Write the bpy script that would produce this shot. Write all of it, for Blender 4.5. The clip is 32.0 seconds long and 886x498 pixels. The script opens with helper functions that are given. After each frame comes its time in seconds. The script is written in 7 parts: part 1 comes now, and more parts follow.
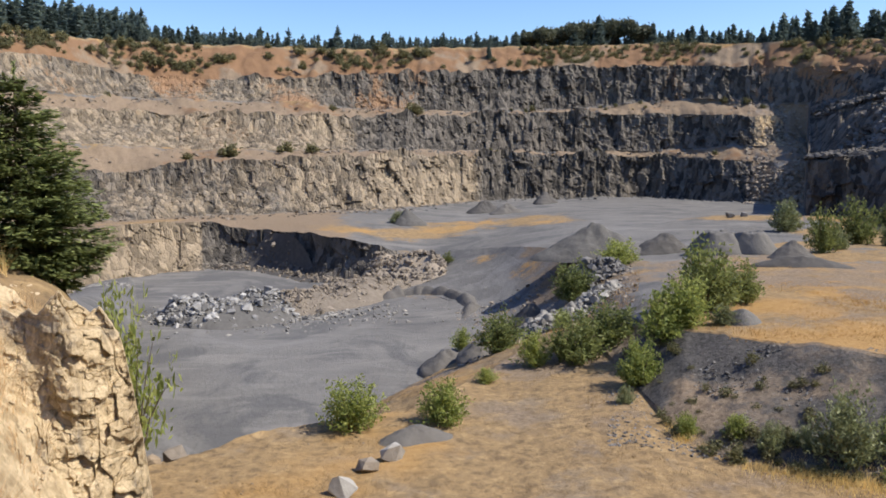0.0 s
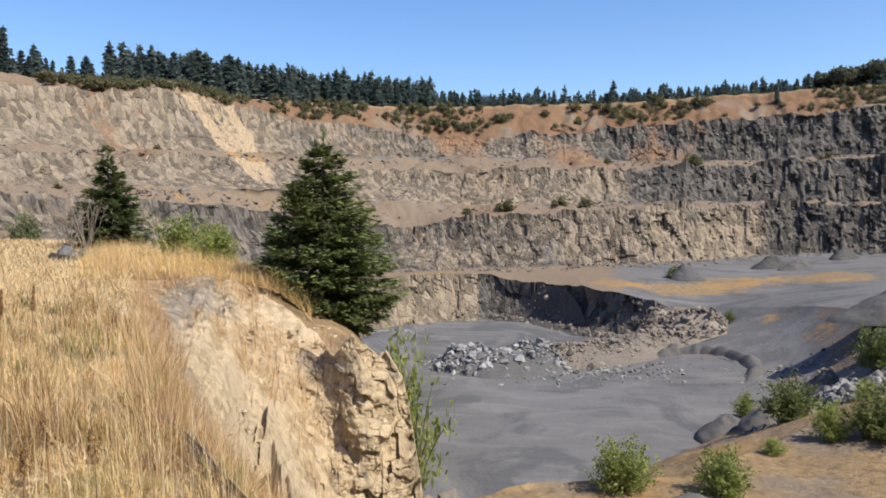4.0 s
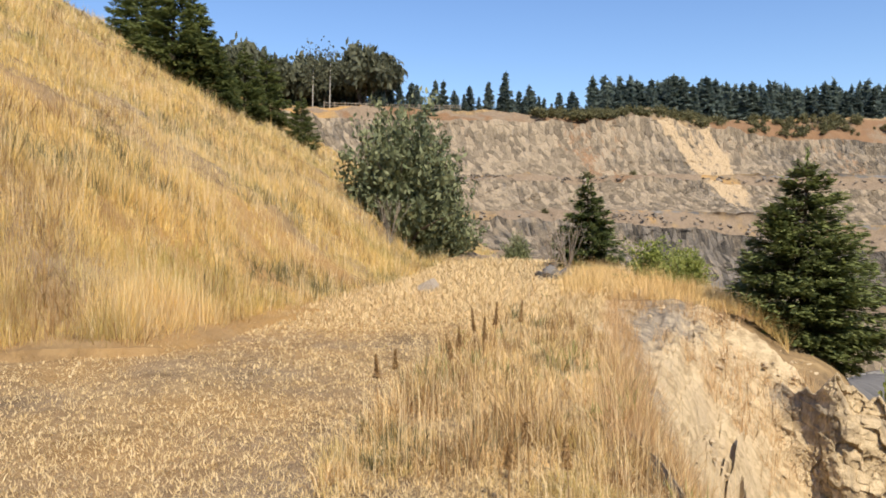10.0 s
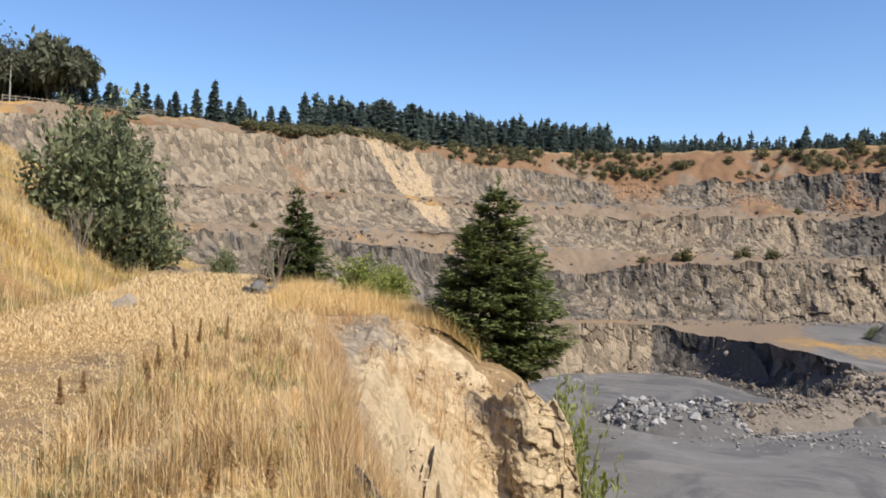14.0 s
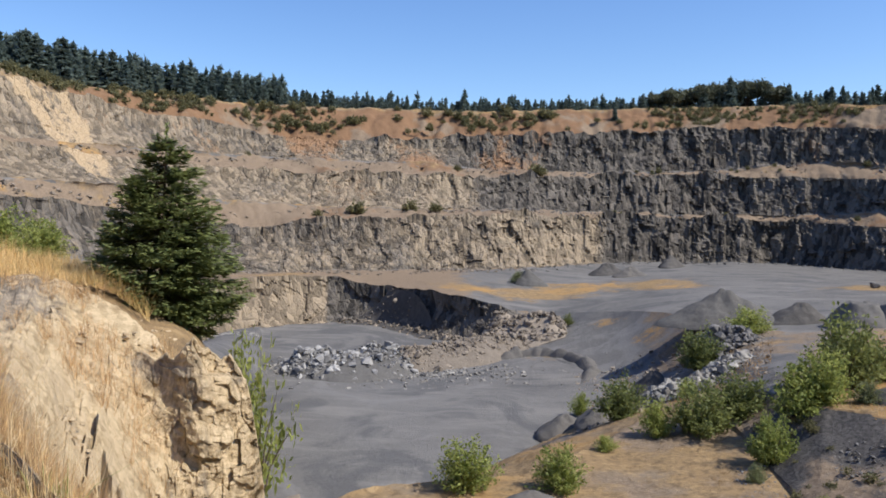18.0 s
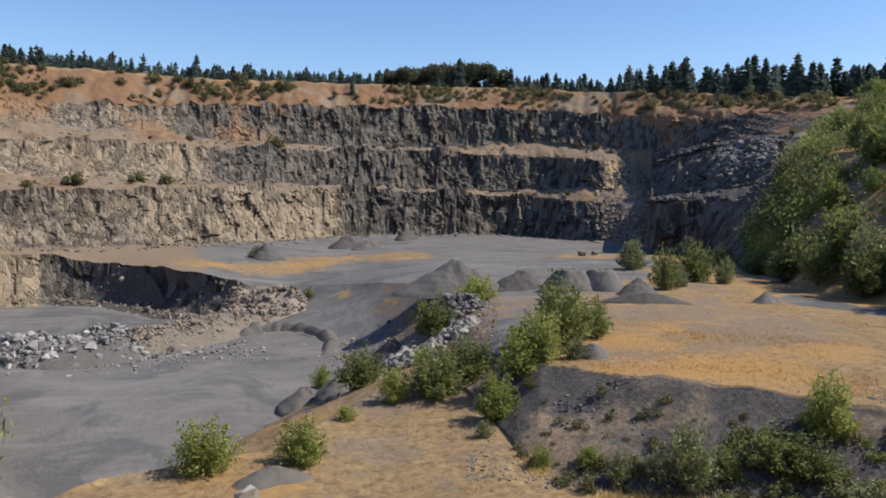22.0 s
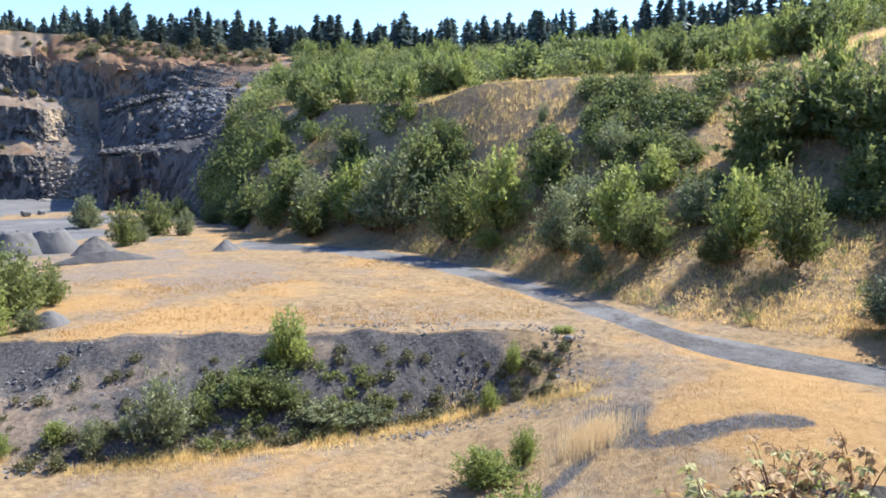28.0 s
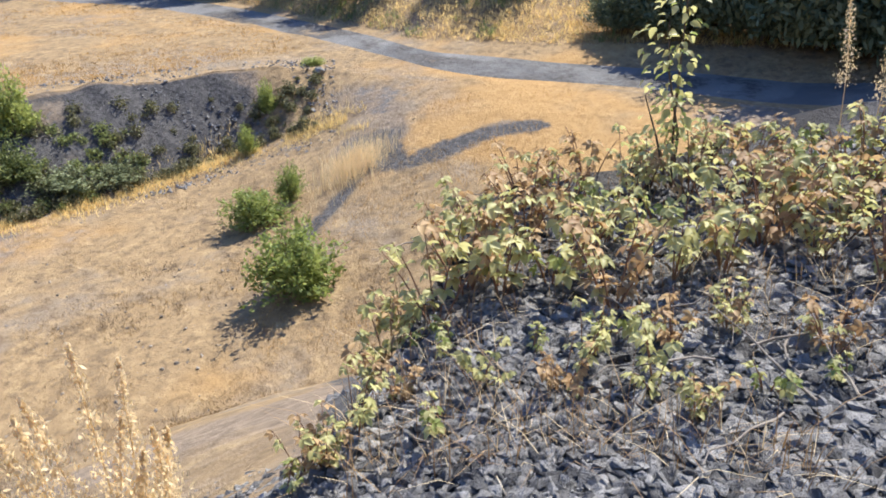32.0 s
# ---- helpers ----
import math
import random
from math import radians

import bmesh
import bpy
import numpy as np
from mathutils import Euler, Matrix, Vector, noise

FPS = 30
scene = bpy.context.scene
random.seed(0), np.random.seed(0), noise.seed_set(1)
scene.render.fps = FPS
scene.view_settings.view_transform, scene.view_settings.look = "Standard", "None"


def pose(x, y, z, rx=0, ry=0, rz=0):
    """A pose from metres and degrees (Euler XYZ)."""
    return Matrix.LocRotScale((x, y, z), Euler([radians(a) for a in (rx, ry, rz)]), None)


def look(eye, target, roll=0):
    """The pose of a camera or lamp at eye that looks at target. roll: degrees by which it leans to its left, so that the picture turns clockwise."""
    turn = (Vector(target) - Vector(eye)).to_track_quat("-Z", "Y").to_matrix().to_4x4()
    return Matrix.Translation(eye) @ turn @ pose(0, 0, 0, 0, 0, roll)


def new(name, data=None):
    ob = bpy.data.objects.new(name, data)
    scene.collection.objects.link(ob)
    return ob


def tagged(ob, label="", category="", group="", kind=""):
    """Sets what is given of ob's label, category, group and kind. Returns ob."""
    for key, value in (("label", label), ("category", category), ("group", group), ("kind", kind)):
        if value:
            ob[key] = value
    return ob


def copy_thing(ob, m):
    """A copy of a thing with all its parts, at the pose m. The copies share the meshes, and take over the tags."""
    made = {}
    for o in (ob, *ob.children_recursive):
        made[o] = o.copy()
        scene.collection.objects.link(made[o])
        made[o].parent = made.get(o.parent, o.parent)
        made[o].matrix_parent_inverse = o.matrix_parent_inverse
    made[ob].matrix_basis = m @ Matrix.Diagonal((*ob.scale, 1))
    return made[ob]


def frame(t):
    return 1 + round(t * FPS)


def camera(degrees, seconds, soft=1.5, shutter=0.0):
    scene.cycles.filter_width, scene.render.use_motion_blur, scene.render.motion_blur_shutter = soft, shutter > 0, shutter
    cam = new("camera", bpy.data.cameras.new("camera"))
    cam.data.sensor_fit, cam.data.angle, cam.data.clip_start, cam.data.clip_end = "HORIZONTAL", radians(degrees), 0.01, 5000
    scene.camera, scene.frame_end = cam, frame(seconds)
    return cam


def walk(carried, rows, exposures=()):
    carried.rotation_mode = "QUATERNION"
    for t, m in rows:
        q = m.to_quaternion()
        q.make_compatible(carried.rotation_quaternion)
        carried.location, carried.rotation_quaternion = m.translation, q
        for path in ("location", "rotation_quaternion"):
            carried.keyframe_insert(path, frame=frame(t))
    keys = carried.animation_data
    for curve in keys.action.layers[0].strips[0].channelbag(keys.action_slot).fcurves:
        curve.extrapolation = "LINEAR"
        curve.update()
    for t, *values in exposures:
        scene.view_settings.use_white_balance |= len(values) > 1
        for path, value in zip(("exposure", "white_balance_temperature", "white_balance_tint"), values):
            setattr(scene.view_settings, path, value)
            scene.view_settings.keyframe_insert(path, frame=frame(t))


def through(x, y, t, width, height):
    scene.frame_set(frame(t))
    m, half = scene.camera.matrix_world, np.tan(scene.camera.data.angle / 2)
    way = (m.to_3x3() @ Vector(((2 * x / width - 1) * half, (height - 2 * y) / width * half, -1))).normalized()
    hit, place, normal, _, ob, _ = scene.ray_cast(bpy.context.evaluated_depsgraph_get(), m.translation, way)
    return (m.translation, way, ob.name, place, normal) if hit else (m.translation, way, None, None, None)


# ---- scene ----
cam = camera(58.26, 32.0, 1.8)
EXPOSURES = ((0, .44, 6750, 10), (1, .42, 6750, 10), (2, .08, 6600, 10), (3, .32, 6600, 10), (4, .33, 6600, 10), (9, .46, 7300, 10), (11, .35, 7250, 10), (16, .32, 6600, 10), (19, .25, 6500, 10), (24, .18, 7000, 10), (26.5, .65, 6900, 10), (27, .8, 6750, 10), (28, 1.22, 6050, 9), (29, 1.3, 5750, 8), (30, 1.22, 5750, 8), (31, 1.08, 6000, 8), (32, 1.15, 6250, 9))
# seconds, then the turn about x, y and z in degrees
TURNS = [
    (0.0, 83.50, 0.25, -0.03), (0.5, 83.71, 0.55, 2.06), (1.0, 83.69, 0.60, 3.73), (1.5, 84.14, 0.74, 5.84),
    (2.0, 84.78, 0.69, 7.62), (2.5, 85.67, 0.63, 9.26), (3.0, 86.24, 1.09, 11.45), (3.5, 86.34, 1.61, 15.29),
    (4.0, 87.54, 0.86, 19.44), (4.5, 88.58, 1.06, 22.28), (6.5, 88.91, 0.61, 30.57), (7.0, 88.93, 0.61, 33.34),
    (7.5, 88.38, 1.04, 38.31), (8.0, 88.21, 1.31, 42.36), (8.5, 88.58, 1.30, 45.60), (9.0, 89.01, 0.91, 48.29),
    (9.5, 89.08, 0.55, 50.79), (10.0, 89.52, 0.08, 52.51), (10.5, 89.60, 0.13, 53.33), (11.0, 89.90, 0.11, 53.48),
    (11.5, 90.26, -0.09, 51.18), (12.0, 90.69, -0.11, 46.73), (12.5, 90.64, -0.33, 42.69), (13.0, 90.32, -0.48, 38.79),
    (13.5, 90.73, -0.75, 35.04), (15.5, 89.78, -0.92, 23.63), (16.0, 89.81, -0.81, 20.70), (16.5, 89.29, -0.96, 17.31),
    (17.0, 88.64, -1.00, 14.44), (17.5, 88.09, -1.09, 11.37), (18.0, 87.75, -0.79, 8.73), (18.5, 87.63, -0.81, 5.94),
    (19.0, 88.17, -1.00, 3.86), (19.5, 88.27, -1.11, 1.61), (20.0, 87.95, -1.03, -0.56), (20.5, 87.82, -1.21, -2.73),
    (21.0, 87.04, -1.30, -5.01), (21.5, 86.31, -1.34, -7.68), (22.0, 86.16, -1.17, -9.89), (22.5, 86.47, -1.13, -10.65),
    (23.0, 86.50, -0.73, -12.12), (23.5, 85.98, 0.33, -15.52), (24.0, 85.73, -0.04, -18.94), (24.5, 85.64, -0.16, -21.86),
    (26.5, 84.69, 0.14, -36.76), (27.0, 84.65, -0.14, -40.71), (27.5, 84.46, -0.03, -43.72), (28.0, 83.21, -0.29, -47.62),
    (28.5, 82.27, 0.16, -51.52), (29.0, 81.42, 0.54, -54.19), (29.5, 80.00, 0.55, -56.57), (30.0, 77.83, 0.55, -59.71),
    (30.5, 74.94, 0.72, -62.38), (31.0, 71.78, 1.26, -64.11), (31.5, 67.84, 1.52, -65.24), (32.0, 63.93, 1.63, -66.09),
]
walk(cam, [(t, pose(0, 0, 0, a, b, c)) for t, a, b, c in TURNS], EXPOSURES)

# ---- daylight ----
SUN_BEARING, SUN_HEIGHT = 101.0, 49.0
world = bpy.data.worlds.new("sky")
scene.world = world
world.use_nodes = True
wn = world.node_tree.nodes
sky = wn.new("ShaderNodeTexSky")
sky.sky_type = "NISHITA"
sky.sun_disc = False
sky.sun_elevation = radians(SUN_HEIGHT)
sky.sun_rotation = radians(SUN_BEARING)
sky.altitude = 300
sky.air_density = 1.0
sky.dust_density = 0.5
sky.ozone_density = 4.0
wn["Background"].inputs["Strength"].default_value = 0.15
tone = wn.new("ShaderNodeHueSaturation")
tone.inputs["Saturation"].default_value = 1.15
tone.inputs["Hue"].default_value = 0.508
world.node_tree.links.new(sky.outputs[0], tone.inputs["Color"])
world.node_tree.links.new(tone.outputs[0], wn["Background"].inputs["Color"])
sun_data = bpy.data.lights.new("sun", "SUN")
sun_data.energy = 4.8
sun_data.angle = radians(0.55)
sun_data.color = (1.0, 0.94, 0.84)
sun = new("sun", sun_data)
sb, sh = radians(SUN_BEARING), radians(SUN_HEIGHT)
sun.matrix_world = look((math.sin(sb) * math.cos(sh) * 300, math.cos(sb) * math.cos(sh) * 300, math.sin(sh) * 300), (0, 0, 0))


# ---- materials ----
def shader(name, rough=0.9, spec=0.25):
    m = bpy.data.materials.new(name)
    m.use_nodes = True
    b = m.node_tree.nodes["Principled BSDF"]
    b.inputs["Roughness"].default_value = rough
    b.inputs["Specular IOR Level"].default_value = spec
    return m, m.node_tree.nodes, m.node_tree.links, b


def feed(links, socket, value):
    if isinstance(value, bpy.types.NodeSocket):
        links.new(value, socket)
    elif isinstance(value, (tuple, list)):
        socket.default_value = tuple(value) if len(value) > 3 or socket.type == "VECTOR" else (*value, 1)
    else:
        socket.default_value = value


def mixc(n, l, fac, a, b, blend="MIX"):
    x = n.new("ShaderNodeMix")
    x.data_type = "RGBA"
    x.blend_type = blend
    feed(l, x.inputs[0], fac), feed(l, x.inputs[6], a), feed(l, x.inputs[7], b)
    return x.outputs[2]


def maths(n, l, op, a, b=0.0, clamp=False):
    x = n.new("ShaderNodeMath")
    x.operation = op
    x.use_clamp = clamp
    feed(l, x.inputs[0], a), feed(l, x.inputs[1], b)
    return x.outputs[0]


def remap(n, l, v, lo, hi, a=0.0, b=1.0):
    x = n.new("ShaderNodeMapRange")
    x.interpolation_type = "SMOOTHSTEP"
    feed(l, x.inputs[0], v)
    for i, k in enumerate((lo, hi, a, b)):
        x.inputs[i + 1].default_value = k
    return x.outputs[0]


def place(n, l, scale=(1, 1, 1)):
    g = n.new("ShaderNodeNewGeometry")
    x = n.new("ShaderNodeMapping")
    x.inputs["Scale"].default_value = scale
    l.new(g.outputs["Position"], x.inputs["Vector"])
    return x.outputs[0]


def fuzz(n, l, vec, scale, detail=4.0, rough=0.6, warp=0.0):
    x = n.new("ShaderNodeTexNoise")
    x.inputs["Scale"].default_value = scale
    x.inputs["Detail"].default_value = detail
    x.inputs["Roughness"].default_value = rough
    x.inputs["Distortion"].default_value = warp
    l.new(vec, x.inputs["Vector"])
    return x.outputs["Fac"]


def cells(n, l, vec, scale, out="Distance", feature="F1"):
    x = n.new("ShaderNodeTexVoronoi")
    x.feature = feature
    x.inputs["Scale"].default_value = scale
    l.new(vec, x.inputs["Vector"])
    return x.outputs[out]


def relief(n, l, bsdf, height, strength=0.5, distance=0.1):
    x = n.new("ShaderNodeBump")
    x.inputs["Strength"].default_value = strength
    x.inputs["Distance"].default_value = distance
    l.new(height, x.inputs["Height"])
    l.new(x.outputs[0], bsdf.inputs["Normal"])


def zone(n, l):
    a = n.new("ShaderNodeAttribute")
    a.attribute_name = "zone"
    s = n.new("ShaderNodeSeparateColor")
    l.new(a.outputs["Color"], s.inputs[0])
    return s.outputs[0], s.outputs[1], s.outputs[2], a.outputs["Alpha"]


def ground_material():
    """Grey stone dust with dry grass, orange soil and brown rubble where the plan's zones say."""
    m, n, l, b = shader("quarry_ground", 0.95, 0.15)
    p = place(n, l)
    wide, mid, fine = fuzz(n, l, p, 0.035, 3), fuzz(n, l, p, 0.3, 6, 0.65), fuzz(n, l, p, 2.2, 9, 0.75)
    stones = cells(n, l, p, 5.5, "Color")
    sg = n.new("ShaderNodeSeparateColor")
    l.new(stones, sg.inputs[0])
    grit = mixc(n, l, fine, (0.1, 0.097, 0.095), (0.185, 0.178, 0.168))
    grit = mixc(n, l, remap(n, l, wide, 0.4, 0.65), grit, mixc(n, l, mid, (0.127, 0.124, 0.122), (0.2, 0.193, 0.182)))
    grit = mixc(n, l, remap(n, l, fuzz(n, l, place(n, l, (0.12, 0.5, 1)), 0.5, 5, 0.6, 0.6), 0.5, 0.7, 0, 0.6), grit, (0.225, 0.215, 0.2))
    ruts = fuzz(n, l, place(n, l, (1, 1, 0.2)), 0.045, 9, 0.62, 2.2)
    grit = mixc(n, l, remap(n, l, ruts, 0.5, 0.6, 0, 0.6), grit, (0.085, 0.086, 0.09))
    grit = mixc(n, l, remap(n, l, ruts, 0.42, 0.36, 0, 0.5), grit, (0.21, 0.205, 0.198))
    rubble = mixc(n, l, sg.outputs[0], (0.125, 0.092, 0.066), (0.34, 0.26, 0.18))
    rubble = mixc(n, l, fine, rubble, (0.2, 0.15, 0.105))
    tuft = fuzz(n, l, p, 1.1, 7, 0.75, 0.3)
    straw = mixc(n, l, mid, (0.21, 0.142, 0.074), (0.36, 0.25, 0.13))
    straw = mixc(n, l, remap(n, l, fine, 0.42, 0.7), straw, (0.2, 0.138, 0.078))
    straw = mixc(n, l, remap(n, l, fuzz(n, l, p, 0.12, 5, 0.7), 0.5, 0.64, 0, 0.75), straw, mixc(n, l, fine, (0.14, 0.112, 0.085), (0.29, 0.235, 0.175)))
    straw = mixc(n, l, remap(n, l, tuft, 0.52, 0.6, 0, 0.75), straw, (0.15, 0.105, 0.062))
    straw = mixc(n, l, remap(n, l, tuft, 0.46, 0.38, 0, 0.45), straw, (0.43, 0.31, 0.165))
    straw = mixc(n, l, remap(n, l, fuzz(n, l, p, 0.05, 4, 0.6), 0.52, 0.62, 0, 0.55), straw, (0.42, 0.24, 0.08))
    clay = mixc(n, l, mid, (0.13, 0.076, 0.044), (0.28, 0.172, 0.098))
    clay = mixc(n, l, remap(n, l, fine, 0.4, 0.7), clay, (0.19, 0.105, 0.058))
    zr, zg, zb, za = zone(n, l)
    ragged = maths(n, l, "MULTIPLY", maths(n, l, "SUBTRACT", maths(n, l, "ADD", mid, maths(n, l, "MULTIPLY", fine, 0.6)), 0.8), 1.3)
    col = grit
    scree = mixc(n, l, sg.outputs[1], (0.035, 0.034, 0.034), (0.15, 0.14, 0.13))
    scree = mixc(n, l, fine, scree, (0.078, 0.072, 0.067))
    for w, c in ((zb, rubble), (za, scree), (zg, clay), (zr, straw)):
        col = mixc(n, l, remap(n, l, maths(n, l, "ADD", w, ragged), 0.35, 0.65), col, c)
    l.new(col, b.inputs["Base Color"])
    relief(n, l, b, maths(n, l, "ADD", fine, maths(n, l, "ADD", maths(n, l, "MULTIPLY", mid, 1.5), maths(n, l, "MULTIPLY", tuft, 0.8))), 0.6, 0.22)
    return m


def rock_material(name="quarry_rock", size=1.0, tones=((0.036, 0.033, 0.03), (0.19, 0.168, 0.142), (0.15, 0.12, 0.086), (0.385, 0.308, 0.215)), depth=0.6):
    """Jointed columnar rock: dark for basalt and for shaded sides, weathered tan or clay-stained where the zones say.
    """
    m, n, l, b = shader(name, 0.9, 0.2)
    p = place(n, l, (1 / size, 1 / size, 0.3 / size))
    q = place(n, l)
    big, fine = fuzz(n, l, q, 0.08 / size, 5, 0.7), fuzz(n, l, q, 1.6 / size, 9, 0.75)
    col_id = cells(n, l, p, 0.75, "Color")
    sg = n.new("ShaderNodeSeparateColor")
    l.new(col_id, sg.inputs[0])
    joint = cells(n, l, p, 0.75, "Distance", "DISTANCE_TO_EDGE")
    streak = fuzz(n, l, place(n, l, (0.9 / size, 0.9 / size, 0.1 / size)), 1.0, 6, 0.7)
    mixv = maths(n, l, "ADD", maths(n, l, "MULTIPLY", sg.outputs[0], 0.45), maths(n, l, "MULTIPLY", fine, 0.55))
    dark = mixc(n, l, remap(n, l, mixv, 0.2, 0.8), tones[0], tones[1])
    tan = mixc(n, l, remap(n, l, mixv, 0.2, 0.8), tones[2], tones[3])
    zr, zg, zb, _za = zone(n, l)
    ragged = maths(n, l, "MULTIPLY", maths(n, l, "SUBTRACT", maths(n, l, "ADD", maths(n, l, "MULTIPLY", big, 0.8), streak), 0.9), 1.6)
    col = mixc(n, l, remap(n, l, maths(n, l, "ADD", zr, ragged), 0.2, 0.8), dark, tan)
    clay = mixc(n, l, fine, (0.19, 0.11, 0.065), (0.38, 0.235, 0.135))
    col = mixc(n, l, remap(n, l, maths(n, l, "ADD", zg, ragged), 0.35, 0.65), col, clay)
    straw = mixc(n, l, fine, (0.58, 0.44, 0.28), (0.38, 0.28, 0.17))
    col = mixc(n, l, remap(n, l, maths(n, l, "ADD", zb, ragged), 0.35, 0.65), col, straw)
    l.new(col, b.inputs["Base Color"])
    h = maths(n, l, "ADD", maths(n, l, "MULTIPLY", remap(n, l, joint, 0.0, 0.12), 0.6), maths(n, l, "ADD", maths(n, l, "MULTIPLY", fine, 0.9), streak))
    relief(n, l, b, h, 0.8, depth * size)
    return m


def cliff_material():
    """Crumbling sandy rock of the headland: tan, grey where fresh, with runs of loose soil."""
    m, n, l, b = shader("headland_rock", 0.95, 0.15)
    q, down = place(n, l), place(n, l, (1.0, 1.0, 0.35))
    big, mid, fine = fuzz(n, l, q, 0.5, 5, 0.65, 0.5), fuzz(n, l, down, 2.2, 8, 0.7, 0.8), fuzz(n, l, q, 11.0, 8, 0.75)
    chips = cells(n, l, q, 7.0, "Color")
    sg = n.new("ShaderNodeSeparateColor")
    l.new(chips, sg.inputs[0])
    v = maths(n, l, "ADD", maths(n, l, "MULTIPLY", mid, 0.6), maths(n, l, "ADD", maths(n, l, "MULTIPLY", fine, 0.35), maths(n, l, "MULTIPLY", sg.outputs[0], 0.15)))
    tan = mixc(n, l, remap(n, l, v, 0.32, 0.72), (0.33, 0.24, 0.135), (0.72, 0.57, 0.36))
    grey = mixc(n, l, remap(n, l, v, 0.3, 0.75), (0.15, 0.128, 0.1), (0.42, 0.35, 0.265))
    zr, zg, zb, _za = zone(n, l)
    ragged = maths(n, l, "MULTIPLY", maths(n, l, "SUBTRACT", maths(n, l, "ADD", big, mid), 1.0), 1.4)
    col = mixc(n, l, remap(n, l, maths(n, l, "ADD", zr, ragged), 0.25, 0.75), grey, tan)
    col = mixc(n, l, remap(n, l, maths(n, l, "ADD", zb, ragged), 0.5, 0.8, 0, 0.6), col, (0.5, 0.385, 0.25))
    l.new(col, b.inputs["Base Color"])
    relief(n, l, b, maths(n, l, "ADD", maths(n, l, "MULTIPLY", mid, 1.8), fine), 0.7, 0.15)
    return m


def stone_material(name, a, c, scale=4.0):
    m, n, l, b = shader(name, 0.85, 0.25)
    t = n.new("ShaderNodeTexCoord")
    o = n.new("ShaderNodeObjectInfo")
    g = n.new("ShaderNodeNewGeometry")
    f1, f2 = fuzz(n, l, t.outputs["Object"], scale, 8, 0.7), fuzz(n, l, t.outputs["Object"], scale * 0.25, 4)
    k = maths(n, l, "ADD", maths(n, l, "MULTIPLY", maths(n, l, "ADD", o.outputs["Random"], g.outputs["Random Per Island"]), 0.3), maths(n, l, "ADD", maths(n, l, "MULTIPLY", f1, 0.4), maths(n, l, "MULTIPLY", f2, 0.3)))
    l.new(mixc(n, l, remap(n, l, k, 0.25, 0.95), a, c), b.inputs["Base Color"])
    relief(n, l, b, f1, 0.9, 0.1)
    return m


def leaf_material(name, a, c, through=0.25, rough=0.6, tip=None, patch=None, swathes=()):
    """Leaves or blades: each one its own tone, with some light passing through."""
    m, n, l, b = shader(name, rough, 0.3)
    g = n.new("ShaderNodeNewGeometry")
    o = n.new("ShaderNodeObjectInfo")
    k = fuzz(n, l, g.outputs["Position"], 0.6, 4)
    v = maths(n, l, "ADD", maths(n, l, "MULTIPLY", g.outputs["Random Per Island"], 0.6), maths(n, l, "ADD", maths(n, l, "MULTIPLY", o.outputs["Random"], 0.25), maths(n, l, "MULTIPLY", k, 0.35)))
    col = mixc(n, l, remap(n, l, v, 0.15, 1.0), a, c)
    if patch:
        col = mixc(n, l, remap(n, l, fuzz(n, l, g.outputs["Position"], 0.16, 5, 0.65), 0.48, 0.66, 0, 0.75), col, patch)
    for scale, lo, hi, much, tint in swathes:
        col = mixc(n, l, remap(n, l, fuzz(n, l, g.outputs["Position"], scale, 5, 0.65, 0.5), lo, hi, 0, much), col, tint)
    if tip:
        col = mixc(n, l, remap(n, l, g.outputs["Random Per Island"], 0.8, 0.97), col, tip)
    l.new(col, b.inputs["Base Color"])
    t = n.new("ShaderNodeBsdfTranslucent")
    l.new(col, t.inputs["Color"])
    x = n.new("ShaderNodeMixShader")
    x.inputs[0].default_value = through
    l.new(b.outputs[0], x.inputs[1]), l.new(t.outputs[0], x.inputs[2])
    l.new(x.outputs[0], n["Material Output"].inputs["Surface"])
    return m


def bark_material(name, a, c):
    m, n, l, b = shader(name, 0.9, 0.2)
    f = fuzz(n, l, place(n, l, (6, 6, 1.2)), 2.0, 7, 0.7)
    l.new(mixc(n, l, f, a, c), b.inputs["Base Color"])
    relief(n, l, b, f, 0.7, 0.04)
    return m


GROUND = ground_material()
CLIFF = cliff_material()
ROCK = rock_material()
# far needles: bluish haze of distance put into the colour, paler than the near ones
SPRUCE_HAZED = leaf_material("hazed_spruce_needles", (0.075, 0.112, 0.108), (0.18, 0.225, 0.19), 0.5)
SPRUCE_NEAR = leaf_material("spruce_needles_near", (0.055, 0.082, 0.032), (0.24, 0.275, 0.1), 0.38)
FOLIAGE = leaf_material("shrub_leaves", (0.085, 0.112, 0.04), (0.27, 0.295, 0.1), 0.5)
WILLOW = leaf_material("willow_leaves", (0.12, 0.145, 0.068), (0.3, 0.32, 0.16), 0.35)
FRESH = leaf_material("fresh_leaves", (0.16, 0.205, 0.05), (0.4, 0.43, 0.13), 0.5)
STRAW = leaf_material("dry_grass_blades", (0.64, 0.44, 0.18), (0.92, 0.69, 0.34), 0.4, 0.7, None, (0.44, 0.32, 0.12))
HILL_GRASS = leaf_material("slope_meadow_grass", (0.58, 0.4, 0.125), (0.98, 0.76, 0.32), 0.4, 0.7, (0.95, 0.8, 0.5), None,
                           ((0.3, 0.5, 0.62, 0.75, (0.42, 0.36, 0.11)), (0.75, 0.54, 0.66, 0.65, (0.4, 0.26, 0.13)), (0.13, 0.52, 0.64, 0.6, (0.86, 0.66, 0.34)), (0.22, 0.58, 0.66, 0.6, (0.36, 0.27, 0.15))))
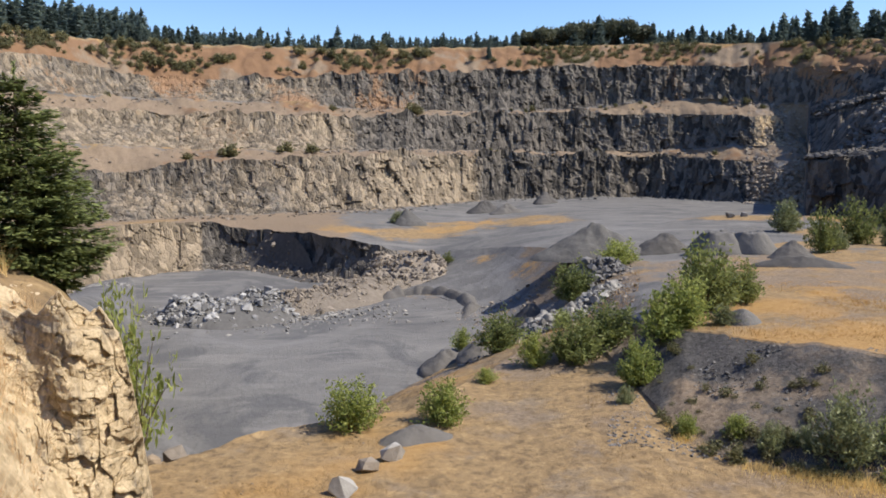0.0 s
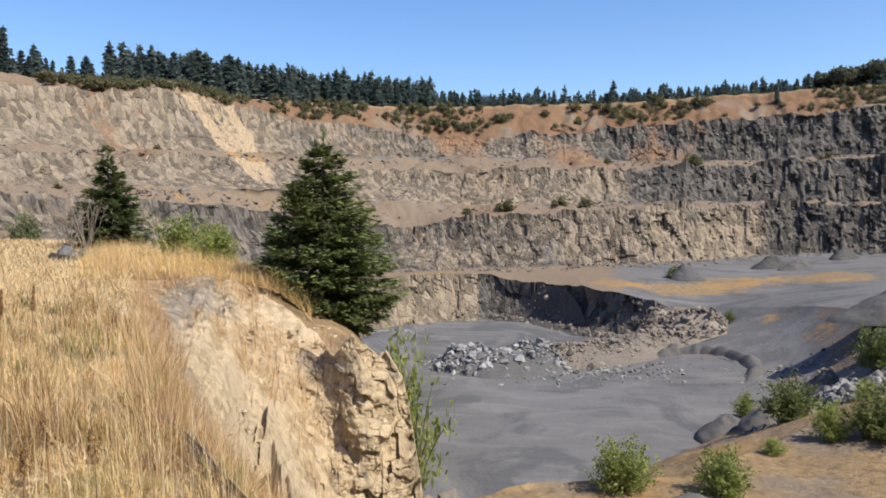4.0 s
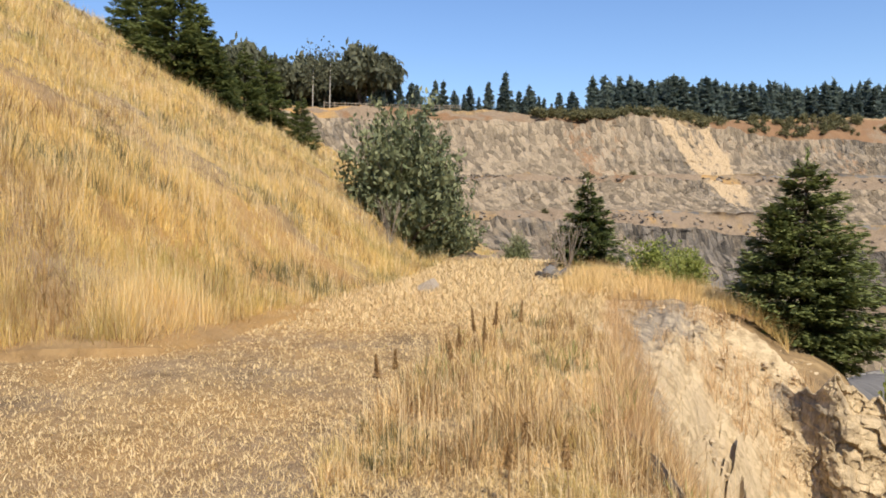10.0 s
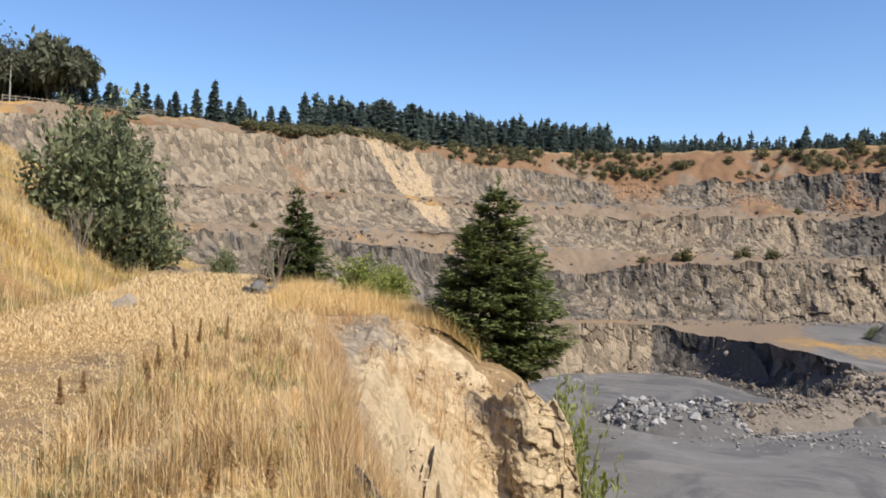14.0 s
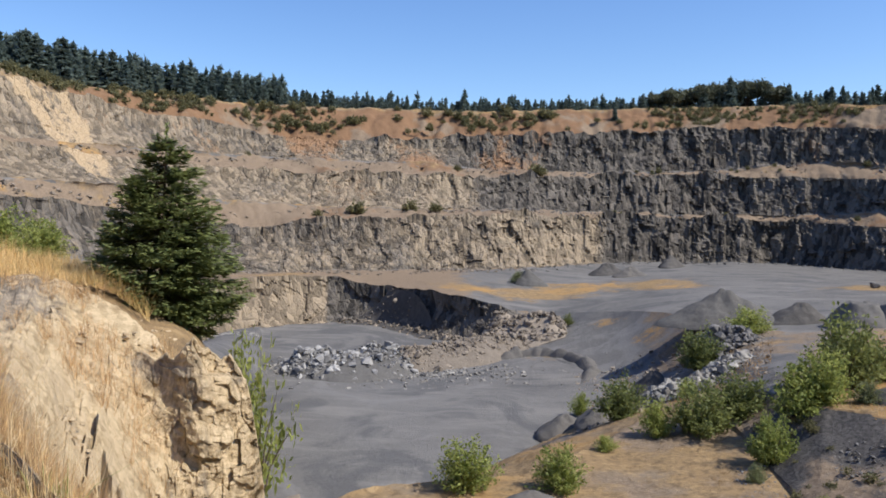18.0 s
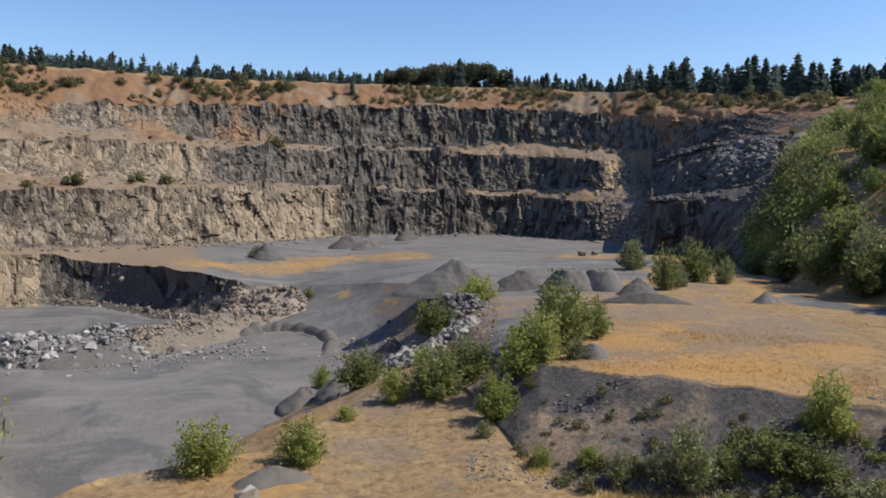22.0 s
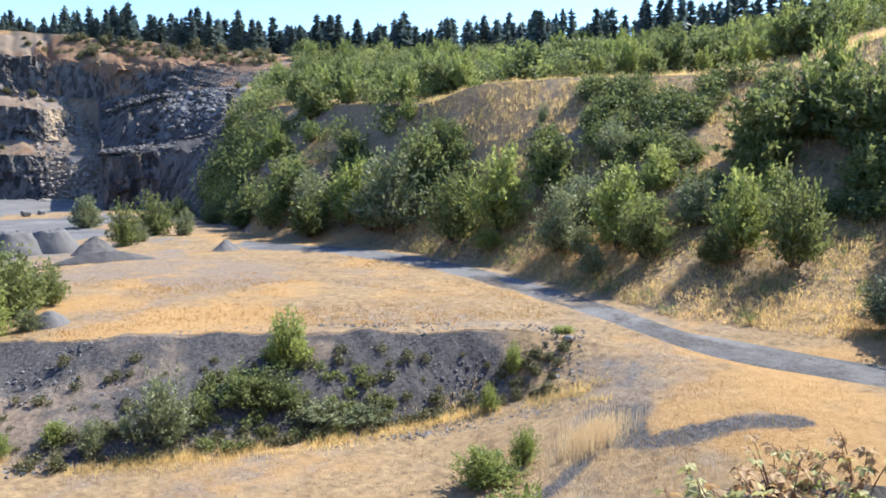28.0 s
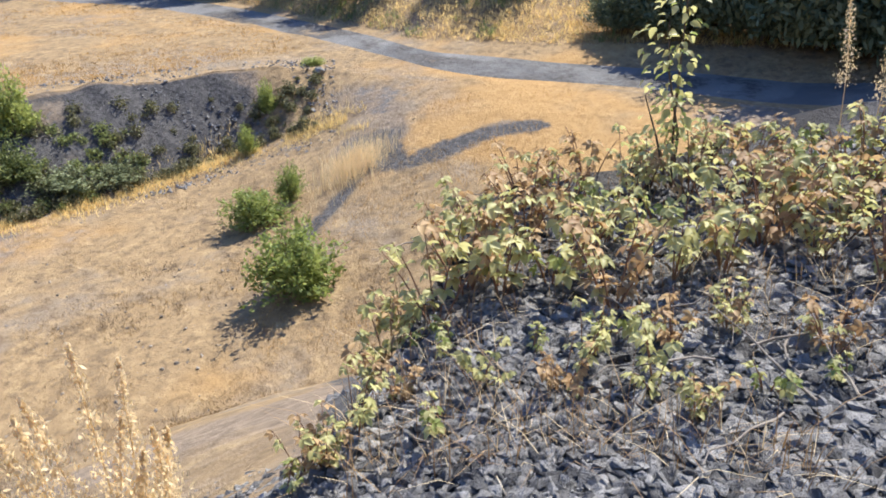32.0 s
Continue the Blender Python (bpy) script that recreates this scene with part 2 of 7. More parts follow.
EDGE_GRASS = leaf_material("tangled_edge_grass", (0.36, 0.22, 0.075), (0.96, 0.7, 0.33), 0.25, 0.7, (0.95, 0.8, 0.52), None,
                           ((1.3, 0.52, 0.62, 0.7, (0.4, 0.34, 0.1)), (2.0, 0.52, 0.62, 0.75, (0.4, 0.21, 0.09)), (0.7, 0.54, 0.62, 0.6, (0.9, 0.66, 0.36))))
GOLD = leaf_material("golden_slope_grass", (0.5, 0.35, 0.13), (0.9, 0.68, 0.3), 0.6, 0.7, None, (0.5, 0.38, 0.16))
SCRUB = leaf_material("dull_scrub_leaves", (0.1, 0.1, 0.048), (0.24, 0.22, 0.105), 0.4)
TURF = leaf_material("short_dry_turf", (0.2, 0.13, 0.062), (0.5, 0.35, 0.17), 0.35, 0.7, None, (0.2, 0.14, 0.08), ((0.5, 0.52, 0.62, 0.7, (0.2, 0.15, 0.1)), (0.25, 0.52, 0.62, 0.6, (0.5, 0.36, 0.19))))
AMBER = leaf_material("amber_dry_grass", (0.32, 0.175, 0.055), (0.56, 0.34, 0.115), 0.35, 0.7, None, (0.27, 0.19, 0.095))
BARK = bark_material("grey_bark", (0.06, 0.045, 0.035), (0.17, 0.13, 0.1))
PALE_ROCK = stone_material("pale_stone", (0.1, 0.096, 0.09), (0.4, 0.39, 0.375), 2.0)
GREY_ROCK = stone_material("grey_stone", (0.1, 0.094, 0.086), (0.4, 0.38, 0.345), 2.5)
DARK_ROCK = stone_material("dark_stone", (0.06, 0.06, 0.062), (0.22, 0.21, 0.2), 3.0)
TAN_ROCK = stone_material("tan_stone", (0.2, 0.15, 0.1), (0.5, 0.39, 0.26), 3.0)

# the quarry's plan: crest and toe lines from the lookout outwards (bearing in degrees, distance, height over the eye)
PLAN = {}
PLAN['stand'] = [
    (-180, -0.05, -1.6), (180, -0.05, -1.6),
]
PLAN['edge'] = [
    (-180, 8, -1.5), (-120, 8, -1.5), (-82, 9, -1.6), (-60, 8, -1.6), (-48, 8, -1.6), (-40, 7, -1.6),
    (-37, 5.4, -1.6), (-30, 3.2, -1.6), (-20, 2, -1.7), (0, 1.5, -1.8), (30, 1.6, -1.8), (55, 2.2, -1.9),
    (62, 2.8, -1.9), (70, 4.4, -1.8), (82, 4.7, -1.8), (94, 6, -1.7), (110, 7, -1.6), (130, 8, -1.5),
    (180, 8, -1.5),
]
PLAN['bank_foot'] = [
    (-180, 14, -0.5), (-110, 14, -1), (-82, 12.5, -1.6), (-60, 13, -1.6), (-48, 13, -1.6), (-40, 12.5, -1.7),
    (-36, 10.5, -3.2), (-30, 12.5, -5.2), (-27, 13.3, -6.4), (-23, 14.5, -8.5), (-21.7, 14.5, -9), (-21.55, 20, -16), (0, 21, -16.5),
    (30, 22.5, -16.5), (60, 23, -16), (80, 24, -14.5), (100, 24, -13), (115, 20, -8), (140, 14, -1),
    (180, 14, -0.5),
]
PLAN['terrace_edge'] = [
    (-180, 30, 6), (-110, 30, 6), (-82, 20, -1.5), (-60, 20, -1.5), (-48, 20, -1.5), (-40, 20, -1.4),
    (-36, 19.6, -1.35), (-31, 19, -1.75), (-29.5, 18.3, -2.3), (-28, 17.5, -2.9), (-26, 17, -3.3), (-23.5, 16.8, -4.3), (-21.7, 16.5, -5.2), (-21.55, 44, -16.5),
    (-10, 49, -16.5), (-3, 50, -16.5), (0, 54, -16.5), (4, 62, -16.8), (6.5, 72, -17), (9, 80, -16.5),
    (11, 70, -15.5), (14, 52, -16), (16, 47, -16.5), (22, 45, -16.5), (32, 44.5, -16.5), (44, 46.5, -16.5),
    (48, 48.5, -16.3), (54, 49, -15.2), (60, 46.5, -13.3), (66, 43, -12.5), (75, 41, -12.2), (90, 40, -12),
    (110, 36, -10), (130, 30, 4), (180, 30, 6),
]
PLAN['bank_top'] = [
    (-180, 60, 22), (-110, 60, 22), (-82, 35, -1.4), (-60, 30, -1.4), (-50, 45, -1), (-45, 48, -1.2),
    (-42, 40, -1.2), (-40, 33, -1.3), (-36, 26.5, -1.3), (-31, 23, -1.7), (-27, 22, -2.3), (-23, 19, -5),
    (-21.7, 19, -8), (-21.55, 62, -24), (-10, 66, -24), (-5, 76, -24), (0, 89, -24), (3, 97, -23.5),
    (6, 103, -22), (9, 96, -18), (11, 85, -15), (14, 62, -13.2), (18, 60, -12.6), (24, 55, -12),
    (33, 53, -12), (46, 52.5, -12), (54.5, 54, -12), (60, 52.3, -12.5), (67, 47, -12), (75, 46, -12),
    (90, 43, -12), (110, 42, -10), (130, 60, 18), (180, 60, 22),
]
PLAN['pit_toe'] = [
    (-180, 80, 24), (-110, 80, 24), (-82, 60, 0), (-60, 60, 0), (-50, 90, -0.6), (-45, 85, -8),
    (-40, 80, -20), (-31, 80, -24), (-26, 150, -24), (-24.1, 171, -24), (-17, 187, -24), (-14.3, 185, -24),
    (-9, 161, -24), (-4.7, 150, -23), (-0.5, 130, -22.6), (4, 112, -22.2), (6.5, 105, -21.2), (9, 103, -17.5),
    (11, 95, -14.8), (14, 90, -13.5), (20, 80, -12.3), (24, 100, -12), (35, 105, -12.1), (43.8, 90, -12),
    (53, 68.8, -12), (62.5, 53.5, -12), (67, 48.5, -12), (75, 47, -12), (90, 44, -12), (110, 44, -10),
    (130, 80, 22), (180, 80, 24),
]
PLAN['pit_crest'] = [
    (-180, 100, 26), (-110, 100, 26), (-82, 80, 1), (-60, 80, 1), (-50, 110, -2), (-45, 110, -10),
    (-40, 100, -20), (-31, 100, -23), (-26, 155, -14), (-24, 174, -13.8), (-17, 190, -14.2), (-14, 188, -16.2),
    (-9, 164, -15.7), (-6.7, 156, -16), (-4.7, 153, -17.8), (-0.7, 160, -18.4), (4, 148, -16.6), (7, 134, -14.9),
    (10, 117, -14), (15, 105, -13.5), (20, 110, -12.5), (24, 130, -12.5), (30, 125, -12.3), (35, 110, -12.1),
    (43, 99, -12), (46.7, 91, -12), (56.5, 69.5, -12), (64.5, 56, -12), (73.6, 52, -12), (90, 49, -12),
    (110, 48, -10), (130, 100, 24), (180, 100, 26),
]
PLAN['third_toe'] = [
    (-180, 130, 28), (-110, 130, 28), (-82, 100, 5), (-61, 125, -2), (-50, 150, -1), (-38, 170, -6),
    (-31, 190, -11), (-24, 205, -14), (-17.5, 211, -14), (-9.4, 216, -14), (-2.4, 229, -14), (3.3, 267, -14),
    (13.8, 296, -14), (19.6, 276, -14.5), (21.5, 268, -14.3), (23, 256, -14.2), (24.45, 244, -14), (24.52, 203, -13.4), (28, 198, -13), (31, 160, -12.8),
    (35, 114, -12.2), (43, 102, -12), (46.7, 93.5, -12), (56.5, 72, -12), (64.5, 58.5, -11.8), (73.6, 55, -11.5),
    (90, 53, -11), (110, 52, -9), (130, 130, 26), (180, 130, 28),
]
PLAN['third_crest'] = [
    (-180, 150, 29), (-110, 150, 29), (-82, 130, 12), (-61, 131, 1.8), (-50, 156, 4.9), (-38, 176, 4.3),
    (-31, 198, 1.4), (-24, 213, -3), (-12, 222, -0.4), (-4.8, 232, 1.2), (2.8, 270, 1.4), (9.7, 288, 1),
    (15.7, 299, 1), (19.6, 283, 0), (21, 284, -1.0), (24.45, 280, 0), (24.52, 206, -0.2), (27, 204, 0.5), (29, 203, 1),
    (32, 180, -2), (35, 140, -4), (43, 114, -7), (46.7, 106, -6), (56.5, 88, -5.5), (64.5, 77, -6),
    (73.6, 75, -5.5), (90, 72, -5), (110, 70, -3), (130, 150, 27), (180, 150, 29),
]
PLAN['second_toe'] = [
    (-180, 170, 30), (-110, 170, 30), (-82, 150, 18), (-61, 139, 6.1), (-50, 164, 6.3), (-38, 190, 7.3),
    (-31, 206, 6.8), (-24, 230, 4), (-17, 240, 2.9), (-10, 245, 3), (-4.8, 255, 3.1), (3.2, 281, 2.5),
    (9.7, 300, 2.1), (17.6, 302, 3.2), (20.5, 293, 4.5), (22.5, 292, 3.2), (24.45, 290, 3), (24.52, 209, 0), (26.6, 209, 1),
    (29, 210, 2.5), (32, 200, 5), (35, 180, 10), (40, 150, 9), (46.6, 120, 7.4), (50, 118, 10.2),
    (56, 114, 10.6), (67, 107, 10.2), (72, 105, 10.8), (76, 103, 13.5), (90, 98, 14), (110, 90, 16),
    (130, 170, 28), (180, 170, 30),
]
PLAN['second_crest'] = [
    (-180, 180, 30), (-110, 180, 30), (-82, 160, 22), (-61, 147, 11.8), (-50, 172, 13.2), (-38, 200, 15),
    (-31, 216, 14.7), (-24, 240, 14.3), (-17, 250, 13.5), (-10, 253, 13.3), (-6.8, 258, 13.5), (1.5, 283, 15.3),
    (9.6, 304, 16.5), (17.6, 306, 16), (22, 296, 14), (23.2, 300, 10), (24.45, 300, 7), (24.52, 242, -9), (25.8, 236, -5), (26.6, 224, 3), (27.4, 220, 12),
    (28.5, 220, 13.5), (31, 222, 15), (33.4, 222, 16), (36, 205, 15), (40, 180, 13), (46.6, 128, 8.5),
    (56, 120, 10.9), (67, 115, 10.7), (76, 110, 14.5), (90, 105, 15), (110, 105, 18), (130, 180, 29),
    (180, 180, 30),
]
PLAN['first_toe'] = [
    (-180, 190, 31), (-110, 190, 31), (-82, 170, 25), (-61, 155, 13.6), (-50, 180, 15.1), (-38, 210, 16.9),
    (-31, 228, 17.9), (-22, 262, 18.8), (-10.3, 275, 18.7), (-5.3, 281, 17.2), (1.5, 296, 17.1), (9.6, 315, 19.3),
    (17.5, 317, 22.2), (22, 308, 19), (24, 306, 18.5), (28.5, 280, 18.6), (35, 240, 20.2), (46, 180, 14.5), (56, 165, 15.6),
    (67, 160, 16.8), (76, 150, 21.1), (110, 140, 20), (130, 190, 30), (180, 190, 31),
]
PLAN['first_crest'] = [
    (-180, 200, 32), (-110, 200, 32), (-82, 175, 28), (-61, 165, 26.1), (-50, 192, 30.4), (-42, 209, 31.6),
    (-38, 220, 33.7), (-31, 236, 28.6), (-25, 256, 29.6), (-21, 270, 26.5), (-16, 276, 26.1), (-10.3, 281, 27.6),
    (-6.5, 286, 30.1), (1.5, 302, 32.3), (9.6, 320, 34.8), (17.4, 322, 35.5), (23.1, 313, 31.5), (30.4, 285, 29.5),
    (35, 262, 27.5), (46, 220, 22.3), (60, 200, 22.8), (76, 190, 26.7), (110, 170, 24), (130, 200, 31),
    (180, 200, 32),
]
PLAN['rim'] = [
    (-180, 220, 33), (-110, 220, 33), (-82, 185, 30), (-61, 172, 29.1), (-50, 201, 33.6), (-43, 216, 33.8),
    (-38, 227, 36.4), (-33, 242, 34.9), (-27, 262, 36.8), (-22, 285, 38.5), (-16, 297, 40.2), (-6, 310, 41.4),
    (3, 324, 43.8), (13, 340, 46), (26, 322, 40.9), (31, 305, 38), (36, 290, 34.6), (46, 260, 30.1),
    (60, 240, 30.3), (76, 225, 33.6), (110, 210, 30), (130, 220, 33), (180, 220, 33),
]
PLAN['plateau'] = [
    (-180, 400, 36), (-61, 330, 33), (-38, 380, 40), (-22, 430, 44), (3, 480, 48), (26, 470, 46),
    (46, 400, 40), (76, 380, 42), (110, 380, 38), (180, 400, 36),
]
PLAN['hills'] = [
    (-180, 1200, 45), (180, 1200, 45),
]
PLAN['horizon'] = [
    (-180, 4600, 45), (180, 4600, 45),
]


# ---- shape of the land ----
def chance(*k):
    """A repeatable random number 0..1 for whole-number keys (arrays)."""
    h = np.zeros(np.broadcast(*k, np.zeros(1)).shape, np.uint64)
    for i, a in enumerate(k):
        h = (h + np.asarray(a).astype(np.int64).astype(np.uint64)) * np.uint64(6364136223846793005) + np.uint64(1442695040888963407 + 77 * i)
        h ^= h >> np.uint64(29)
    h = h * np.uint64(2685821657736338717)
    h = ((h >> np.uint64(40)) & np.uint64(0xFFFF)).astype(float) / 65535.0
    return h if np.ndim(k[0]) else h[0]


def vnoise(x, y, z=0.0):
    x, y, z = np.broadcast_arrays(np.asarray(x, float), np.asarray(y, float), np.asarray(z, float))
    ix, iy, iz = np.floor(x), np.floor(y), np.floor(z)
    fx, fy, fz = x - ix, y - iy, z - iz
    fx, fy, fz = (a * a * (3 - 2 * a) for a in (fx, fy, fz))
    out = 0
    for a in (0, 1):
        for b in (0, 1):
            for c in (0, 1):
                w = (fx if a else 1 - fx) * (fy if b else 1 - fy) * (fz if c else 1 - fz)
                out = out + w * chance(ix + a, iy + b, iz + c)
    return out * 2 - 1


def fbm(x, y, z=0.0, octaves=4):
    out, amp = 0, 0.5
    for i in range(octaves):
        out = out + amp * vnoise(x * 2 ** i + 17 * i, y * 2 ** i - 9 * i, z * 2.0 ** i)
        amp *= 0.5
    return out


def facets(u, v, key, tilt=0.8, crack=0.5, width=0.12, box=False):
    """Broken rock: uneven cells, each a flat facet of its own height and tilt, with open joints between."""
    iu, iv = np.floor(u), np.floor(v)
    best, second = np.full(np.shape(u), 9.0), np.full(np.shape(u), 9.0)
    value = np.zeros(np.shape(u))
    for a in (-1, 0, 1):
        for b in (-1, 0, 1):
            cu, cv = iu + a, iv + b
            du = u - cu - 0.1 - 0.8 * chance(cu, cv, key)
            dv = v - cv - 0.1 - 0.8 * chance(cu, cv, key + 1)
            d = np.maximum(np.abs(du), np.abs(dv)) if box else np.hypot(du, dv)
            h = 2 * chance(cu, cv, key + 2) - 1 + tilt * ((2 * chance(cu, cv, key + 3) - 1) * du + (2 * chance(cu, cv, key + 4) - 1) * dv)
            first = d < best
            second = np.where(first, best, np.minimum(second, d))
            value = np.where(first, h, value)
            best = np.minimum(best, d)
    return value - crack * (1 - np.clip((second - best) / width, 0, 1))


NAMES = list(PLAN)


GRID = np.arange(-180, 180.01, 0.05)


def eased(name):
    """A plan line on an even grid of bearings, its corners rounded but for the two breaks in the land."""
    t = np.array(PLAN[name], float)
    near = NAMES.index(name) < 6
    gap = np.abs(GRID + 21.6) - 0.25
    if not near:
        gap = np.minimum(gap, np.abs(GRID - 24.5) - 0.2)
    soft = np.clip(gap, 0.0, np.where(near & (GRID > -21.6), 3.2, 1.2))
    r, z = 0, 0
    for o in (-1, -0.5, 0, 0.5, 1):
        r = r + np.interp(GRID + o * soft, t[:, 0], t[:, 1]) / 5
        z = z + np.interp(GRID + o * soft, t[:, 0], t[:, 2]) / 5
    return r, z


EASED = {k: eased(k) for k in NAMES}


def line(name, az):
    f = np.clip((np.asarray(az, float) + 180) / 0.05, 0, len(GRID) - 1.001)
    i = f.astype(int)
    f = f - i
    r, z = EASED[name]
    return r[i] + (r[i + 1] - r[i]) * f, z[i] + (z[i + 1] - z[i]) * f


HILL_FOOT = np.array([(-9, -60), (-13.5, -25), (-12.6, 0), (-11.4, 3.6), (-20.5, 14.3), (-38.6, 31.8), (-75, 66), (-150, 136)], float)


def hill(x, y):
    """Height of the grassy slope above the track; far below where there is none."""
    best, side = np.full(np.shape(x), 1e9), np.zeros(np.shape(x))
    for a, b in zip(HILL_FOOT[:-1], HILL_FOOT[1:]):
        e = b - a
        t = np.clip(((x - a[0]) * e[0] + (y - a[1]) * e[1]) / (e @ e), 0, 1)
        dx, dy = x - a[0] - t * e[0], y - a[1] - t * e[1]
        dd = np.hypot(dx, dy)
        s = np.sign(e[0] * dy - e[1] * dx)
        near = dd < best
        best, side = np.where(near, dd, best), np.where(near, s, side)
    up = best * side
    rise = np.where(up < 34, 0.62 * up, 21.08 + 0.12 * (up - 34))
    rise = np.where(up > 70, 25.4 - 0.25 * (up - 70), rise)
    rise = np.where(up < 4, 0.62 * np.maximum(up, 0) ** 2 / 4, rise)
    fade = np.clip((170 - np.hypot(x, y)) / 60, 0, 1)
    return np.where(up > 0, -1.55 + rise * fade, -99.0)


def land(x, y):
    """Height of the ground at x, y (arrays)."""
    x, y = np.asarray(x, float), np.asarray(y, float)
    az, r = np.degrees(np.arctan2(x, y)), np.hypot(x, y)
    rs, zs = zip(*(line(k, az) for k in NAMES))
    z = np.full(np.shape(x), -1.6)
    for k in range(len(NAMES) - 1):
        f = np.clip((r - rs[k]) / np.maximum(rs[k + 1] - rs[k], 1e-3), 0, 1)
        z = np.where(r >= rs[k], zs[k] + (zs[k + 1] - zs[k]) * f, z)
    return np.maximum(z, hill(x, y))


def ramp(v, lo, hi):
    t = np.clip((v - lo) / (hi - lo), 0, 1)
    return t * t * (3 - 2 * t)


def bell(v, mid, half):
    return np.clip(1 - np.abs(v - mid) / half, 0, 1)


def mesh_from(name, verts, faces, material, smooth=False):
    """faces: array (n, 3) or (n, 4)."""
    me = bpy.data.meshes.new(name)
    faces = np.asarray(faces, np.int32)
    k = faces.shape[1]
    me.vertices.add(len(verts)), me.loops.add(faces.size), me.polygons.add(len(faces))
    me.vertices.foreach_set("co", np.asarray(verts, np.float32).ravel())
    me.loops.foreach_set("vertex_index", faces.ravel())
    me.polygons.foreach_set("loop_start", np.arange(0, faces.size, k, dtype=np.int32))
    me.polygons.foreach_set("use_smooth", np.full(len(faces), smooth))
    me.update(calc_edges=True)
    me.materials.append(material)
    return me


FINE = np.concatenate([np.arange(-66, -45, 0.2), np.arange(-45, -20, 0.13), np.arange(-20, 34, 0.15), np.arange(34, 112, 0.25)])
AZ = np.concatenate([np.arange(-180, -90, 3.0), np.arange(-90, -66, 0.5), FINE, np.arange(112, 180, 3.0), [180.0]])
# band: rows, object name, is it a rock face, label
BANDS = [
    (26, "ledge_ground", 0, "dry grass and grey gravel on the lookout ledge"),
    (80, "bank_ground", 0, "loose gravel and sandy soil slope below the lookout"),
    (84, "terrace_ground", 0, "terrace of short sun-dried grass on gravel"),
    (22, "terrace_slope", 0, "dark gravel bank edging the terrace"),
    (46, "pit_floor", 0, "flat grey stone-dust floor of the lower pit"),
    (22, "rock_face_fourth", 1, "low jointed basalt face above the pit floor"),
    (26, "upper_floor", 0, "grey stone-dust quarry floor with dry grass streaks"),
    (30, "rock_face_third", 1, "columnar basalt face, pale where weathered, its shaded side coloured dark"),
    (8, "bench_third", 0, "narrow rubble-strewn quarry bench"),
    (28, "rock_face_second", 1, "dark columnar basalt quarry face"),
    (8, "bench_second", 0, "narrow quarry bench with scattered grass"),
    (26, "rock_face_first", 1, "upper basalt face below the soil"),
    (14, "soil_slope", 0, "orange-brown soil slope with shrubs under the rim"),
    (12, "plateau_ground", 0, "dry grassland plateau behind the quarry rim"),
    (8, "hill_ground", 0, "distant wooded plateau"),
    (6, "far_ground", 0, "distant land to the horizon"),
]


# bearing at which each rock face ends
ENDS = np.array([0, 0, 0, 0, 0, -3.5, 0, 31, 0, 33, 0, 37, 0, 0, 0, 0])
# stretches of the lower faces buried under tipped rubble
BURIED = {7: (21.2, 24.47), 9: (23.0, 24.47)}


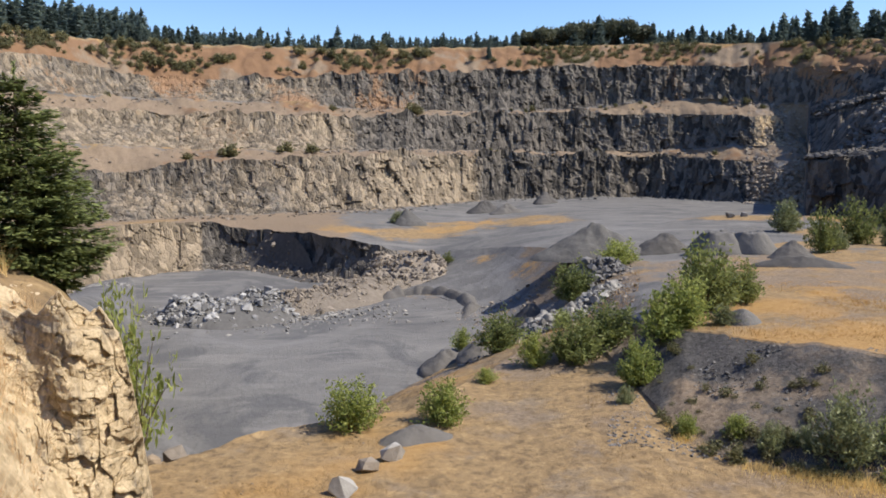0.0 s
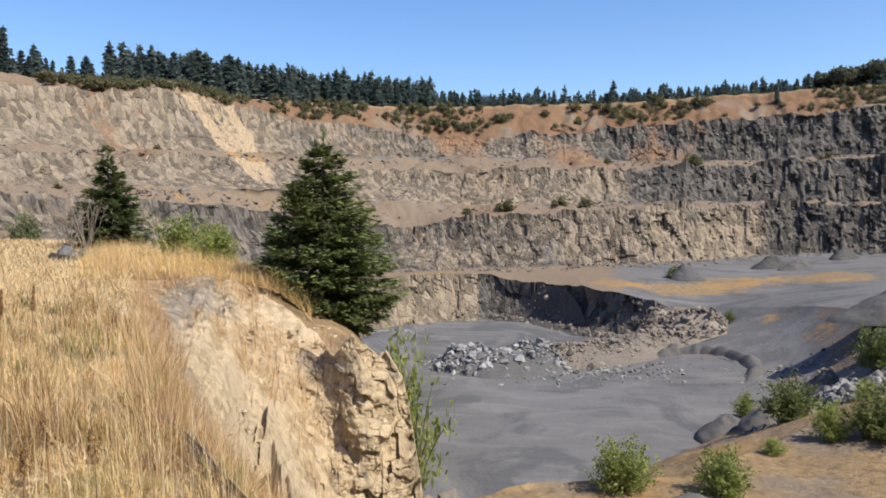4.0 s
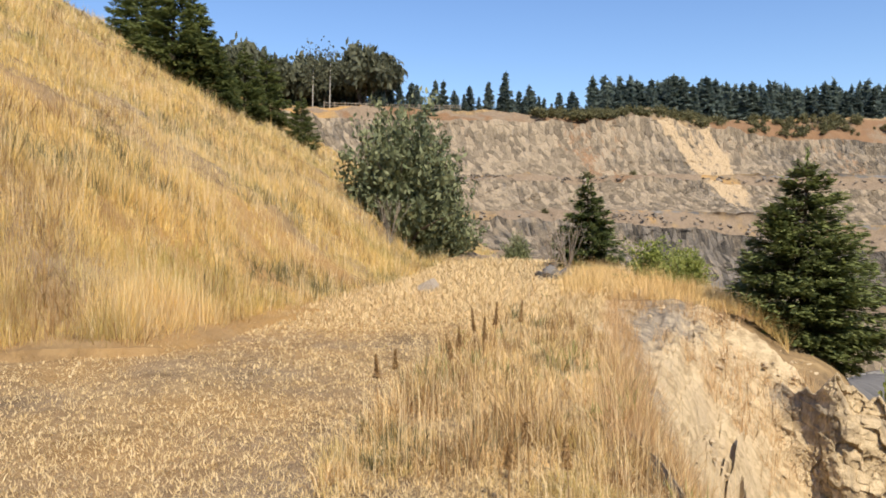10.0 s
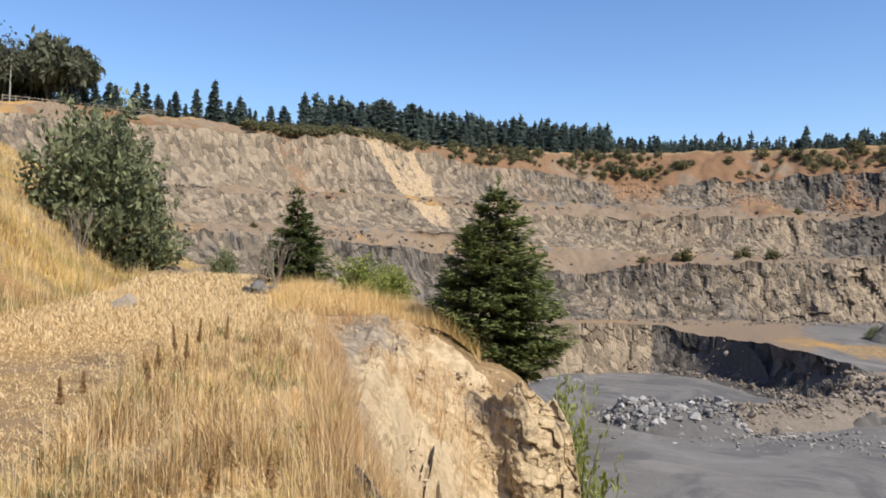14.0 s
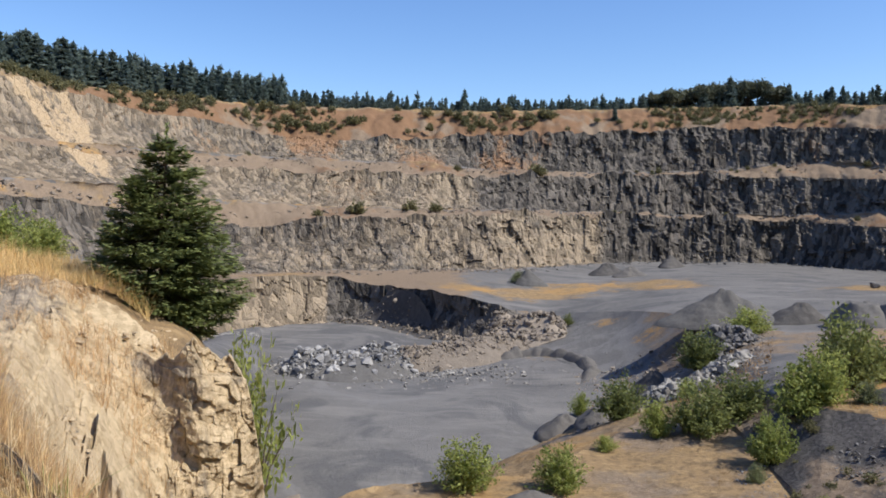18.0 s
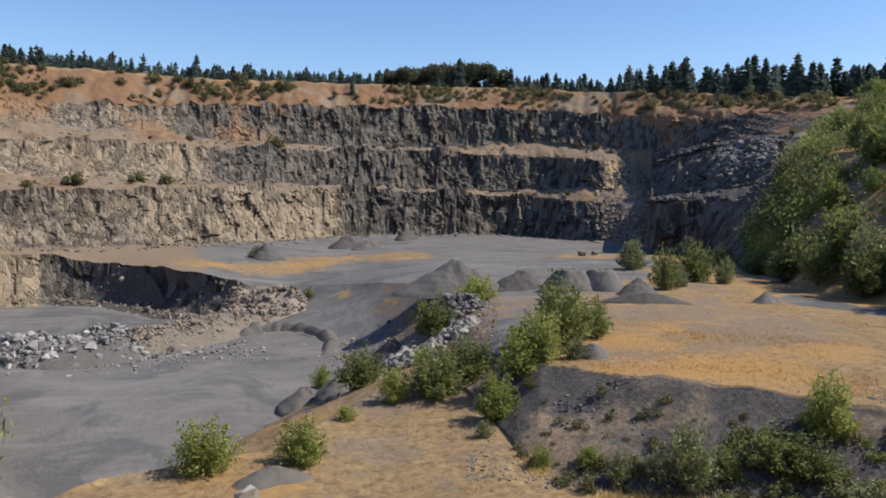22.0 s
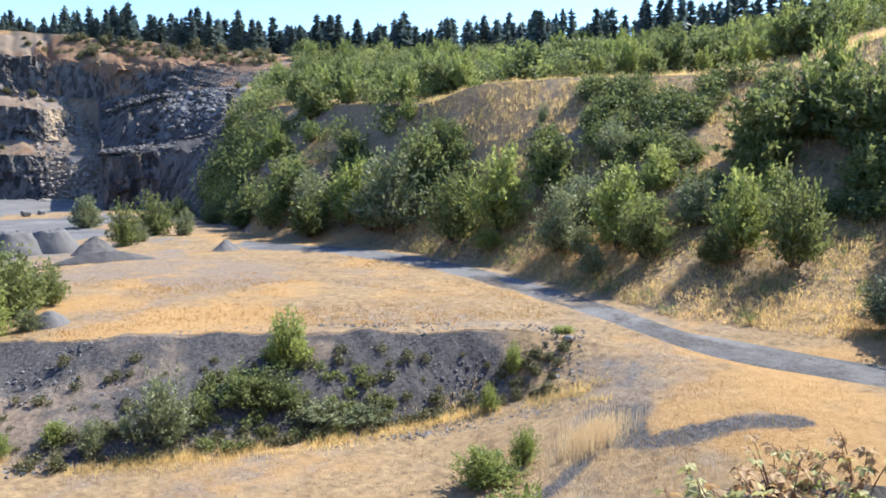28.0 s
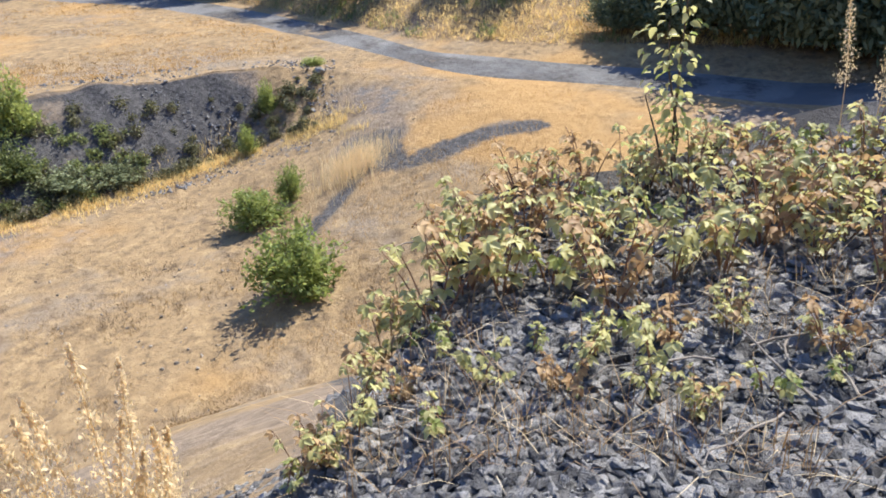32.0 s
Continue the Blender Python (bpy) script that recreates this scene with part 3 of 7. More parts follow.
def build_land():
    rows = []
    for k, (nr, *_x) in enumerate(BANDS):
        rows += [(k, i / nr) for i in range(nr)]
    rows.append((len(BANDS) - 1, 1.0))
    lines = [line(k, AZ) for k in NAMES]
    R, Z, A = (np.zeros((len(rows), len(AZ))) for _x in range(3))
    face_amp, bandv = np.zeros(len(rows)), np.zeros(len(rows))
    for j, (k, v) in enumerate(rows):
        (r0, z0), (r1, z1) = lines[k], lines[k + 1]
        g = v
        if BANDS[k][2]:
            g = v ** 0.7
        if k == 1:
            g = v
        R[j], Z[j], A[j] = r0 + (r1 - r0) * g, z0 + (z1 - z0) * v, AZ
        face_amp[j] = 1.0 if BANDS[k][2] else (0.95 * (1 - v) ** 2 if k in (6, 8, 10, 12) else 0.0)
        if k >= 14:
            R[j] = r0 * (r1 / r0) ** v
    X, Y = R * np.sin(np.radians(A)), R * np.cos(np.radians(A))
    # jointed columns and broken blocks on the faces
    S = np.radians(A) * np.clip(R, 100, 320)
    tall = np.zeros_like(Z)
    crumbled = ramp(-A, 3, 9)
    bend = 1.2 * fbm(S / 9, Z / 9, 6.0, 2)
    sharp = 1 - 0.45 * crumbled - 0.3 * ramp(-A, 20, 30)
    tall += sharp * 1.3 * facets((S + bend) / 3.2, Z / 8.5 + 0.5 * vnoise(S / 4, Z / 9, 2.0), 1, 0.9, 0.4, 0.1, True)
    tall += sharp * 0.65 * facets((S + bend) / 1.5, Z / 3.0, 11, 0.8, 0.5, 0.14)
    tall += sharp * 1.1 * facets(S / 11, Z / 16, 21, 0.7, 0.2, 0.1)
    tall += sharp * 1.8 * fbm(S / 14, Z / 14, 5.0) + 6 * fbm(S / 60, Z / 120, 2.0, 2) + crumbled * 0.9 * fbm(S / 5, Z / 5, 8.0, 4)
    tall *= 0.8
    tall *= 1 - 0.45 * ramp(A, 20.2, 22.5) * ramp(-A, -24.5, -24.4)
    open_cut = ramp(AZ, -64, -58) * ramp(-AZ, -34, -30)
    spill = np.array([max(0.0, 0.6 - v) if BANDS[k][2] else (0.6 * v ** 3 if k in (6, 8, 10) else 0.0) for k, v in rows])[:, None]
    fan_next = np.clip(fbm(S / 16, 0 * S, np.array([k + (not BANDS[k][2]) for k, v in rows])[:, None] * 3.7, 3) + 0.06 + 0.4 * ramp(-A, -2, 9), 0, 1)
    R = R - (11 + 4 * crumbled) * fan_next * spill * ramp(R, 110, 150) * (R < 340) * (A < 24)
    hewn = np.array([ENDS[k] if BANDS[k][2] else ENDS[max(k - 1, 0)] for k, v in rows])[:, None]
    R2 = R + face_amp[:, None] * tall * open_cut[None, :] * ramp(R, 110, 150) * ramp(hewn - A, 0, 1.5)
    X, Y = R2 * np.sin(np.radians(A)), R2 * np.cos(np.radians(A))
    rough = np.array([0.0 if k < 1 else {0: .03, 1: .25, 2: .1, 3: .6, 4: .12, 5: .2, 6: .2, 7: .6, 8: 1.3, 9: .6, 10: 1.3, 11: .6, 12: 1.3, 13: .8, 14: 3, 15: 3}[k] for k, v in rows])
    for j, (k, v) in enumerate(rows):
        if k in (4, 6) and v > 0.97:
            rough[j] = 0.3
        if k == 4 and v == 0:
            rough[j] = 0.6
    level = 1 - 0.9 * ramp(-A, 39, 44) * (np.array([k for k, v in rows])[:, None] <= 3)
    level *= 1 - 0.85 * ramp(A, 54, 58) * (np.abs(np.array([k for k, v in rows])[:, None] - 4) < 1.5)
    calm = level - 0.85 * ramp(A, 33, 40) * (np.array([k for k, v in rows])[:, None] >= 6)
    Z2 = Z + calm * rough[:, None] * (fbm(X / 3.5, Y / 3.5, 0.0, 4) + 0.8 * fbm(X / 14, Y / 14, 3.0, 3)) * ramp(R, 1.0, 6.0)
    crest = np.array([1.0 if (k and BANDS[k - 1][2] and v == 0) else 0.0 for k, v in rows])[:, None]
    Z2 += crest * (1.0 * fbm(S / 3.0, 0 * S, 4.0, 3) + 2.6 * fbm(S / 13.0, 0 * S, 7.0, 2)) * ramp(R, 110, 150) * (0.35 + 0.65 * ramp(R, 195, 215)) * open_cut[None, :] * ramp(hewn - A, 0, 1.5) * ramp(A, -47, -42)
    # gullies in the soil below the rim and on the scree
    soil = np.array([1.0 if k in (12,) else 0.35 if k in (8, 10) else 0.0 for k, v in rows])
    Z2 += calm * soil[:, None] * 3.0 * np.minimum(0, fbm(S / 5, 0 * Z, 9.0, 3))
    # the headland's broken, jointed rock
    kcol, vcol = (np.array(c)[:, None] for c in zip(*rows))
    scree_top = (kcol == 10) * ramp(A, 24.3, 24.7) * ramp(-A, -34, -32)
    Z2 += scree_top * np.sin(np.pi * vcol) * (0.7 * tall - 1.5)
    head = np.where((kcol == 1) | (kcol == 2), ramp(A, -39, -35) * ramp(-A, 21.55, 21.7) * ramp(R, 6, 9), 0)
    bx, bz = np.floor(A / 1.1 + 0.6 * vnoise(A / 2, Z / 0.8, 1.0)), np.floor(Z2 / 0.7 + 0.5 * vnoise(A / 1.5, Z / 2, 8.0))
    crag = head * (3.0 * fbm(A / 2.2, Z2 / 1.0, 3.0, 6) - 1.0 * np.abs(fbm(A / 1.3, Z2 / 1.6, 7.0, 4)) + ramp(A, -31, -27) * (0.8 * (chance(bx, bz, 4) - 0.5) + 0.5 * (chance(np.floor(A / 0.45), np.floor(Z2 / 0.4), 5) - 0.5)))
    along, down = np.radians(A) * 14, 1.1 * Z2 + 0.45 * R
    skew = along + 0.35 * down
    crag = 0.75 * crag + head * (0.26 * facets(skew / 1.1, down / 0.8, 31, 0.9, 0.1, 0.3) + 0.16 * facets(skew / 0.42, down / 0.36, 41, 0.9, 0.3, 0.2) + 0.09 * facets(skew / 0.16, down / 0.15, 51, 0.9, 0.3, 0.3) + 0.16 * fbm(skew / 0.2, down / 0.2, 6.0, 3))
    crag = crag * np.where(kcol == 2, 1 - 0.8 * ramp(vcol, 0.7, 1.0), 1.0)
    Z2 += 0.55 * crag
    X, Y = X * (1 + crag / np.maximum(R, 5)), Y * (1 + crag / np.maximum(R, 5))
    H = hill(X, Y)
    Z2 = np.maximum(Z2, np.where(H > -50, H + 0.35 * fbm(X / 4, Y / 4, 1.0, 4), H))
    on_hill = H > -1.5
    # what covers the ground: dry grass, clay, rubble (for faces: tan, clay, straw-yellow)
    kk = np.array([k for k, v in rows])[:, None] + np.zeros_like(Z)
    vv = np.array([v for k, v in rows])[:, None] + np.zeros_like(Z)
    face = np.array([BANDS[k][2] for k, v in rows])[:, None] + np.zeros_like(Z)
    n1, n2 = fbm(X / 22, Y / 22, 4.0, 3), fbm(X / 8, Y / 8, 6.0, 3)
    W = A + (3.0 * n2 + 3.0 * n1) * np.clip(40 / np.maximum(R, 1), 0.3, 1.2)
    left, right = ramp(-W, 38, 42), ramp(W, 10, 14)
    G, C, B = np.zeros_like(Z), np.zeros_like(Z), np.zeros_like(Z)
    near = 0.8 + 1.0 * n2 + 0.35 * ramp(-W, 44, 50) - 0.7 * ramp(W, 45, 58) * ramp(-W, -122, -108)
    G = np.where(kk <= 0, near, G)
    B = np.where(kk <= 0, 0.9 * ramp(-W, 40, 48), B)
    bank = 0.5 + 0.4 * ramp(vv, 0.55, 0.95) + n2 - 0.5 * ramp(W, 50, 58)
    G = np.where(kk == 1, bank * (1 - left) + left * (1.05 + 0.8 * n2), G)
    B = np.where(kk == 1, 1.0 * np.maximum(left, ramp(-W, -75, -55)), B)
    wheel = bell(vv - np.interp(A, (53, 56, 59.3, 63, 70), (0.36, 0.55, 0.74, 0.79, 0.95)) + 0.2 * n2, 0, 0.19) * ramp(A, 50, 54) * ramp(-A, -77, -72)
    G = np.where(kk == 2, (0.82 + 1.0 * n1 + 0.8 * n2 - 1.5 * wheel), G)
    B = np.where(kk == 2, 0.9 + 0.3 * n2, B)
    steep = ramp(W, 9, 14) * ramp(-W, -58, -48)
    G = np.where(kk == 3, np.maximum((1 - steep) * (0.75 + n2), left) - 0.3 * steep, G)
    B = np.where(kk == 3, 0.75 + 0.3 * n2, B)
    field = ramp(W, 14, 18)
    grass4 = field * (0.85 + 1.1 * n1 + 0.5 * n2 - 0.75 * ramp(W, 42, 60) * ramp(-vv, -0.7, -0.1)) + left
    streak = (1 - field) * ramp(W, -6, 1) * ramp(vv, 0.3, 0.75) * (0.15 + 1.4 * n1)
    G = np.where(kk == 4, grass4 + streak, G)
    B = np.where(kk == 4, 0.85 * field + 0.3 * ramp(vv, 0.8, 1) * (1 - field), B)
    G = np.where((kk == 5) & (A > -4), 0.1 * ramp(W, 4, 8) * ramp(-W, -14, -10) + 0.9 * n2 + 0.75 * ramp(W, 16, 22) * ramp(-W, -35, -31), G)
    B = np.where((kk == 5) & (A > -4), 0.55 * ramp(-W, -35, -28) * ramp(W, 3, 7), B)
    side = ramp(W, 23, 27)
    G = np.where(kk == 6, (1 - side) * (0.02 + 1.9 * np.clip(n1, -0.2, 1) * bell(vv, 0.4, 0.45)) + side * (0.75 + 0.6 * n1), G)
    B = np.where(kk == 6, (1 - side) * 0.85 * ramp(-W, 4, 9) + side * 0.6, B)
    slope = ramp(W, 29, 34)
    benches = (kk == 8) | (kk == 10)
    B = np.where(benches | (kk == 12), 0.9, B)
    C = np.where(benches, n1 + 0.1 * ramp(-W, 8, 14), C)
    G = np.where(benches, -0.1 + n2 + slope * 0.7 + 0.3 * ramp(W, 46, 52), G)
    C = np.where(kk == 12, 0.85 - 0.3 * ramp(-W, 36, 42) + n1 * 1.5 + 0.8 * n2 - 0.4 * slope, C)
    G = np.where(kk == 12, -0.3 + 0.9 * ramp(vv, 0.84, 1.0) + 1.3 * n2 + 0.4 * slope, G)
    G = np.where(kk >= 13, 0.9 + 0.4 * n1, G)
    B = np.where(kk >= 13, 0.6, B)
    G = np.where(on_hill, 1.3, G)
    # fourth and third faces drop to dark past their corners: shade put into the tone
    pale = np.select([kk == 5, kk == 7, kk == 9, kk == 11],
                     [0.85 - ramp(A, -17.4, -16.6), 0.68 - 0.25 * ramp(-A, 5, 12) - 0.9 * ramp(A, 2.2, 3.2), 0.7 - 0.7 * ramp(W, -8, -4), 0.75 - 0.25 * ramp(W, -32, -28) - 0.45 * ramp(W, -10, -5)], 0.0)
    ends = ENDS
    rocky = (face > 0) & (A < ends[kk.astype(int)])
    buried = np.zeros_like(rocky)
    for k, (lo, hi) in BURIED.items():
        buried |= (kk == k) & (A > lo) & (A < hi)
    rocky &= ~buried
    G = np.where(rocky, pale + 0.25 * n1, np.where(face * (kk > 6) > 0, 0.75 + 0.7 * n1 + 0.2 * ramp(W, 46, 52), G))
    C = np.where(rocky, 0.22 * ramp(W, -27, -22) * ramp(-W, 7, 11) * (kk >= 9) + np.where(kk == 11, 0.05 + 0.5 * ramp(A, 12, 26) * ramp(vv, 0.5, 1) + n1, 0.25 * n1), C)
    B = np.where(rocky, 0.0, np.where(face * (kk > 6) > 0, 0.6, B))
    # pale streaks washed down from the rim
    down = np.clip((36 - Z) / 30, 0, 1) + 0.09 * fbm(S / 5, Z / 4, 3.0, 4)
    wash = np.maximum(1.2 * bell(A, -37.9 + 6.0 * down, 0.75), np.maximum(1.2 * bell(A, -35.0 + 3.6 * down, 0.7), 0.65 * bell(A, -36.2 + 4.6 * down, 2.4))) * ramp(Z, 3, 14) * (R > 150) * (kk < 13)
    B = np.where(rocky, wash, B)
    G, C = np.where((~rocky) & (wash > 0), np.maximum(G, 1.1 * wash), G), np.where((~rocky) & (wash > 0.3), C * 0.3, C)
    # headland: sandy rock, grey where fresh
    cliff = ((kk == 1) | (kk == 2)) & (W > -40.5) & (A < -21.55)
    G = np.where(cliff, 0.9 - 0.75 * bell(W, -37, 4.5) + 0.5 * n2, G)
    C, B = np.where(cliff, 0.15 + 0.3 * n2, C), np.where(cliff, 0.3 + 0.6 * n2, B)
    earthy = bell(W, 16, 8) * ramp(-vv, -0.85, -0.4) + 0.8 * ramp(W, 30, 34) * ramp(-vv, -0.5, -0.1)
    D = np.where(kk == 3, steep * (1.0 + 1.2 * n2 - 0.35 * earthy), 0.0)
    ahead = ramp(-W, -122, -108)
    D = np.where(kk == 0, 1.2 * ramp(W, 45, 56) * ahead * ramp(R + 0.5 * n2, 1.0, 1.7), np.where(kk == 1, 1.2 * ramp(W, 52, 60) * ahead, D))
    D = np.where(kk == 2, 1.0 * wheel + 1.0 * ramp(W, 55, 60) * ahead * ramp(-vv, -0.25, -0.05), D)
    spoil = (kk >= 7) & (kk <= 10) & (A > 24.3) & (A < 34)
    D = np.where(spoil, 1.2 * ramp(-W, -34, -31), D)
    G, C = np.where(spoil, np.where(kk == 10, 0.1, G - 0.9), G), np.where(spoil, np.where(kk == 10, n1 - 0.1, 0.0), C)
    B = np.where(spoil & (kk == 10), 0.0, B)
    D = np.where((kk == 5) & (A > -4), 0.6 * ramp(W, 7.5, 9) * ramp(-W, -15, -11), D)
    D = np.where(((kk == 5) | (kk == 6)) & (A > 35), 0.4 + 0.7 * n2, D)
    D = np.where((kk == 4) & (A < 18), 0.5 * ramp(W, 3, 7) * ramp(vv, 0.0, 0.2) * ramp(-vv, -0.9, -0.4), D)
    tipped = buried | ((kk >= 7) & (kk <= 10) & (A > 21.2) & (A < 24.47))
    G, C, B = np.where(tipped, 0.1 + 0.8 * n2, G), np.where(tipped, n1 - 0.1, C), np.where(tipped, 0.7 + 0.5 * n2, B)
    D = np.where(tipped, 0.9 * n1, D)
    zones = np.stack([G, C, B, D], -1)
    nA = len(AZ)
    start = 0
    for k, (nr, name, is_face, label) in enumerate(BANDS):
        sl = slice(start, start + nr + 1)
        V = np.stack([X[sl], Y[sl], Z2[sl]], -1).reshape(-1, 3)
        i, j = np.meshgrid(np.arange(nr), np.arange(nA - 1), indexing="ij")
        a = (i * nA + j).ravel()
        F = np.stack([a, a + 1, a + nA + 1, a + nA], -1)[:, ::-1]
        me = mesh_from(name, V, F, GROUND, True)
        az_f = np.tile(AZ[:-1], nr)
        if is_face or k in (1, 2, 10):
            lo, hi = BURIED.get(k, (999, 999))
            stony = (az_f < ends[k]) & ~((az_f > lo) & (az_f < hi)) if is_face else (az_f > 24.4) & (az_f < 33) if k == 10 else ((W[sl][:-1, :-1].ravel() > -40.5) & (az_f < -21.6))
            me.materials.append(ROCK if is_face or k == 10 else CLIFF)
            me.polygons.foreach_set("material_index", stony.astype(np.int32))
            me.polygons.foreach_set("use_smooth", ~stony)
        ca = me.color_attributes.new("zone", "FLOAT_COLOR", "POINT")
        zc = zones[sl].copy()
        if is_face:
            zc[-1] = zc[-2]
        elif k and BANDS[k - 1][2]:
            zc[0] = zc[1]
        ca.data.foreach_set("color", np.clip(zc, -0.5, 1.5).astype(np.float32).ravel())
        tagged(new(name, me), label, "rock face" if is_face else "ground", kind="structure")
        start += nr


build_land()


# ---- things ----
def part(name, me, parent, label=""):
    ob = new(name, me)
    ob.parent = parent
    if label:
        ob["label"] = label
    return ob


def thing(name, label, category, group=""):
    return tagged(new(name), label, category, group)


def spot(az, r, dz=0.0):
    """A place on the ground at a bearing and distance from the lookout."""
    x, y = r * math.sin(radians(az)), r * math.cos(radians(az))
    return x, y, float(land(np.array([x]), np.array([y]))[0]) + dz


def limb(points, radii, sides=6):
    """Vertices and quads of a tapered tube along points."""
    pts = np.asarray(points, float)
    V, F = [], []
    for i, (p, r) in enumerate(zip(pts, radii)):
        d = pts[min(i + 1, len(pts) - 1)] - pts[max(i - 1, 0)]
        d = d / (np.linalg.norm(d) + 1e-9)
        u = np.cross(d, (0.31, 0.95, 0.1))
        u /= np.linalg.norm(u) + 1e-9
        w = np.cross(d, u)
        for s in range(sides):
            t = 2 * math.pi * s / sides
            V.append(p + r * (math.cos(t) * u + math.sin(t) * w))
        if i:
            for s in range(sides):
                a, b = (i - 1) * sides + s, (i - 1) * sides + (s + 1) % sides
                F.append((a, b, b + sides, a + sides))
    return np.array(V), np.array(F)


def join(chunks):
    V, F, o = [], [], 0
    for v, f in chunks:
        V.append(v), F.append(f + o)
        o += len(v)
    return np.concatenate(V), np.concatenate(F)


def leaves(rng, centres, size, flat=0.5, stretch=1.6, lean=None):
    """Diamond leaves at the centres, turned at random. Vertices and quads."""
    n = len(centres)
    d = rng.normal(size=(n, 3))
    d[:, 2] *= flat
    if lean is not None:
        d = d * 0.6 + lean
    d /= np.linalg.norm(d, axis=1)[:, None]
    e = rng.normal(size=(n, 3))
    e -= (e * d).sum(1)[:, None] * d
    e /= np.linalg.norm(e, axis=1)[:, None]
    s = size * rng.uniform(0.6, 1.4, (n, 1))
    a, b = d * s * stretch * 0.5, e * s * 0.5
    V = np.stack([centres - a, centres + b, centres + a, centres - b], 1).reshape(-1, 3)
    return V, np.arange(4 * n).reshape(n, 4)


def conifer_mesh(seed, height, spread, tiers, per_tier, clumps, clump, bare=0.05, power=1.0, needle=2.2):
    """Crown of drooping needle sprays in tiers, and a trunk."""
    rng = np.random.default_rng(seed)
    C, D = [], []
    for i in range(tiers):
        f = (i + rng.uniform(-0.3, 0.3)) / tiers
        z = height * (bare + (1 - bare) * f)
        reach = spread * (1 - f) ** power * rng.uniform(0.75, 1.15) + 0.02 * height
        for j in range(max(3, int(per_tier * (1 - 0.6 * f)))):
            a = rng.uniform(0, 2 * math.pi)
            lng = reach * rng.uniform(0.6, 1.12)
            t = rng.uniform(0.12, 1.0, clumps) ** 0.7
            side = rng.normal(0, 0.13, clumps) * lng * (1.15 - t)
            zz = z - 0.22 * lng * t + 0.18 * lng * t * t + rng.normal(0, 0.03 * lng + 0.02, clumps)
            rr = lng * t
            C.append(np.stack([rr * math.cos(a) - side * math.sin(a), rr * math.sin(a) + side * math.cos(a), zz], 1))
            out = np.stack([np.full(clumps, math.cos(a)) - np.sign(side) * 0.5 * math.sin(a), np.full(clumps, math.sin(a)) + np.sign(side) * 0.5 * math.cos(a), np.full(clumps, -0.1)], 1)
            D.append(out)
    C, D = np.concatenate(C), np.concatenate(D)
    C[:, 2] = np.clip(C[:, 2], 0.02 * height, height)
    top = np.stack([np.zeros(6), np.zeros(6), np.linspace(0.93, 1.0, 6) * height], 1)
    v1, f1 = leaves(rng, C, clump, 0.4, needle, D)
    v2, f2 = leaves(rng, top, clump * 0.8, 2.0, 2.5, np.tile((0, 0, 1.5), (6, 1)))
    return join([(v1, f1), (v2, f2)]), limb([(0, 0, -0.3), (0, 0, height * 0.5), (0, 0, height * 0.96)], (height * 0.018 + 0.02, height * 0.011 + 0.01, 0.01), 6)


def conifer(name, label, group, seed, height, spread, tiers, per_tier, clumps, clump, material, bare=0.05, power=1.0):
    (cv, cf), (tv, tf) = conifer_mesh(seed, height, spread, tiers, per_tier, clumps, clump, bare, power, 4.2 if clump < 0.2 else 2.2)
    t = thing(name, label, "tree", group)
    part("trunk", mesh_from("trunk", tv, tf, BARK, True), t)
    part("crown", mesh_from("crown", cv, cf, material), t)
    return t


def tree_crown(name, label, group, seed, height, width, count, leaf, material, lobes, stems, category, lift, stretch):
    """A broad crown of uneven lobes on bent limbs."""
    rng = np.random.default_rng(seed)
    C, S = [], []
    for i in range(lobes):
        a, q = rng.uniform(0, 2 * math.pi), rng.uniform(0.0, 0.62) ** 0.7
        cz = height * rng.uniform(0.2 + lift * 0.6, 0.8) * (1 - 0.35 * q)
        c = np.array([q * width * 0.5 * math.cos(a), q * width * 0.5 * math.sin(a), cz])
        rad = np.array([width * rng.uniform(0.16, 0.27)] * 2 + [height * rng.uniform(0.18, 0.28)])
        m = count // lobes
        d = rng.normal(size=(m, 3))
        d /= np.linalg.norm(d, axis=1)[:, None]
        p = c + d * rad * (rng.uniform(0.25, 1.0, (m, 1)) ** 0.45) * (1 + 0.22 * rng.normal(size=(m, 1)))
        p[:, 2] = np.maximum(p[:, 2], 0.05 * height)
        C.append(p)
        if i < stems:
            S.append(limb([(0.1 * c[0], 0.1 * c[1], -0.2), (0.5 * c[0], 0.5 * c[1], 0.45 * cz), tuple(c), tuple(c + (0, 0, rad[2] * 0.7))],
                          (0.012 * height + 0.01, 0.009 * height + 0.006, 0.006 * height, 0.004), 5))
    t = thing(name, label, category, group)
    sv, sf = join(S)
    cv, cf = leaves(rng, np.concatenate(C), leaf, 1.2, stretch)
    part("stem", mesh_from("stem", sv, sf, BARK, True), t)
    part("crown", mesh_from("crown", cv, cf, material), t)
    return t


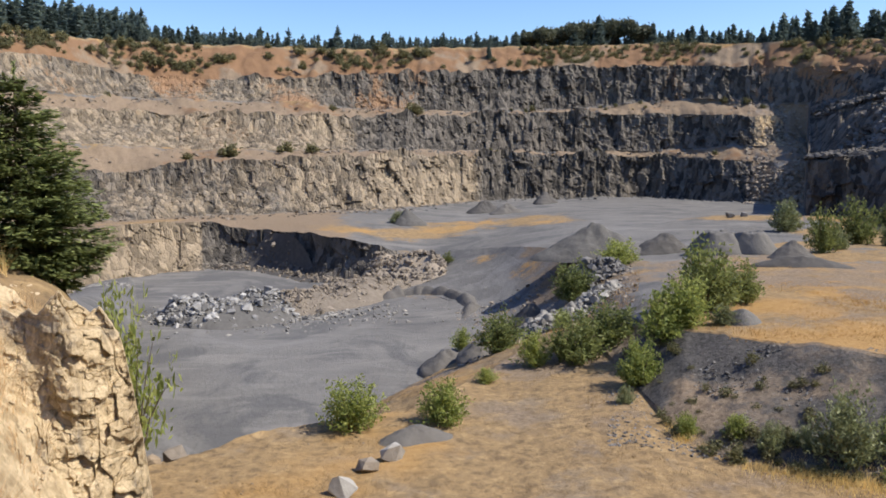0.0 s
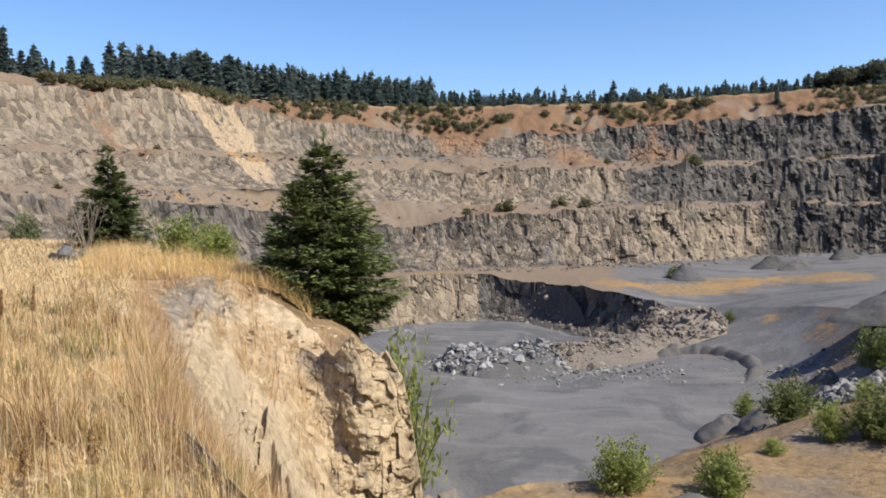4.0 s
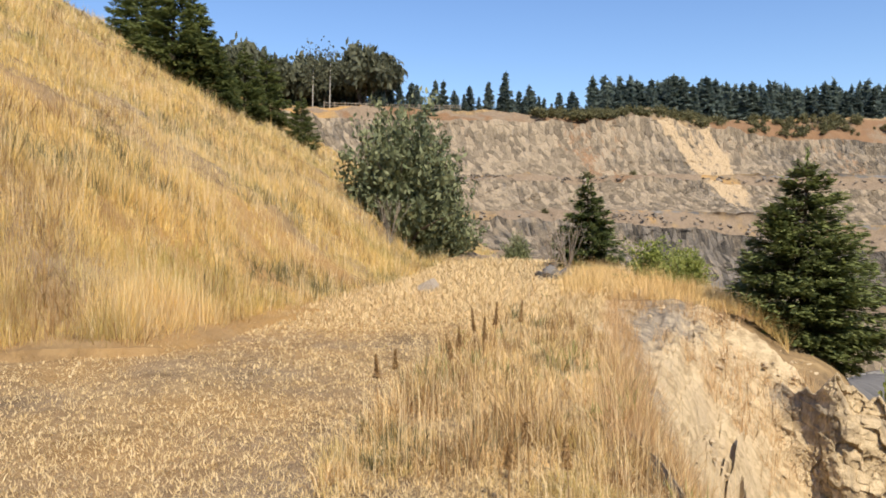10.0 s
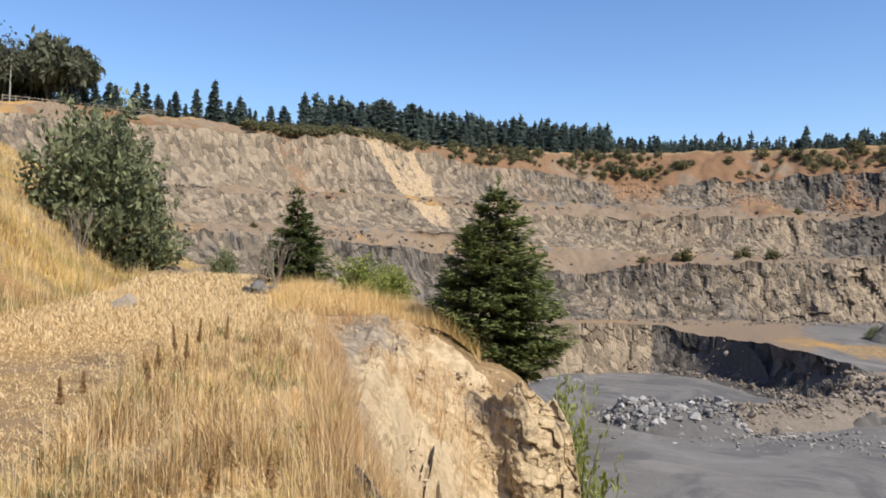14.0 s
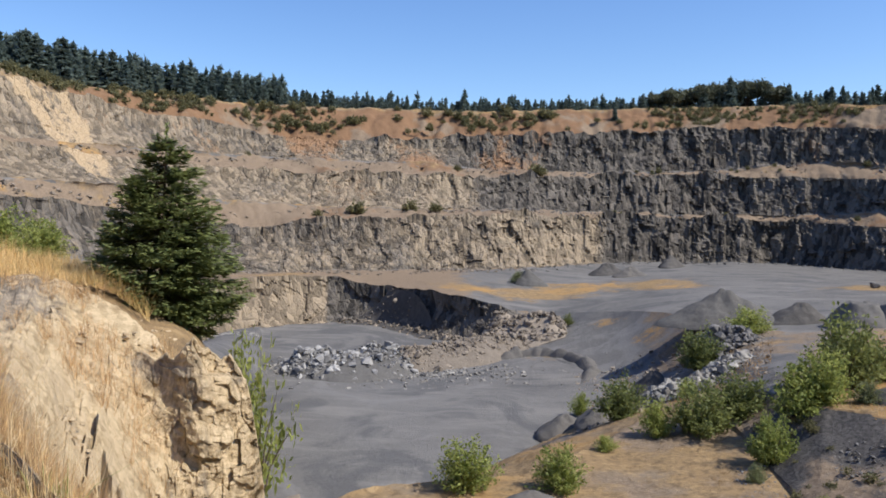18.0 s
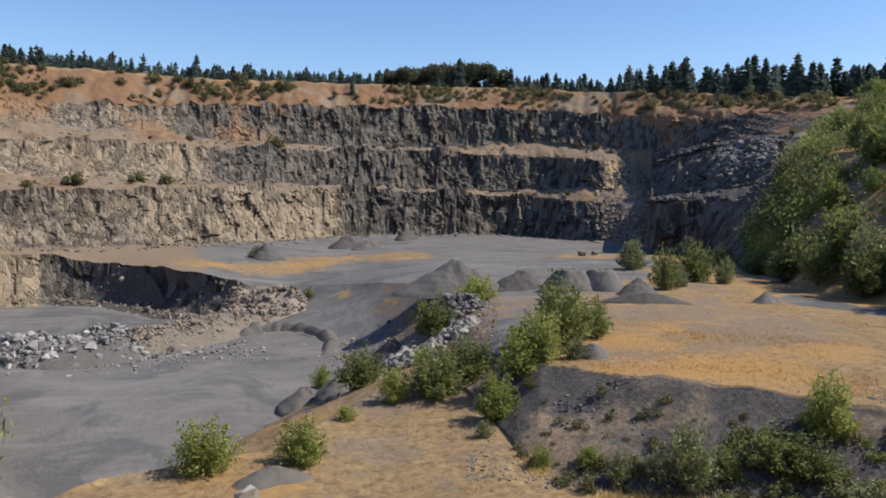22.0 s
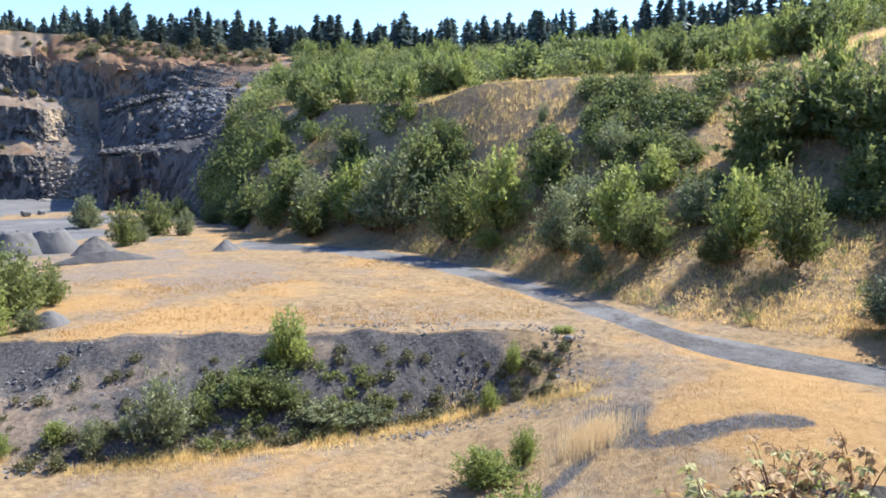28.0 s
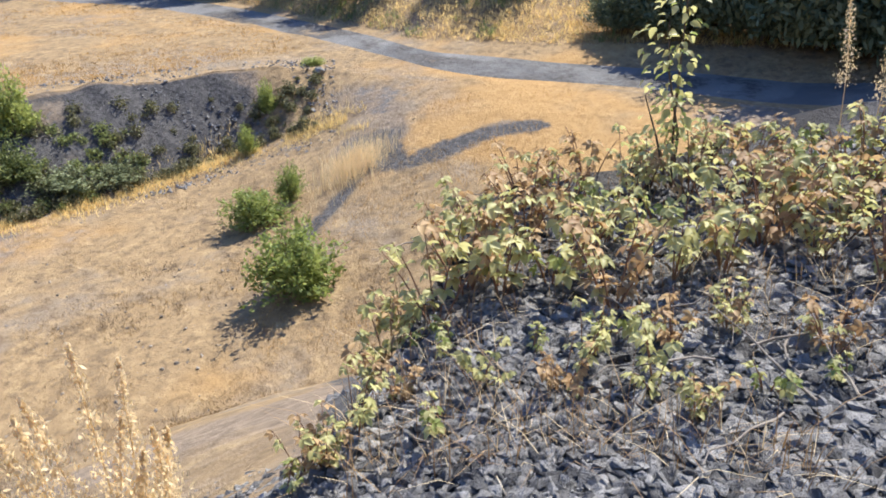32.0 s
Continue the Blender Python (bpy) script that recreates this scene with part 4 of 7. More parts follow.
def bush(name, label, group, seed, height, width, count, leaf, material, lobes=9, stems=5, category="bush", lift=0.0, stretch=2.3):
    """Leaves along many arching shoots that rise from one foot."""
    if lift > 0.5:
        return tree_crown(name, label, group, seed, height, width, count, leaf, material, lobes, stems, category, lift, stretch)
    rng = np.random.default_rng(seed)
    C, S, L = [], [], []
    low = 0.55 * lift
    shoots = lobes * 9
    for i in range(shoots):
        a, up = rng.uniform(0, 2 * math.pi), rng.uniform(0.03, 1.0)
        q = (0.86 + 0.2 * math.sin(2 * a + seed) + 0.12 * math.sin(5 * a + 3 * seed)) * rng.uniform(0.72, 1.14)
        out = q * width * 0.5 * math.sqrt(1 - up * up * 0.96)
        top = height * (low + (1 - low) * (0.14 + 0.86 * up)) * (0.62 + 0.38 * q)
        u = rng.uniform(0.32 + 0.2 * lift, 1.0, count // shoots)
        rr, zz = out * (0.1 + 0.9 * u ** 1.35), top * u ** 0.9
        side = (0.075 * (1.15 - u) + 0.012) * width
        p = np.stack([rr * math.cos(a), rr * math.sin(a), zz], 1) + rng.normal(size=(len(u), 3)) * side[:, None]
        p[:, 2] = np.maximum(p[:, 2], 0.04 * height)
        C.append(p)
        L.append(np.tile((0.7 * math.cos(a) * (1.1 - up), 0.7 * math.sin(a) * (1.1 - up), 0.35 + 0.5 * up), (len(u), 1)))
        if i < stems + 4:
            w = np.array((0.0, 0.4, 0.7, 0.95))
            S.append(limb([(out * (0.1 + 0.9 * k ** 1.35) * math.cos(a), out * (0.1 + 0.9 * k ** 1.35) * math.sin(a), top * k ** 0.9 - 0.2 * (k == 0)) for k in w],
                          (0.012 * height + 0.01, 0.008 * height + 0.006, 0.005 * height, 0.004), 5))
    lean = np.concatenate(L)
    t = thing(name, label, category, group)
    sv, sf = join(S)
    cv, cf = leaves(rng, np.concatenate(C), leaf, 1.2, stretch, lean)
    part("stem", mesh_from("stem", sv, sf, BARK, True), t)
    part("crown", mesh_from("crown", cv, cf, material), t)
    return t


def scatter(proto, spots, rng, lo=0.8, hi=1.2):
    """Copies of a thing on the ground; the thing itself takes the first spot."""
    for i, (az, r) in enumerate(spots):
        x, y, z = spot(az, r, -0.05)
        s = rng.uniform(lo, hi)
        m = Matrix.LocRotScale((x, y, z), Euler((0, 0, rng.uniform(0, 6.28))), (s * rng.uniform(0.88, 1.12), s * rng.uniform(0.88, 1.12), s))
        if i == 0:
            proto.matrix_basis = m
        else:
            proto.scale = (1, 1, 1)
            copy_thing(proto, Matrix.Identity(4)).matrix_basis = m
            x, y, z = spot(*spots[0], -0.05)
            proto.scale = (1, 1, 1)


rng = np.random.default_rng(11)

# spruce on the headland, and the smaller one behind it
def near_spruce(label, seed, height, spread, branches, sprays, needle, material):
    """Flat drooping sprays of needles on whorled boughs, widest a quarter of the way up."""
    rng = np.random.default_rng(seed)
    t = thing("spruce_tree", label, "tree")
    C, D, boughs = [], [], []
    for i in range(branches):
        f = 1 - (i + rng.uniform()) / branches
        f = 1 - (1 - f) ** 0.62
        whorl = f + rng.normal(0, 0.012)
        z = height * (0.0 + 0.97 * whorl)
        a = rng.uniform(0, 2 * math.pi)
        shape = min(1.0, max(1.03 - whorl, 0.01) / 0.72) ** 0.8 * min(1.0, 0.6 + 1.9 * max(whorl, 0))
        reach = spread * shape * (0.86 + 0.2 * rng.uniform() + 0.1 * math.sin(3 * a + seed)) * (1.0 if rng.uniform() < 0.8 else rng.uniform(0.45, 0.8)) + 0.07
        n = max(14, int(sprays * (0.25 + 0.75 * reach / spread)))
        u = rng.uniform(0.1, 1.0, n) ** 0.65
        side = rng.uniform(-1, 1, n) * (0.36 * reach * (1.08 - u) ** 0.75 + 0.02)
        lift = 0.34 * whorl - 0.16
        zz = z + reach * (lift * u - 0.2 * u + 0.17 * u ** 3) - 0.25 * np.abs(side) + rng.normal(0, 0.05, n)
        ca, sa = math.cos(a), math.sin(a)
        C.append(np.stack([reach * u * ca - side * sa, reach * u * sa + side * ca, zz], 1))
        w = np.sign(side) * rng.uniform(0.3, 1.0, n)
        D.append(np.stack([ca - w * sa, sa + w * ca, rng.normal(-0.12, 0.2, n) + 0.3 * u * whorl], 1))
        if i % 4 == 0:
            boughs.append(limb([(0, 0, z), (0.5 * reach * ca, 0.5 * reach * sa, z + reach * (0.5 * lift - 0.09)), (0.85 * reach * ca, 0.85 * reach * sa, z + reach * (0.85 * lift - 0.07))], (0.006 * height, 0.004 * height, 0.004), 4))
    C, D = np.concatenate(C), np.concatenate(D)
    n = len(C)
    D /= np.linalg.norm(D, axis=1)[:, None]
    E = np.cross(D, (0, 0, 1)) + rng.normal(0, 0.35, (n, 3))
    E /= np.linalg.norm(E, axis=1)[:, None]
    ln = needle * rng.uniform(0.6, 1.35, (n, 1))
    a, b = D * ln, E * ln * 0.17
    V = np.stack([C - 0.3 * a, C + 0.2 * a + b, C + 0.7 * a, C + 0.2 * a - b], 1).reshape(-1, 3)
    tip = np.stack([np.zeros(20), np.zeros(20), rng.uniform(0.93, 1.03, 20) * height], 1)
    v2, f2 = leaves(rng, tip, needle * 0.3, 0.6, 3.0, np.tile((0, 0, 1.2), (20, 1)))
    cv, cf = join([(V, np.arange(4 * n).reshape(n, 4)), (v2, f2)])
    tv, tf = limb([(0, 0, -0.8), (0.03, 0, height * 0.4), (0, 0, height * 0.98)], (height * 0.02 + 0.02, height * 0.013, 0.008), 8)
    bv, bf = join(boughs)
    part("trunk", mesh_from("trunk", tv, tf, BARK, True), t)
    tagged(part("bough", mesh_from("bough", bv, bf, BARK, True), t), kind="stuff")
    part("crown", mesh_from("crown", cv, cf, material), t)
    return t


ledge_spruce = near_spruce("young green spruce leaning out over the cliff edge", 3, 4.95, 1.92, 560, 120, 0.19, SPRUCE_NEAR)
ledge_spruce.matrix_basis = pose(*spot(-28.35, 21.3, -0.6), 0, 2, 40)
ledge_spruce2 = near_spruce("small dark spruce among dry grass on the ledge", 4, 4.3, 1.55, 330, 80, 0.24, SPRUCE_NEAR)
ledge_spruce2.matrix_basis = pose(*spot(-42.2, 36, -0.3), 0, 0, 10)
LEAF_DARK = leaf_material("beech_leaves", (0.062, 0.072, 0.046), (0.15, 0.155, 0.095), 0.35)
RASP = leaf_material("bramble_leaves", (0.24, 0.25, 0.08), (0.68, 0.62, 0.27), 0.45, 0.5, (0.72, 0.48, 0.1))
# tall sallows' leaves: shade of their near side put into a darker tone
SALLOW_SHADE = leaf_material("shaded_sallow_leaves", (0.1, 0.125, 0.065), (0.25, 0.27, 0.14), 0.28)
RUST = leaf_material("withered_leaves", (0.24, 0.13, 0.06), (0.58, 0.4, 0.19), 0.4)
DRIED = leaf_material("dried_bank_weeds", (0.3, 0.18, 0.085), (0.7, 0.47, 0.24), 0.3)
WEED = leaf_material("withered_weeds", (0.22, 0.13, 0.06), (0.42, 0.27, 0.12), 0.2)
STRAW_PALE = leaf_material("pale_straw", (0.64, 0.48, 0.25), (0.86, 0.69, 0.42), 0.35, 0.7)
HEAP = stone_material("grey_chippings", (0.05, 0.049, 0.047), (0.15, 0.142, 0.132), 2.2)
HEAP_DARK = stone_material("dark_chippings", (0.04, 0.038, 0.037), (0.135, 0.125, 0.114), 1.6)
GRIT = stone_material("bluish_chippings", (0.055, 0.052, 0.05), (0.5, 0.475, 0.44), 10.0)
BROWN_ROCK = stone_material("brown_stone", (0.1, 0.085, 0.07), (0.31, 0.26, 0.205), 3.0)
JOINT_ROCK = stone_material("jointed_tan_rock", (0.2, 0.152, 0.096), (0.55, 0.43, 0.28), 3.0)
WOOD = bark_material("weathered_wood", (0.16, 0.13, 0.1), (0.36, 0.31, 0.25))
BIRCH = bark_material("birch_bark", (0.25, 0.23, 0.2), (0.5, 0.48, 0.44))


# ---- loose rock ----
def stone_shape(seed, material, points=13, squash=(1, 1, 0.8)):
    """An angular broken stone about 1 m across, resting at z = 0."""
    r = np.random.default_rng(seed)
    bm = bmesh.new()
    for p in r.normal(size=(points, 3)):
        p = p / np.linalg.norm(p) * r.uniform(0.42, 0.58) * np.array(squash)
        bm.verts.new(p)
    res = bmesh.ops.convex_hull(bm, input=bm.verts)
    bmesh.ops.delete(bm, geom=[g for g in res["geom_unused"] if isinstance(g, bmesh.types.BMVert)], context="VERTS")
    low = min(v.co.z for v in bm.verts)
    for v in bm.verts:
        v.co.z -= low
    me = bpy.data.meshes.new("stone")
    bm.to_mesh(me)
    bm.free()
    me.materials.append(material)
    return me


STONES = {m.name: [stone_shape(40 + i, m, 11 + i, (1.0, 0.75 + 0.05 * i, 0.65 + 0.04 * i)) for i in range(8)] for m in (PALE_ROCK, GREY_ROCK, DARK_ROCK, TAN_ROCK, BROWN_ROCK)}


def mound_mesh(seed, rx, ry, h, material, sharp=1.0, flat=0.0, ripple=0.2, rings=22, sides=64):
    """A tipped heap: steep loose sides, a soft or flattened top, uneven foot."""
    r = np.random.default_rng(seed)
    V = [(0, 0, h)]
    for i in range(1, rings + 1):
        f = i / rings
        for j in range(sides):
            t = 2 * math.pi * j / sides
            wob = 1 + 0.16 * math.sin(2 * t + seed) + 0.07 * math.sin(3 * t + 2 * seed)
            z = h * min(1.0, (1 - f ** sharp) / max(1 - flat, 0.05))
            x, y = rx * f * wob * math.cos(t), ry * f * wob * math.sin(t)
            V.append((x, y, z - (0.35 if i == rings else 0)))
    V = np.array(V)
    q = 1.1 / max(1, h * 0.4)
    V[1:, :2] *= (1 + 0.1 * fbm(V[1:, 0] * 0.5, V[1:, 1] * 0.5, V[1:, 2] * 0.5 + seed, 3))[:, None]
    V[1:, 2] += ripple * h * fbm(V[1:, 0] * q, V[1:, 1] * q, seed, 4) * (1.2 - np.repeat(np.arange(1, rings + 1) / rings, sides))
    me = bpy.data.meshes.new("heap")
    faces = [(0, 1 + j, 1 + (j + 1) % sides) for j in range(sides)]
    for i in range(rings - 1):
        for j in range(sides):
            a, b = 1 + i * sides + j, 1 + i * sides + (j + 1) % sides
            faces.append((a, a + sides, b + sides, b))
    me.from_pydata(V.tolist(), [], faces)
    me.polygons.foreach_set("use_smooth", np.ones(len(faces), bool))
    me.materials.append(material)
    return me


def heap(az, r, rx, ry, h, label, material=HEAP, turn=0, sharp=1.0, flat=0.0, seed=1):
    ob = new("gravel_mound", mound_mesh(seed, rx, ry, h, material, sharp, flat))
    ob.matrix_basis = pose(*spot(az, r, -0.15), 0, 0, turn)
    return tagged(ob, label, "gravel mound", "tipped mounds of gravel")


heap(11.0, 116, 8.2, 6.0, 4.4, "large conical heap of grey stone chippings", HEAP, 10, 1.0, 0.08, 2)
heap(15.6, 117, 4.6, 3.6, 2.7, "low rounded heap of dark grit beside others", HEAP_DARK, 40, 1.2, 0.1, 3)
heap(19.2, 111, 4.4, 3.6, 2.9, "flat-topped heap of grey stone dust", HEAP, 0, 1.5, 0.3, 4)
heap(21.3, 111, 3.4, 3.4, 2.9, "flat-topped heap of grey stone dust", HEAP, 70, 1.4, 0.3, 5)
heap(23.9, 106, 3.6, 3.0, 2.2, "dark rough heap among weeds", HEAP_DARK, 20, 1.0, 0.1, 6)
heap(3.0, 224, 5.0, 4.5, 3.6, "small dark heap of grit near the rock face", HEAP_DARK, 0, 1.0, 0.0, 7)
heap(4.6, 219, 4.8, 4.0, 3.0, "small dark heap of grit near the rock face", HEAP_DARK, 30, 1.0, 0.0, 8)
heap(7.3, 255, 7.0, 4.0, 3.5, "dark spoil heap against the rock face", HEAP_DARK, 80, 1.2, 0.1, 9)
heap(-2.6, 196, 5.2, 4.4, 3.6, "grey gravel heap with a bush growing on it", HEAP, 0, 1.0, 0.1, 10)
heap(0.3, 88, 4.2, 2.8, 2.2, "small dark gravel heap at the pit floor's edge", HEAP_DARK, 20, 1.0, 0.1, 11)
heap(2.5, 84, 3.4, 2.6, 1.9, "small dark gravel heap at the pit floor's edge", HEAP_DARK, 60, 1.1, 0.1, 12)
heap(32.3, 103, 2.0, 1.6, 1.5, "small bluish grey gravel heap beside the track", HEAP, 0, 1.0, 0.0, 13)
heap(-2.2, 45.6, 2.3, 1.8, 1.0, "low grey gravel mound on the terrace edge", HEAP_DARK, 20, 1.2, 0.1, 14)
heap(20.9, 62.5, 1.7, 1.6, 1.2, "grey stony hump at the head of the bank", HEAP, 0, 1.2, 0.1, 16)
heap(24.5, 96.5, 6.5, 1.6, 1.2, "long low dark bank at the field's edge", HEAP_DARK, -24, 1.2, 0.2, 17)
heap(6.4, 99, 3.6, 3.6, 2.6, "dark loose rock slope under bushes", HEAP_DARK, 30, 1.2, 0.1, 18)


def berm():
    """Curved ridge pushed up on the pit floor."""
    pts = [(-4.6, 131), (-3.2, 134), (-1.4, 134), (0.4, 130), (1.6, 124), (2.1, 118), (1.5, 112)]
    az = np.interp(np.linspace(0, 6, 60), range(7), [p[0] for p in pts])
    rr = np.interp(np.linspace(0, 6, 60), range(7), [p[1] for p in pts])
    x, y = rr * np.sin(np.radians(az)), rr * np.cos(np.radians(az))
    tx, ty = np.gradient(x), np.gradient(y)
    ln = np.hypot(tx, ty)
    h = np.interp(np.linspace(0, 1, 60), (0, 0.12, 0.2, 0.5, 0.85, 1), (0, 1.7, 1.0, 0.8, 0.8, 0)) * (1.1 + 0.9 * fbm(x / 1.3, y / 1.3, 1.0))
    V = []
    for s, f in ((-1.0, 0), (-0.55, 0.55), (-0.15, 1.0), (0.15, 0.95), (0.5, 0.5), (1.0, 0)):
        w = 1.0 * s * (0.7 + 0.8 * h)
        px, py = x - ty / ln * w, y + tx / ln * w
        V.append(np.stack([px, py, land(px, py) + f * h - (0.2 if f == 0 else 0)], 1))
    V = np.stack(V, 1).reshape(-1, 3)
    F = [(i * 6 + k, (i + 1) * 6 + k, (i + 1) * 6 + k + 1, i * 6 + k + 1) for i in range(59) for k in range(5)]
    tagged(new("gravel_berm", mesh_from("berm", V, F, HEAP_DARK, True)), "curved low ridge of dark gravel on the pit floor", "gravel berm")


berm()


def as_arrays(me):
    """Vertices and triangles of a small mesh."""
    v = np.array([tuple(p.co) for p in me.vertices])
    return v, np.array([tuple(p.vertices) for p in me.polygons])


def rock_pile(label, spots_, count, lo, hi, material, seed, tall, base_material=None, group=""):
    """Stones lying on a mound that follows a row of places (bearing, distance, half width)."""
    r = np.random.default_rng(seed)
    t = thing("rock_pile", label, "rock pile", group)
    path = np.array(spots_, float)
    shapes = STONES[material.name]
    steps = np.linspace(0, len(path) - 1, 26)
    az, rr, hw = (np.interp(steps, range(len(path)), path[:, i]) for i in range(3))
    x, y = rr * np.sin(np.radians(az)), rr * np.cos(np.radians(az))
    tx, ty = np.gradient(x), np.gradient(y)
    ln = np.hypot(tx, ty)
    V = []
    for s in np.linspace(-1, 1, 9):
        px, py = x - ty / ln * hw * s * 1.12, y + tx / ln * hw * s * 1.12
        e = np.minimum(1, np.minimum(steps, steps[-1] - steps) * 2.5 + 0.15)
        V.append(np.stack([px, py, land(px, py) + tall * (1 - s * s) * e * (0.8 + 0.5 * fbm(px / 3, py / 3, seed)) - 0.3], 1))
    V = np.stack(V, 1).reshape(-1, 3)
    F = [(i * 9 + k, (i + 1) * 9 + k, (i + 1) * 9 + k + 1, i * 9 + k + 1) for i in range(25) for k in range(8)]
    part("mound", mesh_from("mound", V, F, base_material or HEAP_DARK, True), t)
    arrays, small = [as_arrays(me) for me in shapes], []
    total = count * 9
    u, s = r.uniform(0, len(path) - 1, total), r.uniform(-1, 1, total)
    a, q, w = (np.interp(u, range(len(path)), path[:, k]) for k in range(3))
    j = np.minimum((u / (len(path) - 1) * 25).astype(int), 25)
    PX, PY = q * np.sin(np.radians(a)) - ty[j] / ln[j] * w * s, q * np.cos(np.radians(a)) + tx[j] / ln[j] * w * s
    e = np.minimum(1, np.minimum(u, len(path) - 1 - u) * 2.5 + 0.15)
    PZ = land(PX, PY) + tall * (1 - s * s) * e * (0.8 + 0.5 * fbm(PX / 3, PY / 3, seed)) - 0.3
    for i in range(total):
        px, py, z = PX[i], PY[i], PZ[i]
        k = lo + (hi - lo) * r.uniform() ** 2.2
        m = Matrix.LocRotScale((px, py, z - 0.05 * k), Euler(r.uniform(-0.5, 0.5, 3) + np.array((0, 0, r.uniform(0, 6.28)))), (k, k * r.uniform(0.7, 1.2), k * r.uniform(0.7, 1.2)))
        if i < count:
            part("stone", shapes[r.integers(len(shapes))], t).matrix_basis = m
        else:
            m = m @ Matrix.Diagonal((0.55, 0.55, 0.55, 1))
            v, f = arrays[i % len(arrays)]
            small.append((v @ np.array(m.to_3x3()).T + np.array(m.translation), f))
    V, F = join(small)
    tagged(part("rubble", mesh_from("rubble", V, F, material), t), kind="stuff")
    return t


rock_pile("heap of large pale broken rocks on the pit floor", [(-20.0, 124, 3.5), (-17.6, 124, 7), (-15.2, 123, 8), (-12.6, 127, 7.5), (-11, 129, 5)], 290, 0.5, 1.8, PALE_ROCK, 1, 3.7, HEAP)
rock_pile("brownish rubble ridge beside the ramp", [(-12.4, 126, 5), (-9.5, 129, 6), (-7.4, 133, 7), (-5.5, 140, 6), (-3.4, 144, 5)], 200, 0.5, 1.5, BROWN_ROCK, 2, 3.6, BROWN_ROCK)
rock_pile("stony bank at the head of the ramp", [(-5.2, 152, 3), (-4.2, 147, 6), (-2.4, 146, 6), (0.2, 146, 4)], 110, 0.5, 1.9, BROWN_ROCK, 3, 3.4, BROWN_ROCK)
rock_pile("ridge of grey broken rocks between bushes", [(5.8, 81, 2.4), (7.4, 84, 3), (9.6, 87, 3), (11.8, 92, 2.5)], 170, 0.4, 1.5, GREY_ROCK, 4, 1.8, HEAP)
rock_pile("dark boulders heaped beside a bush", [(8.6, 104, 2), (10.2, 104, 3.4), (12.2, 100, 3.2)], 110, 0.5, 1.8, DARK_ROCK, 5, 2.4, HEAP_DARK)
rock_pile("low scatter of dark stones at the foot of the rock wall", [(-16.5, 182, 2), (-13, 178, 3), (-9.5, 158, 3), (-7, 152, 2)], 70, 0.5, 1.6, BROWN_ROCK, 6, 1.0, HEAP_DARK)
rock_pile("dark fallen blocks on top of the buttress", [(28.2, 214, 4), (30, 214, 9), (32.5, 214, 9)], 150, 1.0, 3.2, DARK_ROCK, 7, 3.0, HEAP_DARK)


def boulder(az, r, size, material, label, seed, tilt=0):
    ob = new("boulder", stone_shape(seed, material, 18, (1, 0.85, 0.8)))
    x, y, z = spot(az, r, -0.12 * size)
    ob.matrix_basis = Matrix.LocRotScale((x, y, z), Euler((tilt, 0.1, seed)), (size, size, size))
    tagged(ob, label, "boulder", "loose boulders")


boulder(-19.3, 47.5, 1.5, BROWN_ROCK, "brown boulder lying on the dry terrace", 1)
boulder(-20.9, 46.5, 1.5, TAN_ROCK, "tan boulder at the foot of the cliff", 2)
boulder(-5.7, 40.6, 1.3, BROWN_ROCK, "wedge-shaped brown boulder in dry grass", 3, 0.4)
boulder(-3.7, 42.2, 1.5, GREY_ROCK, "squarish pale grey boulder in dry grass", 4)
boulder(-7.6, 37.8, 1.6, GREY_ROCK, "pale flat-topped boulder in dry grass", 5)
boulder(56.8, 52.6, 0.9, PALE_ROCK, "white stone on the dark gravel bank", 6)
boulder(19.9, 190, 2.4, PALE_ROCK, "pale boulder on the quarry floor", 7)
boulder(20.8, 192, 2.0, DARK_ROCK, "dark boulder on the quarry floor", 8)
boulder(-53.5, 21.9, 0.75, BROWN_ROCK, "flat grey stone lying beside the grassy track", 9)


